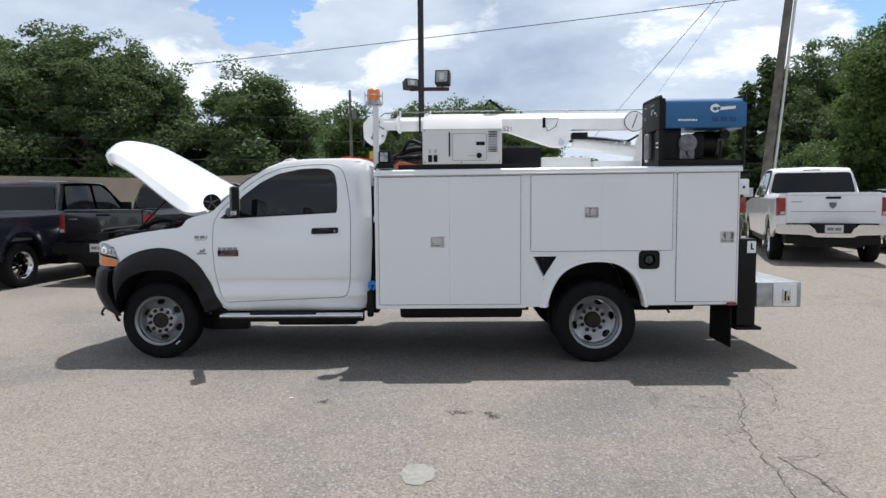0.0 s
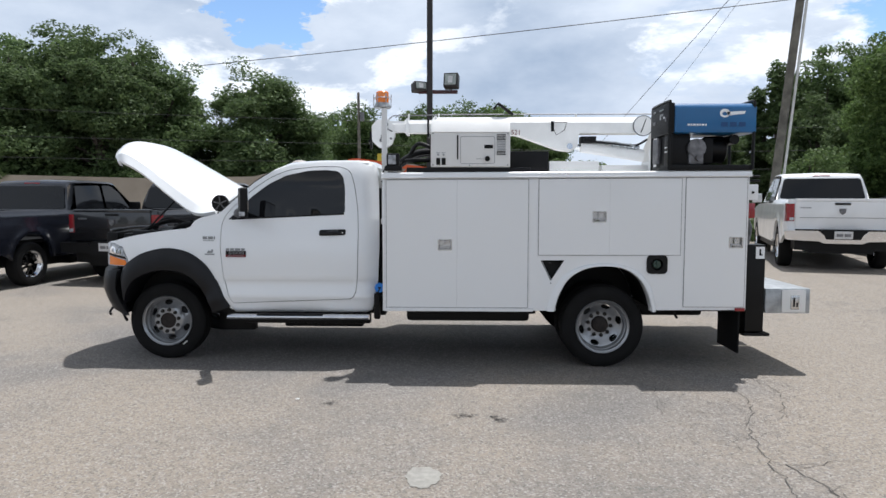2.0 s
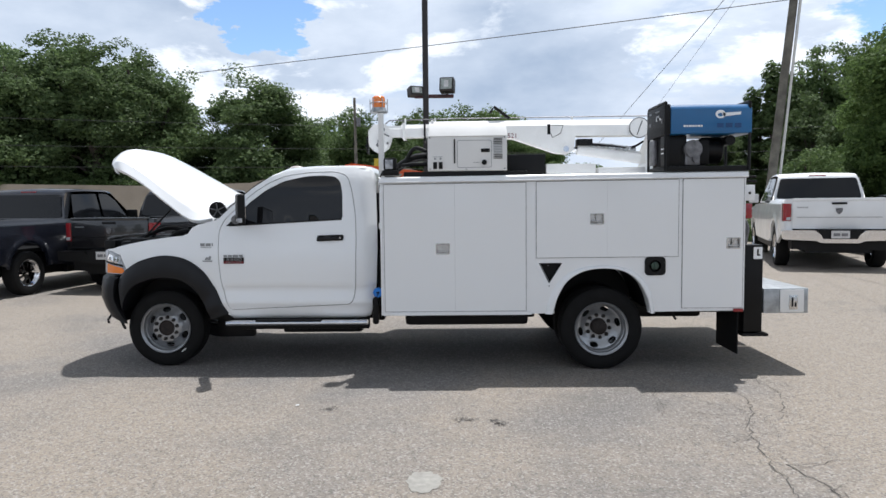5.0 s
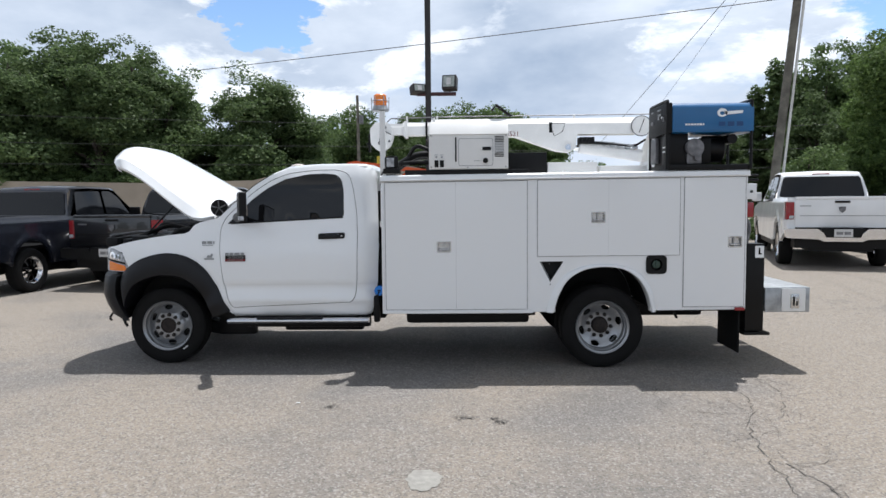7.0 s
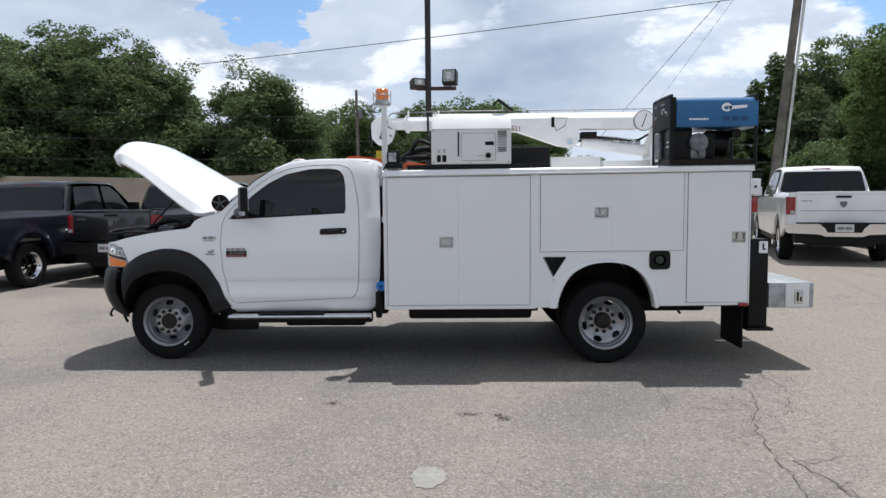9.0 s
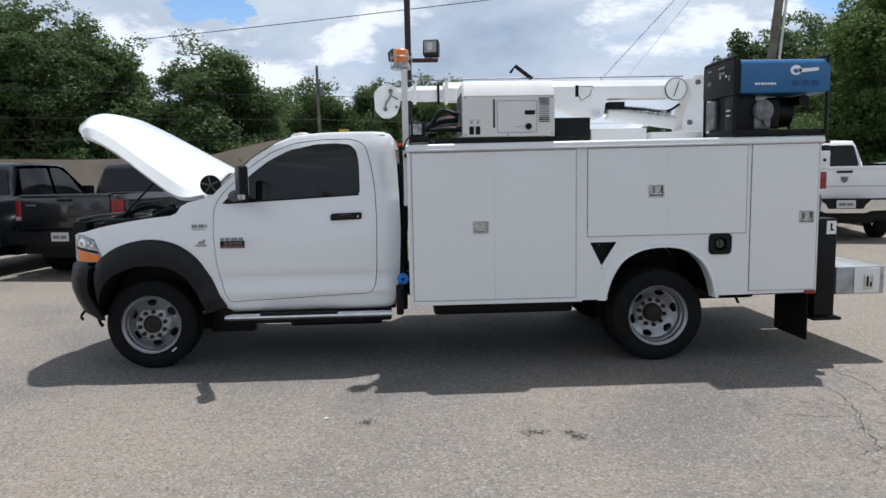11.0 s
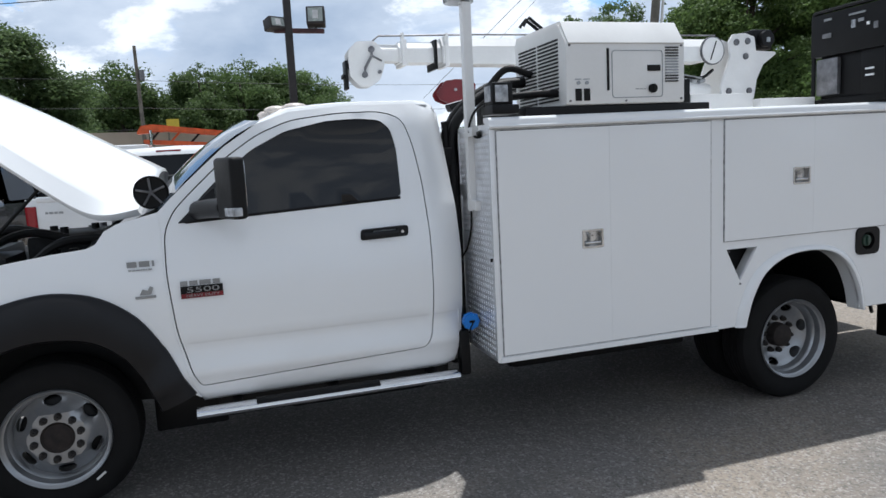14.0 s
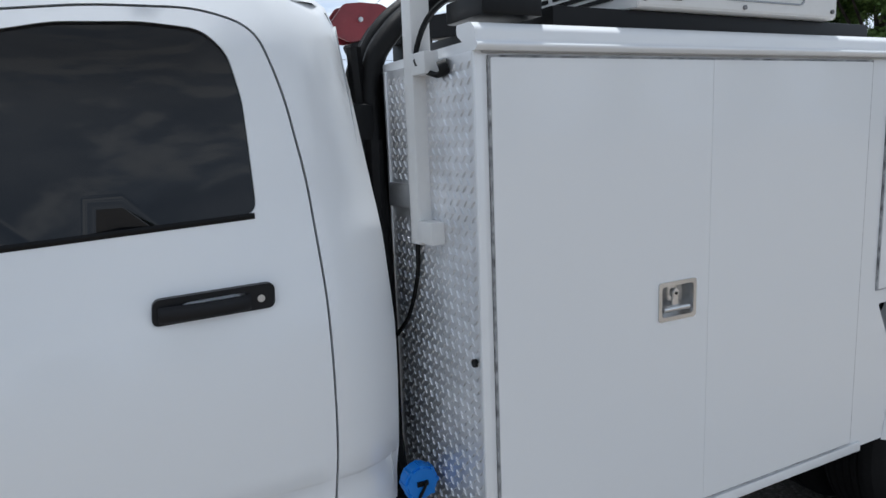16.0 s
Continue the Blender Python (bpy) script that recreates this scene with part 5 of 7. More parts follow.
box(t, 2.42, 3.56, 0.075, 0.69, 1.828, 1.893, 0.005)
box(t, 3.40, 3.788, 0.54, 0.85, 1.828, 2.075, 0.008)
part("tray", t, STEELB, unit, "black steel tray")
for i in range(17):
    z = 1.925 + i * 0.0195
    for y0, y1 in ((0.135, 0.375), (0.40, 0.63)):
        t = bmesh.new()
        box(t, 2.640, 2.6452, y0, y1, z, z + 0.010)
        part("louvre_slot", t, STEELB, unit, "", 0)
for i in range(13):
    t = bmesh.new()
    box(t, 3.248, 3.330, 0.044, 0.0505, 2.006 + i * 0.015, 2.0125 + i * 0.015)
    part("louvre_slot", t, STEELB if i < 3 or i > 8 else GREYTXT, unit, "", 0)
t = bmesh.new()
sheet(t, rounded([(2.915, 1.925), (3.232, 1.925), (3.232, 2.175), (2.915, 2.175)], 0.02, 3), [rounded([(2.919, 1.929), (3.228, 1.929), (3.228, 2.171), (2.919, 2.171)], 0.018, 3)], lambda x, z: 0.047, 0.004, 0.08)
part("panel_seam", t, GREYTXT, unit, "grey seam of the service panel", 0)
t = bmesh.new()
box(t, 2.885, 2.898, 0.043, 0.0505, 1.965, 2.185, 0.003)
part("pull_slot", t, STEELB, unit, "dark pull slot", 0)
t = bmesh.new()
box(t, 3.135, 3.215, 0.043, 0.0505, 2.065, 2.097, 0.002)
part("gauge_window", t, BLACK, unit, "dark gauge window", 0)
t = bmesh.new()
cyl(t, (3.163, 0.05, 1.972), (3.163, 0.028, 1.972), 0.024, n=20, bevel=0.003)
box(t, 3.159, 3.167, 0.024, 0.029, 1.955, 1.989)
part("rotary_switch", t, BLACK, unit, "black rotary switch")
for x in (2.695, 2.745):
    t = bmesh.new()
    box(t, x, x + 0.036, 0.043, 0.0505, 1.915, 1.978, 0.003)
    part("socket", t, BLACK, unit, "black power socket")
    t = bmesh.new()
    cyl(t, (x + 0.018, 0.05, 2.008), (x + 0.018, 0.042, 2.008), 0.010, n=10)
    box(t, x, x + 0.036, 0.047, 0.0505, 2.024, 2.029)
    part("breaker", t, GREYTXT, unit, "", 0)
t = bmesh.new()
bars(t, 3.06, 3.13, 0.0505, 1.966, 1.976, 1, random.Random(2), 0.5, 0.001)
part("panel_marks", t, GREYTXT, unit, "", 0)
for x, z in [(2.665, 1.915), (2.665, 2.2), (3.35, 1.915), (3.35, 2.2), (3.0, 1.91)]:
    t = bmesh.new()
    cyl(t, (x, 0.05, z), (x, 0.045, z), 0.006, n=8)
    part("cabinet_screw", t, GREYMETAL, unit, "", 0)
for p in ([(2.64, 0.15, 1.965), (2.52, 0.16, 1.965), (2.40, 0.24, 1.96)], [(2.64, 0.46, 2.10), (2.50, 0.50, 2.14), (2.40, 0.62, 2.02), (2.28, 0.80, 1.93), (2.19, 0.84, 1.7)]):
    t = bmesh.new()
    tube(t, p, 0.020, 10)
    part("hose", t, BLACK, unit, "black hydraulic hose")
t = bmesh.new()
cyl(t, (2.66, 0.15, 1.965), (2.60, 0.152, 1.966), 0.017, n=6)
part("hose_fitting", t, STAINLESS, unit, "bright hose fitting")
unit.location += Vector((0.004, -0.045, -0.012))

# work lamp at the corner of the tray
lampw = thing("work_lamp", (2.42, 0.12, 1.858), "small black work lamp with clear lens", "lamp")
t = bmesh.new()
box(t, 2.385, 2.50, 0.13, 0.24, 1.905, 2.02, 0.01)
box(t, 2.37, 2.52, 0.10, 0.26, 1.858, 1.905, 0.006)
part("housing", t, STEELB, lampw, "black housing")
t = bmesh.new()
box(t, 2.378, 2.386, 0.15, 0.225, 1.925, 2.005, 0.003)
box(t, 2.40, 2.47, 0.124, 0.131, 1.92, 2.005, 0.003)
part("lens", t, CLEAR, lampw, "clear lens")

lampw.location += Vector((-0.145, -0.10, -0.01))

# beacon on its mast
beacon = thing("beacon_light", (2.2, 0.3, 1.35), "amber beacon on a white square mast beside the cab", "beacon light")
t = bmesh.new()
box(t, 2.172, 2.222, 0.235, 0.285, 1.345, 2.45, 0.004)
box(t, 2.170, 2.206, 0.165, 0.24, 1.352, 1.405, 0.003)
box(t, 2.170, 2.206, 0.165, 0.24, 1.745, 1.795, 0.003)
part("mast", t, CRANE_WHITE, beacon, "white square tube mast")
t = bmesh.new()
lathe(t, [(0.0, 0.0), (0.078, 0.0), (0.082, 0.012), (0.072, 0.03), (0.066, 0.05), (0.0, 0.052)], 28)
bmesh.ops.transform(t, matrix=pose(2.175, 0.30, 2.455, 90), verts=t.verts)
part("beacon_base", t, GALV, beacon, "grey beacon base")
t = bmesh.new()
lathe(t, [(0.060, 0.05), (0.062, 0.10), (0.060, 0.148), (0.05, 0.158), (0.0, 0.16)], 28)
bmesh.ops.transform(t, matrix=pose(2.175, 0.30, 2.455, 90), verts=t.verts)
part("amber_dome", t, AMBER, beacon, "orange amber dome")
for k in range(6):
    a = k * math.pi / 3
    t = bmesh.new()
    tube(t, [(2.175 + 0.082 * math.cos(a), 0.30 + 0.082 * math.sin(a), 2.46), (2.175 + 0.084 * math.cos(a), 0.30 + 0.084 * math.sin(a), 2.585)], 0.004, 6, 1, False)
    part("guard_rod", t, GALV, beacon)
t = bmesh.new()
tube(t, [(2.175 + 0.084 * math.cos(k * 0.3142), 0.30 + 0.084 * math.sin(k * 0.3142), 2.55) for k in range(21)], 0.004, 6, 1, False)
part("guard_ring", t, GALV, beacon)
t = bmesh.new()
tube(t, [(2.205, 0.13, 1.755), (2.19, 0.15, 1.74), (2.175, 0.22, 1.78), (2.20, 0.20, 1.87), (2.26, 0.16, 1.92), (2.37, 0.16, 1.93)], 0.007, 6)
part("lamp_wire", t, BLACK, beacon, "black lamp wire")
t = bmesh.new()
tube(t, [(2.197, 0.30, 1.35), (2.196, 0.31, 1.25), (2.19, 0.36, 1.14), (2.17, 0.40, 1.08)], 0.006, 6)
part("mast_wire", t, BLACK, beacon, "black mast wire")
t = bmesh.new()
cyl(t, (2.208, 0.125, 1.757), (2.19, 0.135, 1.75), 0.018, n=12)
part("wire_gland", t, BLACK, beacon)

# flat boxes on the deck
for x0, x1, y0, y1, z1 in ((3.80, 4.29, 0.50, 0.95, 1.965), (4.31, 4.76, 0.45, 0.95, 1.925)):
    t = bmesh.new()
    box(t, x0, x1, y0, y1, 1.826, z1, 0.006)
    solo("deck_box", t, CREAM, "low white box fixed on the truck body's top", "box")

# ---- crane ----
crane = thing("truck_crane", (5.3, 2.0, 1.83), "white folding truck crane stowed along the body's top", "crane")
BY = 2.0


def boom_section(name, x0, x1, half, z0, z1, label=""):
    """A tube with broad chamfers along its top edges."""
    t = bmesh.new()
    c = 0.34 * (z1 - z0)
    prism(t, [(BY - half, z0), (BY - half, z1 - c), (BY - half * 0.45, z1), (BY + half * 0.45, z1), (BY + half, z1 - c), (BY + half, z0)], x0, x1, "x", 0.004)
    return part(name, t, CRANE_WHITE, crane, label)


t = bmesh.new()
prism(t, [(2.60, 2.368), (3.60, 2.352), (4.10, 2.178), (4.25, 2.160), (4.31, 2.20), (4.335, 2.368), (5.05, 2.368), (5.22, 2.45), (5.22, 2.50), (2.60, 2.495)], BY - 0.11, BY + 0.11, "y", 0.006)
prism(t, [(BY - 0.109, 2.494), (BY - 0.05, 2.565), (BY + 0.05, 2.565), (BY + 0.109, 2.494)], 2.602, 5.17, "x")
part("main_boom", t, CRANE_WHITE, crane, "white box-section boom")
boom_section("second_boom", 2.26, 2.61, 0.085, 2.378, 2.535)
boom_section("third_boom", 2.05, 2.30, 0.065, 2.39, 2.522)
for x, w, z0, z1, mt in ((2.535, 0.022, 2.325, 2.545, STEELB), (2.62, 0.03, 2.345, 2.575, CRANE_WHITE), (2.28, 0.035, 2.355, 2.545, CRANE_WHITE)):
    t = bmesh.new()
    box(t, x, x + w, BY - 0.118, BY + 0.118, z0, z1, 0.006)
    part("boom_collar", t, mt, crane)
t = bmesh.new()
head = rounded([(1.868, 2.46), (1.935, 2.535), (2.075, 2.540), (2.135, 2.47), (2.145, 2.36), (2.105, 2.255), (2.035, 2.205), (1.95, 2.205), (1.875, 2.28)], 0.022)
for y in (BY - 0.08, BY + 0.065):
    prism(t, head, y, y + 0.015, "y", 0.003)
part("sheave_head", t, CRANE_WHITE, crane, "white sheave plates")
t = bmesh.new()
lathe(t, [(0.0, -0.03), (0.12, -0.03), (0.13, -0.02), (0.11, 0.0), (0.13, 0.02), (0.12, 0.03), (0.0, 0.03)], 28, (2.005, BY, 2.385))
part("sheave", t, GREYMETAL, crane)
t = bmesh.new()
cyl(t, (2.045, BY - 0.10, 2.475), (2.045, BY - 0.078, 2.475), 0.024, n=12)
cyl(t, (1.985, BY - 0.10, 2.29), (1.985, BY - 0.078, 2.29), 0.022, n=12)
cyl(t, (2.10, BY - 0.10, 2.31), (2.10, BY - 0.078, 2.31), 0.014, n=12)
tube(t, [(2.045, BY - 0.092, 2.49), (2.045, BY - 0.094, 2.43), (1.99, BY - 0.094, 2.34), (1.985, BY - 0.092, 2.27)], 0.010, 6, 1, False)
tube(t, [(2.045, BY - 0.092, 2.43), (2.12, BY - 0.092, 2.39)], 0.007, 6, 1, False)
part("sheave_pin", t, GREYMETAL, crane)
t = bmesh.new()
box(t, 1.845, 1.866, BY - 0.06, BY + 0.06, 2.19, 2.40, 0.004)
box(t, 1.86, 1.90, BY - 0.05, BY + 0.05, 2.35, 2.38, 0.003)
box(t, 1.825, 1.85, BY - 0.04, BY + 0.04, 2.27, 2.30, 0.003)
part("limit_bracket", t, STEELB, crane, "black bracket")
t = bmesh.new()
tube(t, [(2.07, BY - 0.02, 2.545), (2.12, BY - 0.02, 2.585), (2.9, BY - 0.02, 2.600), (5.2, BY - 0.02, 2.605)], 0.007, 6, 1)
part("hoist_rope", t, GREYMETAL, crane, "steel hoist rope")
for x in (2.30, 2.66, 4.3):
    t = bmesh.new()
    box(t, x, x + 0.02, BY - 0.03, BY + 0.01, 2.52, 2.61, 0.002)
    part("rope_guide", t, CRANE_WHITE, crane)
t = bmesh.new()
tube(t, [(3.33, BY - 0.02, 2.67), (3.38, BY - 0.02, 2.735), (3.56, BY - 0.02, 2.60)], 0.014, 6, 1, False)
tube(t, [(3.33, BY + 0.05, 2.67), (3.38, BY + 0.05, 2.735), (3.56, BY + 0.05, 2.60)], 0.014, 6, 1, False)
part("lift_bracket", t, STEELB, crane, "black folded bracket")
t = bmesh.new()
cyl(t, (5.08, BY - 0.145, 2.455), (5.08, BY - 0.10, 2.455), 0.115, n=28, bevel=0.006)
pivot = part("pivot_cover", t, CRANE_WHITE, crane, "round white pivot cover")
t = bmesh.new()
sheet(t, oval(5.08, 2.455, 0.121, 0.121, 32), [oval(5.08, 2.455, 0.112, 0.112, 32)], lambda x, z: BY - 0.140, 0.02, 0.05)
part("pivot_ring", t, GREYMETAL, pivot, "grey ring")
t = bmesh.new()
box(t, -0.004, 0.004, -0.150, -0.1455, -0.085, 0.085, m=pose(5.08, BY, 2.455, 0, 20))
part("pivot_mark", t, STEELB, crane)
tur = [(5.16, 2.03), (5.50, 2.03), (5.53, 2.20), (5.60, 2.33), (5.74, 2.42), (5.73, 2.44), (5.52, 2.45), (5.50, 2.57), (5.40, 2.60), (5.27, 2.59), (5.22, 2.52), (5.24, 2.40), (5.20, 2.30), (5.14, 2.14)]
for y in (BY - 0.17, BY + 0.145):
    t = bmesh.new()
    prism(t, tur, y, y + 0.025, "y", 0.004)
    part("turret_plate", t, CRANE_WHITE, crane, "white turret side plate")
for x, z in ((5.42, 2.53), (5.30, 2.52), (5.22, 2.10), (5.44, 2.10), (5.40, 2.40)):
    t = bmesh.new()
    cyl(t, (x, BY - 0.185, z), (x, BY - 0.165, z), 0.028, n=14, bevel=0.004)
    part("turret_pin", t, GREYMETAL, crane)
t = bmesh.new()
cyl(t, (5.30, BY, 1.83), (5.30, BY, 2.04), 0.19, n=28, bevel=0.01)
part("pedestal", t, CRANE_WHITE, crane, "white crane pedestal")
t = bmesh.new()
box(t, 5.50, 5.72, BY - 0.15, BY + 0.15, 2.46, 2.64, 0.03)
cyl(t, (5.62, BY - 0.2, 2.55), (5.62, BY + 0.2, 2.55), 0.07, n=18)
part("winch_motor", t, STEELB, crane, "black winch motor")
t = bmesh.new()
box(t, 5.60, 5.64, BY - 0.206, BY - 0.20, 2.52, 2.56)
part("motor_tag", t, GREYTXT, crane, "", 0)
t = bmesh.new()
cyl(t, (4.37, BY, 2.226), (5.12, BY, 2.112), 0.074, n=20, bevel=0.006)
part("lift_cylinder", t, CRANE_WHITE, crane, "white hydraulic cylinder")
t = bmesh.new()
box(t, 4.36, 4.54, BY - 0.10, BY + 0.06, 2.255, 2.335, 0.008)
box(t, 4.39, 4.47, BY - 0.12, BY - 0.09, 2.27, 2.318, 0.006)
part("valve_block", t, STEELB, crane, "black valve block")
t = bmesh.new()
for q in range(5):
    cyl(t, (4.64 + 0.09 * q, BY - 0.05, 2.25 - 0.012 * q), (4.70 + 0.09 * q, BY - 0.05, 2.262 - 0.012 * q), 0.022 + 0.008 * (q % 2), n=10, bevel=0.004)
tube(t, [(4.52, BY - 0.07, 2.28), (4.72, BY - 0.09, 2.265), (5.0, BY - 0.09, 2.225)], 0.010, 6)
part("hose_fittings", t, GALV, crane, "bright hose fittings along the cylinder")
t = bmesh.new()
cyl(t, (4.22, BY, 2.23), (4.40, BY, 2.21), 0.034, n=14)
cyl(t, (4.22, BY - 0.14, 2.215), (4.22, BY + 0.14, 2.215), 0.035, n=14)
part("cylinder_rod", t, CHROME, crane, "chrome cylinder rod")
t = bmesh.new()
tube(t, [(4.5, BY - 0.08, 2.27), (4.75, BY - 0.09, 2.25), (5.0, BY - 0.08, 2.23), (5.15, BY - 0.05, 2.3)], 0.014, 6)
part("crane_hose", t, BLACK, crane)
t = bmesh.new()
sheet(t, [(4.00, 2.50), (4.19, 2.50), (4.16, 2.40), (4.06, 2.345)], [grown([(4.00, 2.50), (4.19, 2.50), (4.16, 2.40), (4.06, 2.345)], -0.008)], lambda x, z: BY - 0.114, 0.003, 0.05)
box(t, 4.0, 4.035, BY - 0.114, BY - 0.11, 2.39, 2.51)
part("boom_sticker", t, STEELB, crane, "", 0)
lettering("boom_number", "5521", 0.080, pose(3.487, BY - 0.113, 2.353, 90), surface("red_brown_print", (0.16, 0.03, 0.03), 0.5), crane, "dark red printed numerals")

# hook winch beside the cab
hook = thing("rope_winch", (2.75, 2.05, 1.83), "dark red winch frame on a black arm under the crane boom", "winch")
for y in (1.98, 2.10):
    t = bmesh.new()
    prism(t, rounded([(2.566, 2.150), (2.642, 2.246), (2.73, 2.257), (2.834, 2.253), (2.895, 2.222), (2.894, 2.178), (2.831, 2.108), (2.666, 2.068), (2.587, 2.100)], 0.012, 2), y, y + 0.02, "y", 0.003)
    part("winch_frame", t, REDPAINT, hook, "dark red side plate")
t = bmesh.new()
cyl(t, (2.74, 1.99, 2.165), (2.74, 2.11, 2.165), 0.07, n=18)
part("winch_drum", t, STEELB, hook, "black rope drum")
t = bmesh.new()
prism(t, [(2.665, 2.064), (2.832, 2.104), (2.90, 2.176), (3.36, 2.26), (3.36, 2.13), (2.98, 2.08), (2.69, 2.005)], 1.99, 2.11, "y", 0.006)
box(t, 2.95, 3.10, 1.96, 2.14, 1.826, 2.10, 0.01)
part("winch_arm", t, STEELB, hook, "black arm and foot")
for x, z in ((2.72, 2.175), (2.855, 2.205), (2.865, 2.172)):
    t = bmesh.new()
    cyl(t, (x, 1.98, z), (x, 1.966, z), 0.012, n=8)
    part("winch_bolt", t, GALV, hook)
# thick hoses that climb from behind the cab to the power unit
for k, (a, b) in enumerate(((0.55, 0.0), (0.63, 0.02), (0.70, -0.015))):
    t = bmesh.new()
    tube(t, [(2.66, a - 0.02, 2.06 + b), (2.50, a, 2.045 + b), (2.36, a, 1.975 + b), (2.25, a, 1.885 + b), (2.195, a, 1.78), (2.18, a - 0.03, 1.55), (2.165, a - 0.09, 1.2), (2.16, a - 0.10, 0.8)], 0.024 if k else 0.030, 10)
    tagged(new("hydraulic_hose", finish("hydraulic_hose", t, BLACK)), "thick black hydraulic hose behind the white cab", "hose", "hydraulic hoses")

# ---- welder ----
welder = thing("engine_welder", (5.2, 0.28, 1.858), "blue and black engine-driven welder in a tube frame", "welder")
t = bmesh.new()
prism(t, rounded([(0.0, 2.19), (0.0, 2.42), (0.035, 2.458), (0.54, 2.458), (0.575, 2.42), (0.575, 2.19)], 0.02, 3), 4.872, 5.60, "x", 0.004)
part("top_cover", t, BLUE, welder, "blue sheet cover")
t = bmesh.new()
box(t, 4.815, 4.872, 0.005, 0.57, 2.185, 2.462, 0.012)
panel = part("control_panel", t, BLACK, welder, "black control panel")
rng = random.Random(8)
for y, z, w, h, mt in [(0.16, 2.36, 0.04, 0.02, GREYTXT), (0.22, 2.33, 0.03, 0.05, CLEAR), (0.12, 2.33, 0.02, 0.02, WHITE), (0.40, 2.41, 0.06, 0.015, GREYTXT), (0.15, 2.41, 0.12, 0.012, GREYTXT), (0.40, 2.30, 0.07, 0.03, GREYMETAL), (0.06, 2.30, 0.03, 0.04, GREYMETAL)]:
    t = bmesh.new()
    box(t, 4.808, 4.816, y, y + w, z, z + h, 0.002)
    part("panel_control", t, mt, welder, "", 0)
t = bmesh.new()
box(t, 4.83, 5.59, 0.02, 0.55, 1.858, 1.905, 0.006)
box(t, 4.84, 4.87, 0.03, 0.20, 1.90, 2.19, 0.01)
box(t, 4.86, 5.05, 0.10, 0.52, 1.90, 2.19, 0.01)
part("base_tray", t, STEELB, welder, "black base and inner panel")
t = bmesh.new()
box(t, 4.825, 4.86, 0.36, 0.53, 1.93, 2.17, 0.01)
part("side_box", t, GREYMETAL, welder, "grey side box")
for z in (2.02, 2.06):
    t = bmesh.new()
    box(t, 4.832, 4.842, 0.10, 0.16, z, z + 0.012)
    part("outlet", t, WHITE, welder, "", 0)
t = bmesh.new()
lathe(t, [(0.0, -0.10), (0.10, -0.10), (0.125, -0.08), (0.125, 0.08), (0.10, 0.10), (0, 0.10)], 22)
bmesh.ops.transform(t, matrix=pose(5.33, 0.30, 2.06, 0, 0, 90), verts=t.verts)
box(t, 5.18, 5.28, 0.15, 0.45, 1.92, 2.16, 0.02)
part("engine_block", t, STEELB, welder, "black engine")
t = bmesh.new()
cyl(t, (5.10, 0.06, 2.06), (5.10, 0.16, 2.06), 0.085, n=18, bevel=0.01)
box(t, 5.03, 5.17, 0.08, 0.20, 1.91, 2.02, 0.02)
cyl(t, (5.12, 0.05, 1.97), (5.12, 0.10, 1.97), 0.03, n=12)
part("starter_fan", t, GREYMETAL, welder, "grey cast engine casing")
t = bmesh.new()
cyl(t, (5.45, 0.10, 2.14), (5.45, 0.5, 2.14), 0.045, n=14)
part("muffler", t, STEELB, welder)
for y in (0.015, 0.555):
    for x in (4.83, 5.585):
        t = bmesh.new()
        tube(t, [(x, y, 1.86), (x, y, 2.47)], 0.014, 8, 1, False)
        part("frame_tube", t, STEELB, welder)
for x in (4.83, 5.585):
    t = bmesh.new()
    tube(t, [(x, 0.015, 2.465), (x, 0.06, 2.478), (x, 0.5, 2.478), (x, 0.555, 2.465)], 0.014, 8)
    part("frame_bow", t, STEELB, welder)
# emblem and marks, plain shapes
t = bmesh.new()
sheet(t, oval(5.315, 2.365, 0.045, 0.038, 24), [oval(5.315, 2.36, 0.024, 0.017, 16)], lambda x, z: -0.004, 0.004, 0.03)
prism(t, [(5.325, 2.375), (5.50, 2.385), (5.495, 2.36), (5.345, 2.345)], -0.004, -0.001)
part("emblem", t, WHITE, welder, "white round emblem with a bar", 0)
t = bmesh.new()
bars(t, 4.985, 5.155, -0.001, 2.252, 2.272, 1, random.Random(4), 0.8)
part("cover_marks", t, WHITE, welder, "white printed marks", 0)
for x in (5.285, 5.365, 5.445):
    t = bmesh.new()
    box(t, x, x + 0.058, -0.003, -0.001, 2.245, 2.285)
    part("cover_vent", t, surface("dark_blue_vent", (0.008, 0.06, 0.19), 0.5), welder, "", 0)
welder.location += Vector((-0.02, -0.04, 0.0))


# ---- parked pickups behind ----
BLACKPAINT = surface("black_car_paint", (0.012, 0.012, 0.014), 0.22, var=0.1, scale=2, coat=0.7)
NAVYPAINT = surface("dark_navy_car_paint", (0.012, 0.014, 0.022), 0.24, var=0.1, scale=2, coat=0.7)
CARWHITE = surface("white_car_paint", (0.78, 0.79, 0.80), 0.25, var=0.03, scale=2, coat=0.6)
CARGLASS = glassy("dark_car_glass", (0.008, 0.009, 0.011), 0.03)
CARGLASS.node_tree.nodes["Principled BSDF"].inputs["Specular IOR Level"].default_value = 0.36
CARGLASS.node_tree.nodes["Principled BSDF"].inputs["Specular IOR Level"].default_value = 0.28
PLATE = surface("plate_white", (0.6, 0.6, 0.6), 0.4)


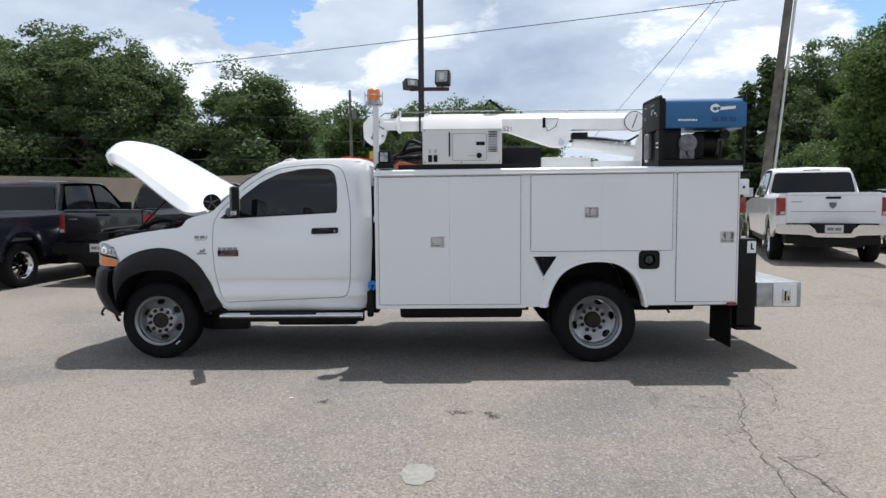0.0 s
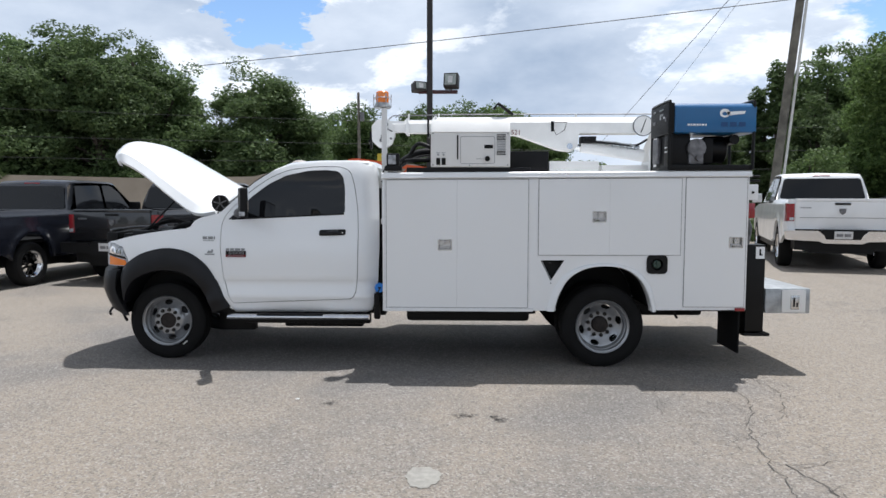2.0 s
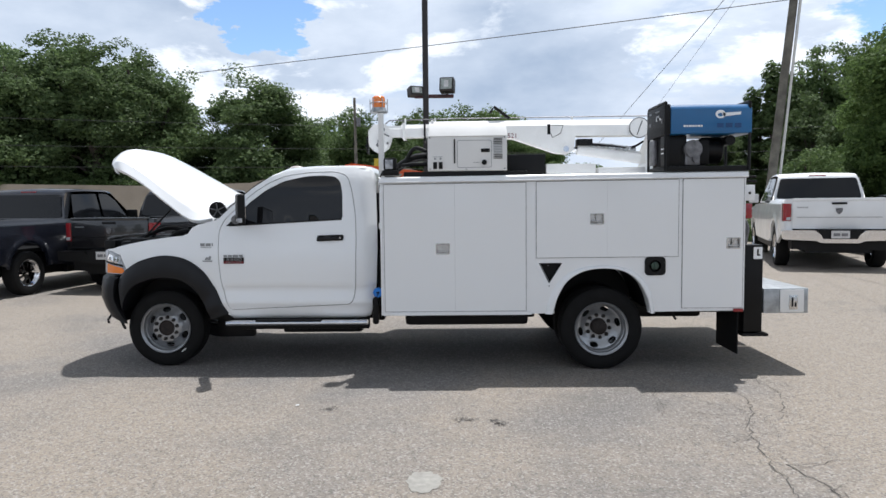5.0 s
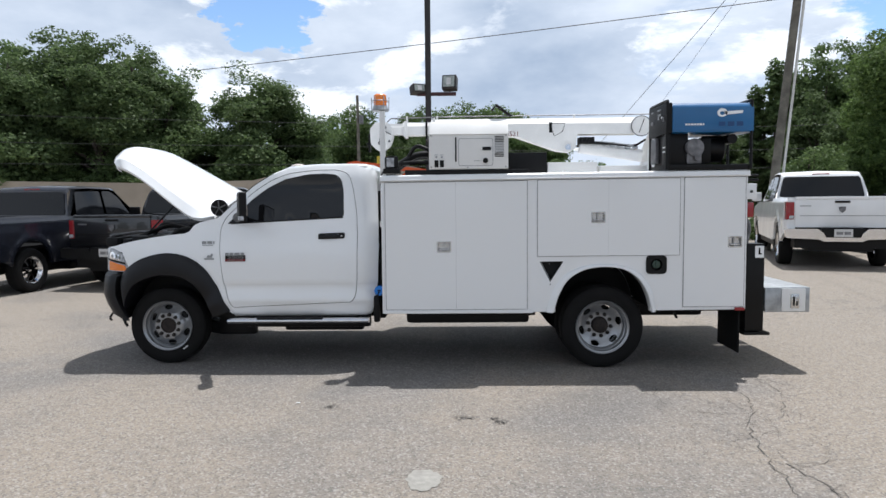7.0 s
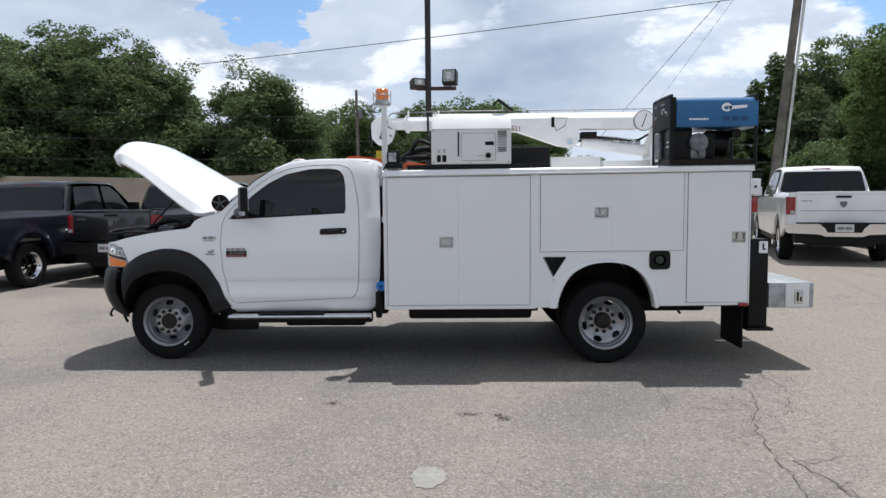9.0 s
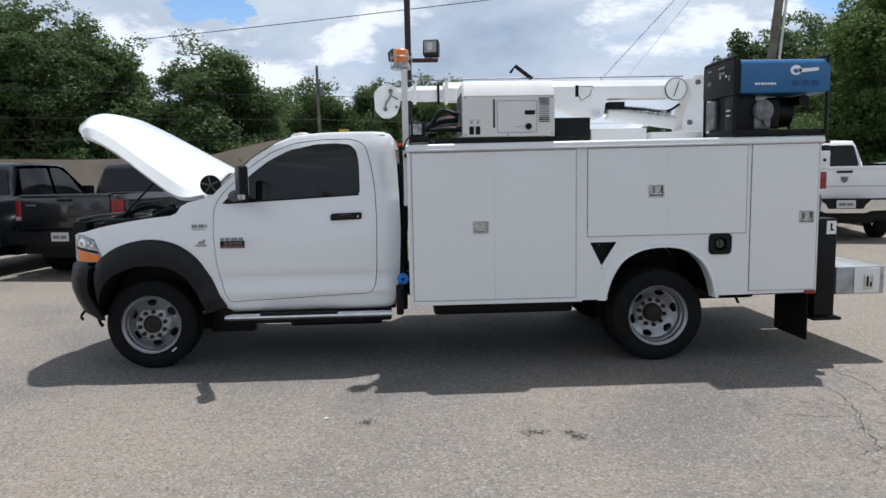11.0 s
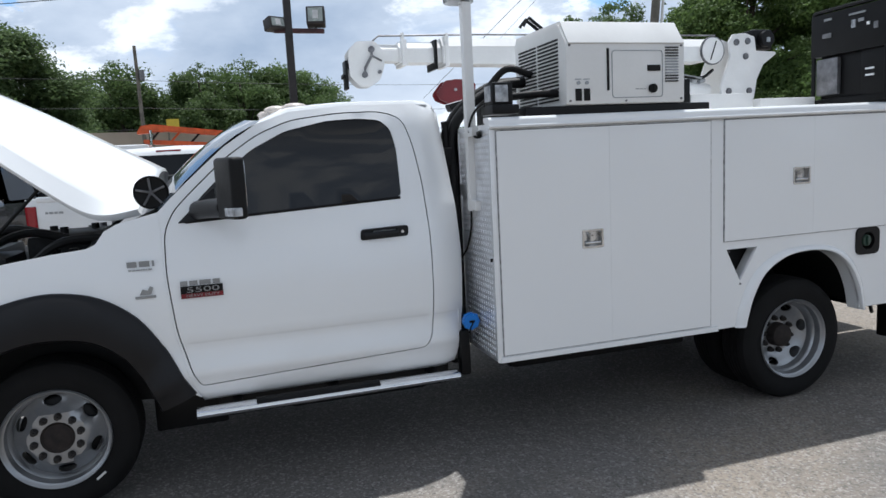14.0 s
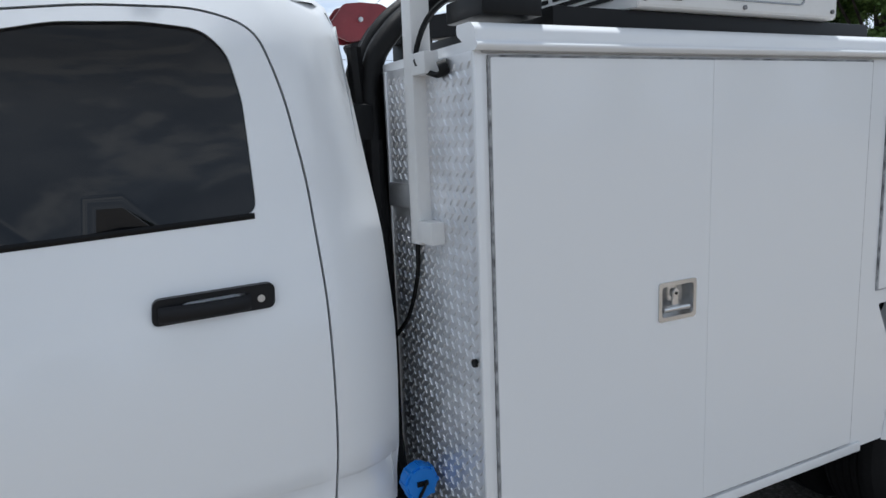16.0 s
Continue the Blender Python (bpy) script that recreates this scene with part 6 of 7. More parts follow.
def car_wheel_meshes():
    t = bmesh.new()
    lathe(t, [(0.24, -0.11), (0.27, -0.125), (0.33, -0.13), (0.37, -0.125), (0.392, -0.10), (0.40, -0.07), (0.40, 0.07), (0.392, 0.10), (0.37, 0.125), (0.27, 0.125), (0.24, 0.11)], 40)
    ty = finish("tyre", t, RUBBER, 35)
    t = bmesh.new()
    lathe(t, [(0.24, -0.11), (0.255, -0.118), (0.245, -0.10), (0.22, -0.08), (0.21, 0.05)], 40)
    hs = []
    for i in range(8):
        a = 2 * math.pi * i / 8
        hs.append(rounded([(0.10 * math.cos(a - 0.2), 0.10 * math.sin(a - 0.2)), (0.195 * math.cos(a - 0.28), 0.195 * math.sin(a - 0.28)), (0.195 * math.cos(a + 0.28), 0.195 * math.sin(a + 0.28)), (0.10 * math.cos(a + 0.2), 0.10 * math.sin(a + 0.2))], 0.01, 2))
    sheet(t, oval(0, 0, 0.222, 0.222, 32), hs, lambda x, z: -0.09 + 0.03 * (math.hypot(x, z) / 0.22), 0.02, 0.06)
    return ty, finish("wheel", t, CHROME, 35)


CAR_TYRE, CAR_RIM = car_wheel_meshes()


def pickup(m, paint, label, crew=True, dually=False, chrome=True, crossbar=False):
    """A parked pickup, built with its tail at the origin and its nose to +y."""
    car = thing("pickup_truck", (0, 0, 0), label, "pickup truck", "parked pickups")
    bedl, cabl = 1.98, 2.25 if crew else 1.55
    ya = 1.05
    y1 = bedl + 0.12
    yf = y1 + cabl + 0.95
    arch = [(ya + 0.47 * math.cos(a), 0.50 + 0.45 * math.sin(a)) for a in [math.pi * i / 14 for i in range(15)]]
    side_out = [(0.06, 0.72), (0.50, 0.56)] + arch[::-1] + [(1.56, 0.50), (y1 - 0.02, 0.50), (y1 - 0.02, 1.36), (1.0, 1.385), (0.05, 1.37), (0.05, 1.30), (0.172, 1.30), (0.172, 0.945), (0.06, 0.945)]
    for s in (-1, 1):
        def bulge(a, c):
            """Rolled top and tucked sill, a round rear corner, a lip round the wheel arch and a crease at the shoulder."""
            lip = 0.030 * math.exp(-((math.hypot(a - ya, c - 0.5) - 0.50) / 0.055) ** 2)
            return 0.10 * max(0, (c - 1.26) / 0.125) ** 2 * 0.6 + 0.09 * max(0, 0.85 - c) ** 1.3 + 0.075 * max(0, (0.24 - a) / 0.2) ** 2 + 0.012 * ease((c - 1.12) / 0.05) - lip

        t = bmesh.new()
        sheet(t, side_out, [], bulge, 0.05, 0.055, lambda a, b, c: (s * (0.995 - b), a, c))
        part("bed_side", t, paint, car)
        if dually:
            t = bmesh.new()
            rows = []
            for i in range(17):
                a = math.pi * (i / 16)
                c, q = math.cos(a), math.sin(a)
                rows.append([(s * (0.97 + w), ya + (0.66 - 0.0 * w) * c * (1 - 0.12 * k), max(0.42, 0.50 + 0.60 * q * (1 - 0.12 * k))) for k, w in ((0, 0.0), (0.15, 0.12), (0.5, 0.22), (1.0, 0.25), (1.6, 0.24), (1.7, 0.10))])
            loft(t, rows)
            part("rear_fender", t, paint, car, "bulged dual-wheel fender")
        # lamps
        t = bmesh.new()
        box(t, min(s * 0.79, s * 0.93), max(s * 0.79, s * 0.93), 0.045, 0.14, 0.76, 1.372, 0.02)
        part("corner_post", t, paint, car)
        t = bmesh.new()
        prism(t, rounded([(s * 0.815, 0.022), (s * 0.90, 0.020), (s * 0.948, 0.06), (s * 0.972, 0.17), (s * 0.90, 0.17), (s * 0.815, 0.12)], 0.02, 3), 0.955, 1.292, "z", 0.012)
        lamp = part("tail_lamp", t, REDLENS, car, "red tail lamp")
        t = bmesh.new()
        box(t, min(s * 0.825, s * 0.905), max(s * 0.825, s * 0.905), 0.012, 0.03, 0.968, 1.028, 0.006)
        part("reverse_lens", t, CLEAR, lamp)
        # front fender and doors
        t = bmesh.new()
        fa = [(yf - 0.05 + 0.45 * math.cos(a), 0.48 + 0.44 * math.sin(a)) for a in [math.pi * i / 12 for i in range(13)]]
        sheet(t, [(y1, 0.45), (yf - 0.52, 0.45)] + fa[::-1] + [(yf + 0.42, 0.50), (yf + 0.55, 0.62), (yf + 0.58, 1.05), (yf + 0.35, 1.18), (yf - 0.75, 1.27), (y1, 1.30)], [], lambda a, c: 0.09 * max(0, 0.80 - c) ** 1.3 + 0.5 * max(0, c - 1.16) ** 2 + 0.014 * ease((c - 1.10) / 0.05), 0.05, 0.07, lambda a, b, c: (s * (0.99 - b), a, c))
        part("body_side", t, paint, car)
        # side windows on the leaning cab side
        lean = lambda z: 0.925 - (z - 1.30) * 0.235
        wins = [[(y1 + 0.25, 1.34), (y1 + 1.12, 1.34), (y1 + 1.12, 1.86), (y1 + 0.36, 1.84)], [(y1 + 1.20, 1.34), (y1 + 2.02, 1.34), (y1 + 1.72, 1.72), (y1 + 1.48, 1.86), (y1 + 1.20, 1.865)]] if crew else [[(y1 + 0.2, 1.34), (y1 + 1.3, 1.34), (y1 + 1.05, 1.70), (y1 + 0.8, 1.86), (y1 + 0.27, 1.86)]]
        for wd in wins:
            t = bmesh.new()
            sheet(t, rounded(wd, 0.05, 3), [], lambda a, c: -lean(c) - 0.006, 0.01, 0.3, lambda a, b, c: (s * -b, a, c))
            part("side_window", t, CARGLASS, car, "dark side window")
        t = bmesh.new()
        box(t, min(s * 1.0, s * 1.22), max(s * 1.0, s * 1.22), y1 + cabl - 0.42, y1 + cabl - 0.30, 1.30, 1.52, 0.03)
        part("wing_mirror", t, paint if paint is CARWHITE else BLACK, car)
        # wheels
        for y in (ya, yf - 0.05):
            for off in ((0.02, -0.24) if (dually and y == ya) else (0.0,)):
                w = new("wheel", CAR_RIM)
                w.parent = car
                w.matrix_basis = pose(s * (0.86 - (0.0 if not dually or y != ya else -off)), y, 0.40, 0, 0, 90 * s)
                w["label"] = "bright spoked wheel"
                o = new("tyre", CAR_TYRE)
                o.parent = w
    # tailgate
    t = bmesh.new()
    box(t, -0.80, 0.80, 0.03, 0.10, 0.80, 1.385, 0.015)
    box(t, -0.80, 0.80, 0.015, 0.10, 1.335, 1.392, 0.012)
    gate = part("tailgate", t, paint, car)
    # the crease's shade as a strip, grey on white paint, else black
    t = bmesh.new()
    box(t, -0.72, 0.72, 0.024, 0.032, 1.02, 1.032)
    part("tailgate_crease", t, GREYTXT if paint is CARWHITE else BLACK, gate, "", 0)
    t = bmesh.new()
    box(t, -0.13, 0.13, 0.008, 0.03, 1.27, 1.31, 0.008)
    part("tailgate_handle", t, BLACK, gate)
    t = bmesh.new()
    prism(t, [(-0.06, 1.20), (0.06, 1.20), (0.055, 1.13), (0.0, 1.08), (-0.055, 1.13)], 0.012, 0.03, "y", 0.004)
    part("tailgate_emblem", t, GREYMETAL, gate, "plain shield emblem", 0)
    t = bmesh.new()
    bars(t, -0.72, -0.52, 0.0295, 1.20, 1.23, 1, random.Random(3), 0.8)
    part("tailgate_marks", t, GREYTXT, gate, "", 0)
    # bumper with a dropped middle
    t = bmesh.new()
    prism(t, rounded([(-0.99, 0.78), (-0.42, 0.78), (-0.33, 0.70), (0.33, 0.70), (0.42, 0.78), (0.99, 0.78), (0.97, 0.60), (0.40, 0.58), (0.33, 0.54), (-0.33, 0.54), (-0.40, 0.58), (-0.97, 0.60)], 0.03, 3), -0.14, 0.05, "y", 0.012)
    bump = part("rear_bumper", t, CHROME if chrome else BLACK, car, "chrome bumper" if chrome else "black bumper")
    t = bmesh.new()
    box(t, -0.36, 0.36, -0.10, 0.03, 0.70, 0.80, 0.01)
    part("bumper_step", t, BLACK, bump)
    t = bmesh.new()
    box(t, -0.155, 0.155, -0.155, -0.142, 0.63, 0.775, 0.004)
    pl = part("number_plate", t, PLATE, bump, "white number plate", 0)
    t = bmesh.new()
    bars(t, -0.12, 0.12, -0.156, 0.67, 0.73, 1, random.Random(6), 0.9)
    part("plate_bars", t, GREYMETAL, bump, "", 0)
    t = bmesh.new()
    prism(t, [(-0.37, 0.79), (0.37, 0.79), (0.29, 0.615), (-0.29, 0.615)], -0.1415, -0.13, "y", 0.003)
    part("plate_recess", t, BLACK, bump, "black recess round the plate", 0)
    # cab
    t = bmesh.new()
    prof = [(y1 + 0.02, 1.28), (y1 + 0.07, 1.55), (y1 + 0.16, 1.84), (y1 + 0.26, 1.925), (y1 + 0.8, 1.95), (y1 + cabl - 0.75, 1.94), (y1 + cabl - 0.60, 1.90), (y1 + cabl + 0.05, 1.30)]
    rows = []
    for s in [-1, -0.96, -0.8, 0, 0.8, 0.96, 1]:
        rows.append([(s * (0.925 - max(0, z - 1.30) * 0.235), y, z + (0.03 * (1 - s * s) if z > 1.6 else 0) - (0.035 if abs(s) == 1 and z > 1.7 else 0)) for y, z in prof])
    loft(t, rows)
    bmesh.ops.holes_fill(t, edges=t.edges[:])
    cab = part("cab", t, paint, car)
    t = bmesh.new()
    sheet(t, rounded([(-0.835, 1.39), (0.835, 1.39), (0.745, 1.835), (-0.745, 1.835)], 0.06, 3), [], lambda x, z: y1 + 0.035 + (z - 1.40) * 0.245 - 0.012, 0.008, 0.3)
    part("rear_window", t, CARGLASS, cab, "dark rear window")
    t = bmesh.new()
    sheet(t, rounded([(-0.80, 1.33), (0.80, 1.33), (0.70, 1.86), (-0.70, 1.86)], 0.05, 3), [], lambda x, z: y1 + cabl + 0.05 - (z - 1.30) * 1.08 + 0.012, 0.008, 0.3)
    part("windscreen", t, CARGLASS, cab, "dark windscreen")
    t = bmesh.new()
    box(t, -0.17, 0.17, y1 + 0.175, y1 + 0.22, 1.868, 1.905, 0.006)
    part("brake_light", t, REDLENS, cab, "red high brake light")
    # hood, bed floor, underside
    t = bmesh.new()
    loft(t, [[(x, y, z - 0.05 * abs(x) ** 3) for x in (-0.94, -0.7, -0.35, 0, 0.35, 0.7, 0.94)] for y, z in [(y1 + cabl - 0.05, 1.33), (yf, 1.30), (yf + 0.4, 1.23), (yf + 0.56, 1.10), (yf + 0.58, 0.6)]])
    part("hood", t, paint, car)
    t = bmesh.new()
    box(t, -0.90, 0.90, 0.10, y1, 0.78, 0.84)
    box(t, -0.93, 0.93, y1 - 0.05, y1 + 0.05, 0.55, 1.36)
    box(t, -0.55, 0.55, 0.10, yf + 0.4, 0.34, 0.75)
    # low boxes added to block light and darken the ground below
    box(t, -0.92, 0.92, y1, yf - 0.5, 0.32, 0.60)
    box(t, -0.80, 0.80, 0.06, 0.50, 0.40, 0.60)
    box(t, -0.85, 0.85, 1.5, y1, 0.34, 0.75)
    part("underbody", t, BLACK, car, "dark bed floor and chassis with added light-blocking boxes", 0)
    if crossbar:
        t = bmesh.new()
        tube(t, [(-0.5, 0.3, 1.42), (0.45, 1.5, 1.55)], 0.03, 8, 1, False)
        part("bed_load", t, STEELB, car, "black bar lying over the bed")
    car.matrix_basis = m
    return car


def at_heading(x, y, deg):
    """Tail at x, y with the nose turned deg to the right of straight away."""
    return pose(x, y, rise(x, y), 0, 0, -deg)


pickup(at_heading(-3.45, 6.1, 11), BLACKPAINT, "black dual-wheel pickup parked tail-out in a row", True, True, False)
pickup(at_heading(-5.93, 5.0, 8), NAVYPAINT, "dark navy crew-cab pickup parked in a row", True, False, False)
pickup(at_heading(-0.30, 5.2, 12) @ Matrix.Scale(1.03, 4), CARWHITE, "white pickup with dark rear window parked in a row", True, False, True, True)
pickup(at_heading(10.2, 6.8, 18), CARWHITE, "white pickup with chrome rear bumper parked tail-out", True, False, True)

# a silver car at the far side of the white pickup
def sedan(m, paint, label):
    car = thing("parked_car", (0, 0, 0), label, "car")
    t = bmesh.new()
    rows = []
    for x in (-0.88, -0.82, -0.5, 0, 0.5, 0.82, 0.88):
        q = 0.06 if abs(x) == 0.88 else 0.0
        rows.append([(x, y, z - (q if z > 0.5 else -q)) for y, z in [(0.0, 0.45), (-0.02, 0.75), (0.15, 0.95), (1.1, 1.0), (3.2, 0.98), (4.3, 0.85), (4.5, 0.6), (4.45, 0.35), (0.1, 0.3)]])
    loft(t, rows)
    bmesh.ops.holes_fill(t, edges=t.edges[:])
    part("car_body", t, paint, car)
    t = bmesh.new()
    loft(t, [[(s * (0.80 - max(0, z - 1.0) * 0.4), y, z) for y, z in [(0.7, 0.96), (1.25, 1.40), (2.2, 1.45), (3.3, 0.97)]] for s in (-1, -0.9, 0, 0.9, 1)])
    part("greenhouse", t, CARGLASS, car, "dark car windows")
    t = bmesh.new()
    loft(t, [[(s * 0.63, y, z - 0.03 * s * s) for y, z in [(1.2, 1.41), (1.5, 1.47), (2.1, 1.485), (2.35, 1.44)]] for s in (-1, -0.5, 0, 0.5, 1)])
    part("car_roof", t, paint, car)
    for s in (-1, 1):
        for y in (0.9, 3.6):
            w = new("wheel", CAR_RIM)
            w.parent = car
            w.matrix_basis = pose(s * 0.76, y, 0.33, 0, 0, 90 * s) @ Matrix.Diagonal((0.82, 0.82, 0.82, 1))
            o = new("tyre", CAR_TYRE)
            o.parent = w
    car.matrix_basis = m
    return car


sedan(at_heading(13.6, 8.2, 5), surface("silver_car_paint", (0.45, 0.50, 0.54), 0.25, 0.4, var=0.05), "silver-blue car parked beyond the pickup")

# ---- bucket truck far behind ----
ORANGE = surface("orange_boom_paint", (0.62, 0.10, 0.018), 0.45, var=0.1)
bt = thing("bucket_truck", (-2.0, 21.0, 0), "white truck carrying a folded orange boom", "truck")
t = bmesh.new()
box(t, -4.2, -2.5, 20.2, 22.2, 0.9, 2.95, 0.12)
part("truck_cab", t, CARWHITE, bt, "white truck cab")
for x in (-4.0, -3.2):
    t = bmesh.new()
    box(t, x, x + 0.65, 20.185, 20.21, 2.1, 2.75, 0.03)
    part("cab_window", t, CARGLASS, bt)
t = bmesh.new()
box(t, -2.4, 2.6, 20.1, 22.3, 0.9, 1.9, 0.05)
part("truck_bed", t, CARWHITE, bt)
t = bmesh.new()
prism(t, [(-2.9, 3.30), (-2.75, 3.56), (-2.4, 3.60), (2.2, 3.02), (2.2, 2.88), (-2.0, 3.36)], 20.7, 21.2, "y", 0.03)
part("folded_boom", t, ORANGE, bt, "orange folded boom")
t = bmesh.new()
prism(t, [(-2.7, 3.12), (2.2, 2.72), (2.2, 2.60), (-2.7, 2.98)], 20.75, 21.15, "y", 0.02)
part("lower_boom", t, ORANGE, bt, "orange lower boom")
for i in range(7):
    x = -2.5 + i * 0.62
    t = bmesh.new()
    tube(t, [(x, 20.8, 3.04 - 0.08 * (x + 2.5)), (x + 0.31, 20.8, 3.38 - 0.10 * (x + 2.5))], 0.035, 6, 1, False)
    part("boom_brace", t, ORANGE if i % 2 else STEELB, bt)
t = bmesh.new()
prism(t, [(-1.2, 2.75), (2.4, 2.55), (2.4, 2.42), (-1.2, 2.58)], 20.6, 21.3, "y", 0.02)
box(t, 0.0, 0.5, 20.8, 21.3, 1.9, 2.6, 0.03)
part("boom_rest", t, CARWHITE, bt, "white lower boom")
for x in (-3.4, 1.6):
    w = new("wheel", CAR_RIM)
    w.parent = bt
    w.matrix_parent_inverse = Matrix.Translation(-bt.location)
    w.matrix_basis = pose(x, 20.35, 0.5) @ Matrix.Diagonal((1.25, 1.25, 1.25, 1))
    o = new("tyre", CAR_TYRE)
    o.parent = w
t = bmesh.new()
tube(t, [(-2.45, 20.6, 2.9), (-2.45, 20.6, 3.4)], 0.05, 8, 1, False)
part("exhaust_stack", t, CHROME, bt)

bt.location += Vector((1.25, 0.6, -0.38))
# ---- poles and wires ----
POLE = surface("weathered_pole_wood", (0.155, 0.145, 0.122), 0.85, var=0.2, scale=4, bump=0.4, bump_scale=60)
BROWNSTEEL = surface("dark_brown_steel", (0.018, 0.014, 0.014), 0.5, var=0.2)
lp = thing("flood_light_post", (2.26, 9.6, 0), "dark brown steel post with two flood lights", "light post")
t = bmesh.new()
box(t, 2.195, 2.325, 9.535, 9.665, 0, 9.5, 0.008)
part("post", t, BROWNSTEEL, lp)
t = bmesh.new()
box(t, 2.0, 2.9, 9.56, 9.64, 4.0, 4.08, 0.01)
part("cross_arm", t, surface("dark_red_brown_steel", (0.05, 0.012, 0.014), 0.5, var=0.2), lp, "dark red-brown cross arm")
for x0, x1, z0, z1, yaw in ((1.87, 2.18, 4.04, 4.25, 25), (2.59, 2.92, 4.12, 4.44, -12)):
    cx, cz = (x0 + x1) / 2, (z0 + z1) / 2
    w, h = (x1 - x0) / 2, (z1 - z0) / 2
    m = pose(cx, 9.55, cz, -12, 0, yaw)
    t = bmesh.new()
    box(t, -w, w, -0.10, 0.14, -h, h, 0.02, m)
    fl = part("flood_light", t, BROWNSTEEL, lp, "dark flood light housing")
    t = bmesh.new()
    box(t, -w + 0.035, w - 0.035, -0.115, -0.095, -h + 0.035, h - 0.035, 0.006, m)
    part("flood_lens", t, surface("flood_glass", (0.34, 0.38, 0.36), 0.15, var=0.15, scale=10, coat=0.3), fl, "greenish flood lens")
    t = bmesh.new()
    box(t, -0.05, 0.05, -0.12, -0.11, -h * 0.5, h * 0.5, 0.004, m)
    part("flood_bulb", t, PLATE, fl)
    t = bmesh.new()
    tube(t, [(cx, 9.6, 4.05), (cx, 9.62, cz - h)], 0.02, 6, 1, False)
    part("flood_bracket", t, BROWNSTEEL, fl)

up = thing("utility_pole", (11.25, 11.9, 0), "leaning weathered wooden utility pole with a pale conduit", "utility pole")
t = bmesh.new()
tube(t, [(11.05, 11.9, 0.2), (11.4, 11.9, 3.6), (12.05, 11.9, 10.0)], (0.125, 0.095), 14, 6)
part("pole", t, POLE, up)
t = bmesh.new()
tube(t, [(11.23, 11.82, 0.2), (11.56, 11.82, 3.6), (11.86, 11.82, 6.8)], 0.035, 8, 6)
part("conduit", t, surface("pale_conduit", (0.6, 0.6, 0.58), 0.5), up, "pale conduit")
fp = thing("utility_pole", (-2.1, 29, 0), "thin far wooden utility pole", "utility pole")
t = bmesh.new()
tube(t, [(-2.1, 29, 0), (-2.16, 29, 7.0)], (0.10, 0.065), 10, 2, False)
part("pole", t, POLE, fp)
t = bmesh.new()
cyl(t, (-1.97, 28.98, 5.55), (-1.97, 28.98, 6.0), 0.11, n=14, bevel=0.02)
part("transformer", t, GREYMETAL, fp, "grey transformer")
sg = thing("yellow_sign", (-0.95, 28.8, 0), "small yellow road sign on two posts", "sign")
for x in (-1.75, -1.12):
    t = bmesh.new()
    tube(t, [(x, 28.85, 0), (x, 28.85, 3.4)], 0.04, 8, 1, False)
    part("sign_post", t, POLE, sg)
t = bmesh.new()
box(t, -1.18, -0.66, 28.78, 28.81, 3.35, 3.9, 0.02)
part("sign_plate", t, surface("yellow_sign", (0.55, 0.42, 0.03), 0.5), sg, "yellow sign plate")
WIRE = surface("black_cable", (0.045, 0.045, 0.048), 0.6)


def wire(name, a, b, sag, r, label):
    t = bmesh.new()
    a, b = Vector(a), Vector(b)
    tube(t, [a + (b - a) * s - Vector((0, 0, sag * 4 * s * (1 - s))) for s in [i / 16 for i in range(17)]], r, 6, 1, False)
    return solo(name, t, WIRE, label, "cable", "overhead cables")


wire("overhead_cable", (-14.158, 38, 10.054), (40, 20, 12.05), 0.25, 0.021, "thick black overhead cable against the sky")
wire("overhead_cable", (11.46, 2.0, 10.04), (9.88, 27.0, 4.38), 0.0, 0.010, "thin black overhead cable")
wire("overhead_cable", (9.68, 2.0, 8.68), (12.47, 27.0, 5.84), 0.0, 0.006, "thin black overhead cable")
for z, y in ((8.3, 31), (6.4, 31), (4.9, 31)):
    wire("overhead_cable", (-60, y - 2, z + 0.4), (-2.13, 29, 0.51 + 0.61 * z), 0.4, 0.009, "black cable in front of the trees")
    wire("overhead_cable", (-2.13, 29, 0.51 + 0.61 * z), (30, 29, 0.51 + 0.61 * z), 0.4, 0.009, "black cable in front of the trees")

# ---- low tan wall and the woods ----
t = bmesh.new()
prism(t, [(-75, 0), (2.5, 0), (2.5, 2.9), (0.5, 3.42), (-4.6, 3.46), (-7.8, 2.75), (-13.5, 2.66), (-20.6, 2.82), (-75, 3.0)], 29.5, 30.2, "y", 0.03)
solo("wall_far", t, surface("tan_concrete", (0.36, 0.31, 0.25), 0.85, var=0.12, scale=0.5, bump=0.3), "long low tan wall in front of the woods", "wall", kind="structure")


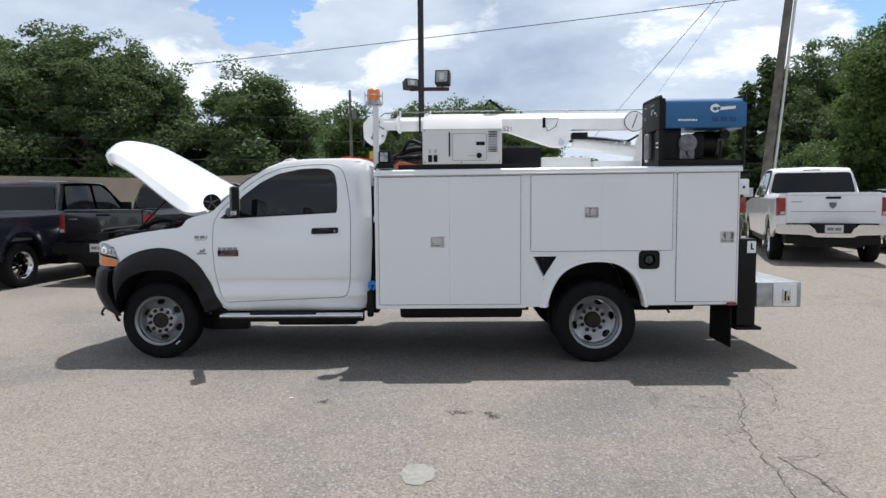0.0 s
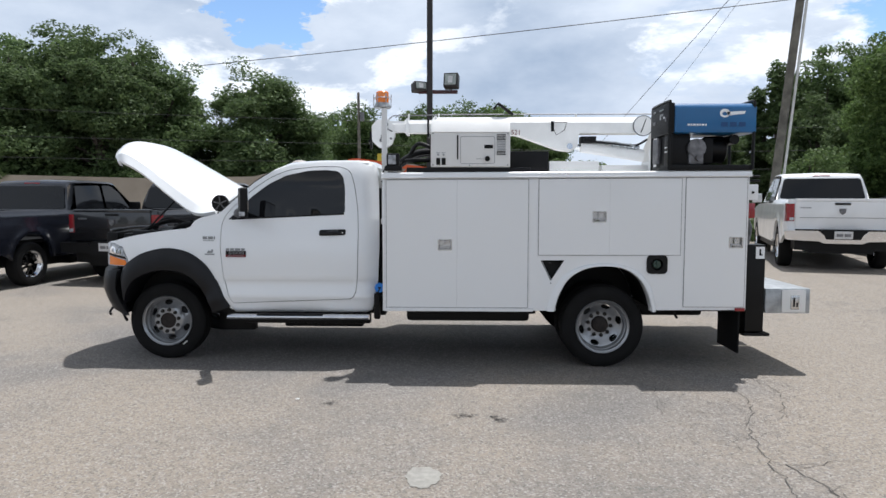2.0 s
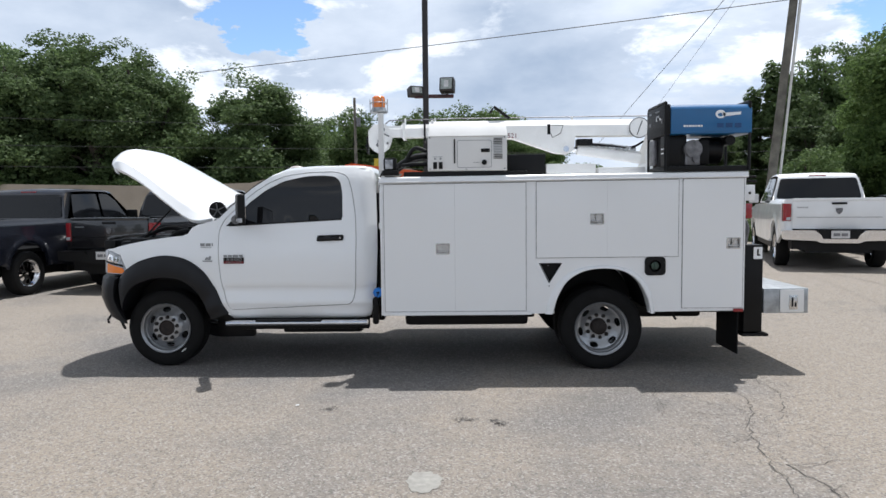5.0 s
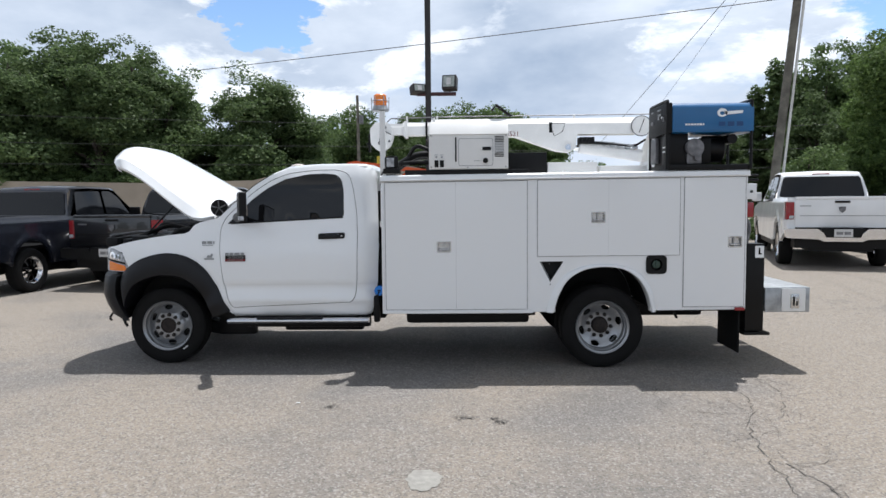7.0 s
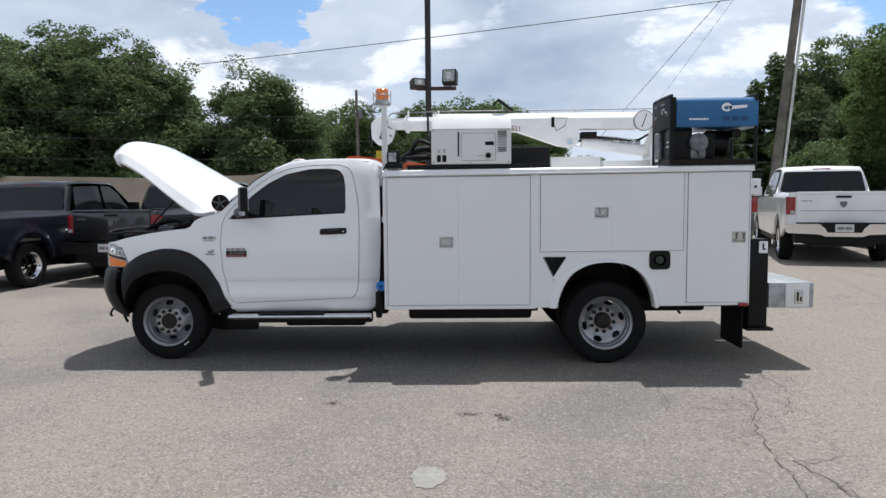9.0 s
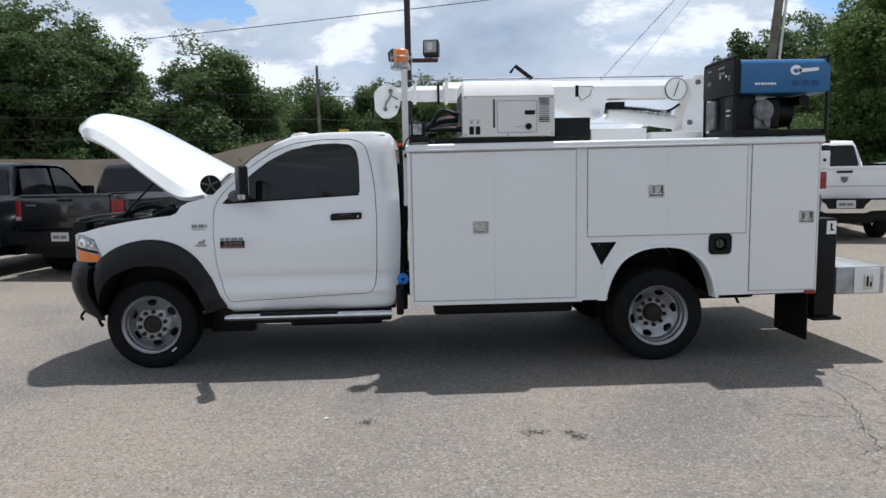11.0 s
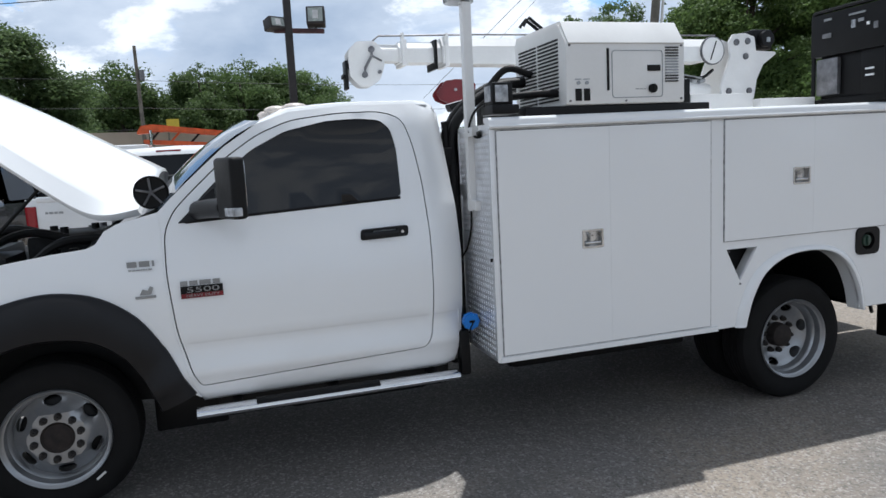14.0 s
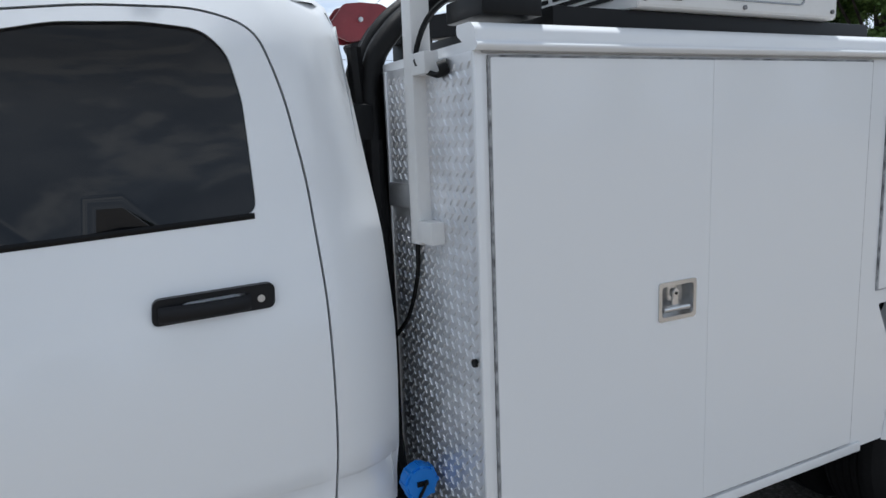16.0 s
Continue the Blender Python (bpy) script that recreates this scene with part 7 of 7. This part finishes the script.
def leaf_material(name, a, b, c):
    m = bpy.data.materials.new(name)
    m.use_nodes = True
    nt = m.node_tree
    nt.nodes.clear()
    n, k = nt.nodes.new, nt.links.new
    out, mix, dif, tr, gl = n("ShaderNodeOutputMaterial"), n("ShaderNodeMixShader"), n("ShaderNodeBsdfPrincipled"), n("ShaderNodeBsdfTranslucent"), n("ShaderNodeNewGeometry")
    ramp = n("ShaderNodeValToRGB")
    ramp.color_ramp.elements[0].color, ramp.color_ramp.elements[1].color = (*a, 1), (*c, 1)
    ramp.color_ramp.elements.new(0.55).color = (*b, 1)
    k(gl.outputs["Random Per Island"], ramp.inputs["Fac"])
    info, hv, vr = n("ShaderNodeObjectInfo"), n("ShaderNodeHueSaturation"), n("ShaderNodeMapRange")
    vr.inputs[3].default_value, vr.inputs[4].default_value = 0.78, 1.2
    k(info.outputs["Random"], vr.inputs[0])
    k(vr.outputs[0], hv.inputs["Value"])
    k(ramp.outputs["Color"], hv.inputs["Color"])
    k(hv.outputs["Color"], dif.inputs["Base Color"])
    dif.inputs["Roughness"].default_value = 0.6
    dif.inputs["Specular IOR Level"].default_value = 0.2
    k(hv.outputs["Color"], tr.inputs["Color"])
    mix.inputs[0].default_value = 0.46
    k(dif.outputs[0], mix.inputs[1])
    k(tr.outputs[0], mix.inputs[2])
    k(mix.outputs[0], out.inputs["Surface"])
    return m


LEAF = leaf_material("oak_leaves", (0.070, 0.108, 0.046), (0.108, 0.160, 0.064), (0.158, 0.222, 0.088))
LEAF_FAR = leaf_material("far_leaves", (0.066, 0.108, 0.040), (0.105, 0.160, 0.056), (0.155, 0.220, 0.080))
LEAF_BRIGHT = leaf_material("bright_leaves", (0.066, 0.112, 0.034), (0.122, 0.192, 0.058), (0.205, 0.300, 0.092))
BARK = surface("bark", (0.075, 0.06, 0.048), 0.9, var=0.25, scale=5, bump=0.6, bump_scale=40)


def crown_mesh(name, h, r, base, seed, n_lobes, n_leaf, leaf, mat, spire=0.0):
    """A crown of leaf sprays: uneven lobes, each a heap of small clumps with gaps between."""
    g = np.random.default_rng(seed)
    tall = h - base
    lobes = [(g.normal() * r * 0.12, g.normal() * r * 0.12, h - 0.24 * tall, r * (0.46 - 0.3 * spire), 0.25 * tall)]
    for i in range(n_lobes - 1):
        f = (i + 0.5 + g.uniform(-0.4, 0.4)) / (n_lobes - 1)
        ang = i * 2.4 + g.uniform(-0.6, 0.6)
        taper = 1 - 0.42 * f ** 1.6
        out = r * (0.32 + 0.36 * math.sin(math.pi * (0.15 + 0.7 * f))) * taper * (1 - spire * f * 0.8) * g.uniform(0.75, 1.2)
        rad = r * g.uniform(0.27, 0.42) * taper * (1 - spire * f * 0.6)
        lobes.append((out * math.cos(ang), out * math.sin(ang), base + tall * (0.05 + 0.74 * f), rad, rad * g.uniform(0.75, 1.05)))
    balls = []
    for x, y, z, rx, rz in lobes:
        for _ in range(34):
            u = g.normal(size=3)
            u /= np.linalg.norm(u)
            k = g.uniform(0.55, 1.08)
            balls.append((x + u[0] * rx * k, y + u[1] * rx * k, z + u[2] * rz * k, r * g.uniform(0.06, 0.17)))
    lobes, balls = np.array(lobes), np.array(balls)
    core = n_leaf // 12
    shell = n_leaf - core
    pick = g.choice(len(balls), shell, p=balls[:, 3] ** 2 / (balls[:, 3] ** 2).sum())
    d = g.normal(size=(shell, 3))
    d /= np.linalg.norm(d, axis=1)[:, None]
    reach = 0.45 + 0.6 * g.random(shell) ** 0.6 + 0.5 * (g.random(shell) < 0.035)
    c = balls[pick, :3] + d * (balls[pick, 3] * reach)[:, None] * np.array([1.1, 1.1, 0.8])
    inner = g.choice(len(lobes), core)
    e = g.normal(size=(core, 3))
    e *= (g.random(core) ** 0.4 * 0.72 / np.linalg.norm(e, axis=1))[:, None]
    c = np.concatenate([c, lobes[inner, :3] + e * lobes[inner][:, [3, 3, 4]]])
    nrm = np.concatenate([d, g.normal(size=(core, 3))]) + g.normal(size=(n_leaf, 3)) * 0.6 + np.array([0, 0, 0.3])
    nrm /= np.linalg.norm(nrm, axis=1)[:, None]
    a = np.cross(nrm, g.normal(size=(n_leaf, 3)))
    a /= np.linalg.norm(a, axis=1)[:, None]
    b = np.cross(nrm, a)
    s = leaf * g.uniform(0.5, 1.35, n_leaf)[:, None]
    s[shell:] *= 1.9
    v = np.stack([c - a * s * 0.7 - b * s * 0.75, c - a * s * 0.7 + b * s * 0.75, c + a * s * 1.2 + nrm * s * 0.2], axis=1).reshape(-1, 3)
    me = bpy.data.meshes.new(name)
    me.vertices.add(len(v))
    me.vertices.foreach_set("co", v.ravel())
    me.loops.add(3 * n_leaf)
    me.loops.foreach_set("vertex_index", np.arange(3 * n_leaf))
    me.polygons.add(n_leaf)
    me.polygons.foreach_set("loop_start", np.arange(0, 3 * n_leaf, 3))
    me.update()
    me.validate()
    me.materials.append(mat)
    return me, balls


def trunk_bm(h, balls, seed, thick):
    g = random.Random(seed)
    t = bmesh.new()
    tube(t, [(0, 0, 0), (g.uniform(-.1, .1), g.uniform(-.1, .1), h * 0.25), (g.uniform(-.3, .3), g.uniform(-.3, .3), h * 0.55), (g.uniform(-.4, .4), g.uniform(-.4, .4), h * 0.85)], (thick, thick * 0.25), 9, 4)
    for bx, by, bz, br in balls[::26]:
        z0 = min(h * g.uniform(0.2, 0.5), bz * 0.8)
        tube(t, [(0, 0, z0), (bx * 0.45, by * 0.45, (z0 + bz) * 0.52), (bx, by, bz)], (thick * 0.4, thick * 0.08), 5, 2)
    return t


TREES = []


def tree_kind(h, r, base, seed, n_lobes, n_leaf, leaf, mat, thick=0.28, spire=0.0):
    me, balls = crown_mesh("crown", h, r, base, seed, n_lobes, n_leaf, leaf, mat, spire)
    TREES.append((me, finish("trunk", trunk_bm(h, balls, seed, thick), BARK, 60), h))
    return len(TREES) - 1


for sd, (h, r, base) in enumerate([(11.0, 3.4, 1.0), (12.0, 3.8, 1.2), (10.0, 3.9, 0.8), (11.5, 3.0, 0.8), (9.5, 3.6, 0.6)]):
    tree_kind(h, r, base, 40 + sd, 17, 52000, 0.074, LEAF)
FAR = [tree_kind(10.0, 4.6, 0.4, 60 + i, 15, 36000, 0.100, LEAF_FAR) for i in range(4)]
FAR_BACK = tree_kind(10.0, 4.8, 0.4, 66, 12, 12000, 0.18, LEAF_FAR)
TALL_BACK = tree_kind(11.5, 3.6, 1.0, 67, 12, 20000, 0.125, LEAF)
SIDE_TREE = [tree_kind(10.0, 3.4, 0.5, 70 + i, 10, 36000, 0.090, LEAF) for i in range(2)]
PINE = tree_kind(10.0, 2.2, 1.0, 75, 10, 20000, 0.095, LEAF, 0.2, 0.9)
NEAR = tree_kind(9.5, 3.6, 0.6, 77, 11, 110000, 0.055, LEAF_BRIGHT, 0.2)
SHRUB = tree_kind(4.0, 2.4, 0.1, 90, 7, 7000, 0.105, LEAF_FAR, 0.1)
SHRUB_NEAR = tree_kind(4.0, 2.4, 0.1, 91, 7, 22000, 0.052, LEAF_FAR, 0.1)
UNSEEN_BEHIND = tree_kind(9.5, 3.8, 0.4, 95, 7, 3000, 0.36, LEAF)


def plant(i, x, y, h, seed, label, group="woods", broad=0.0):
    crown, trunk, h0 = TREES[i]
    g = random.Random(seed)
    k = h / h0
    tr = thing("tree", (x, y, 0), label, "tree", group)
    for nm, me in (("trunk", trunk), ("crown", crown)):
        o = new(nm, me)
        o.parent = tr
    tr.rotation_euler = (0, 0, g.uniform(0, 6.28))
    wide = broad or 1.12
    tr.scale = (k * wide * g.uniform(0.9, 1.12), k * wide * g.uniform(0.9, 1.12), k)
    return tr


g = random.Random(21)
WOOD = "tall dense green broadleaf tree in the woods"
# the tall wood beyond the black pickups, thinning to a far lower wood
for i, (x, y, h) in enumerate([(-27.8, 34, 11.9), (-24.8, 35, 12.7), (-22.4, 34, 11.6), (-20.2, 36, 12.8), (-18.2, 34, 12.2), (-16.9, 35.5, 12.3), (-16.3, 36.5, 11.4), (-30.5, 36, 12.8), (-34, 34, 12), (-38, 36, 13),
                              (-23, 40, 13.2), (-19.0, 41, 12.2), (-28, 42, 13.5), (-26, 38, 12.8), (-18.4, 38, 11.8), (-21.6, 38, 12.6), (-32, 39, 13)]):
    plant((i * 3 + 1) % 5 if y < 37 else TALL_BACK, x, y, 0.94 * h, g.random(), WOOD, broad=1.22)
plant(2, -10.0, 37, 10.1, 0.4, "round-topped green broadleaf tree before the woods", broad=1.45)
plant(0, -12.8, 38.5, 7.2, 0.8, WOOD, broad=1.15)
plant(4, -7.7, 38.5, 7.6, 0.2, WOOD, broad=1.15)
for i in range(16):
    x = -10 + i * 1.9 + g.uniform(-0.6, 0.6)
    plant(FAR[g.randrange(4)], x, 58 + g.uniform(-4, 6), (9.0 if x < -2 else 10.0 if x < 9 else 8.8 if x < 12 else 4.6) * g.uniform(0.86, 1.16), g.random(), "green broadleaf tree in the far wood", broad=1.0)
for i in range(11):
    x = -18 + i * 3.3
    plant(FAR_BACK, x, 74 + g.uniform(-3, 6), (11.0 if x < 9 else 5.2) * g.uniform(0.88, 1.14), g.random(), "green broadleaf tree in the far wood", broad=1.1)
for i in range(14):
    plant(SHRUB, -9 + i * 2.6 + g.uniform(-0.7, 0.7), 44 + g.uniform(-3, 5), 3.6 * g.uniform(0.8, 1.25), g.random(), "low green shrub before the far wood", "shrubs")
for i in range(22):
    plant(SHRUB, -36 + i * 1.7 + g.uniform(-0.6, 0.6), 31.5 + g.uniform(0, 1.5), 3.4 * g.uniform(0.8, 1.3), g.random(), "low green shrub before the wood", "shrubs")
# trees beside the yard
plant(PINE, 22.3, 35, 9.8, 0.3, "dark slender pine beside the yard", broad=1.5)
plant(PINE, 21.5, 36, 8.4, 0.7, "dark slender pine beside the yard", broad=1.5)
for x, y, h in [(24.2, 35, 10.4), (27.2, 36, 10.8), (22.4, 31, 7.2), (24.6, 29, 8.0), (30, 33, 11), (33, 28, 11), (20.2, 25, 5.6), (22.6, 24, 6.6), (36, 23, 11)]:
    plant(SIDE_TREE[g.randrange(2)], x, y, h, g.random(), "green broadleaf tree beside the yard")
for x, y, h in [(17.6, 36, 5.0), (19.0, 35, 5.6), (20.4, 37, 6.2)]:
    plant(SIDE_TREE[g.randrange(2)], x, y, h, g.random(), "low green broadleaf tree beside the yard", broad=1.3)
for x, y, h in [(19.2, 17.4, 9.6), (22.6, 15.6, 10.2), (24.6, 12.6, 9.6), (20.6, 20.5, 8.2)]:
    plant(NEAR, x, y, h, g.random(), "bright green leafy tree beside the parked pickup")
for i in range(8):
    plant(SHRUB_NEAR, 14.6 + i * 1.5, 16.5 + g.uniform(-0.5, 1.5), 2.6 * g.uniform(0.8, 1.3), g.random(), "low green shrub by the yard's edge", "shrubs")
# unseen far trees, added behind the eye to close the yard's horizon
for i in range(20):
    a = math.pi * (1.0 + i / 19)
    plant(UNSEEN_BEHIND, 3 + 75 * math.cos(a), -6 + 70 * math.sin(a), 9.5 * g.uniform(0.85, 1.15), g.random(), WOOD)
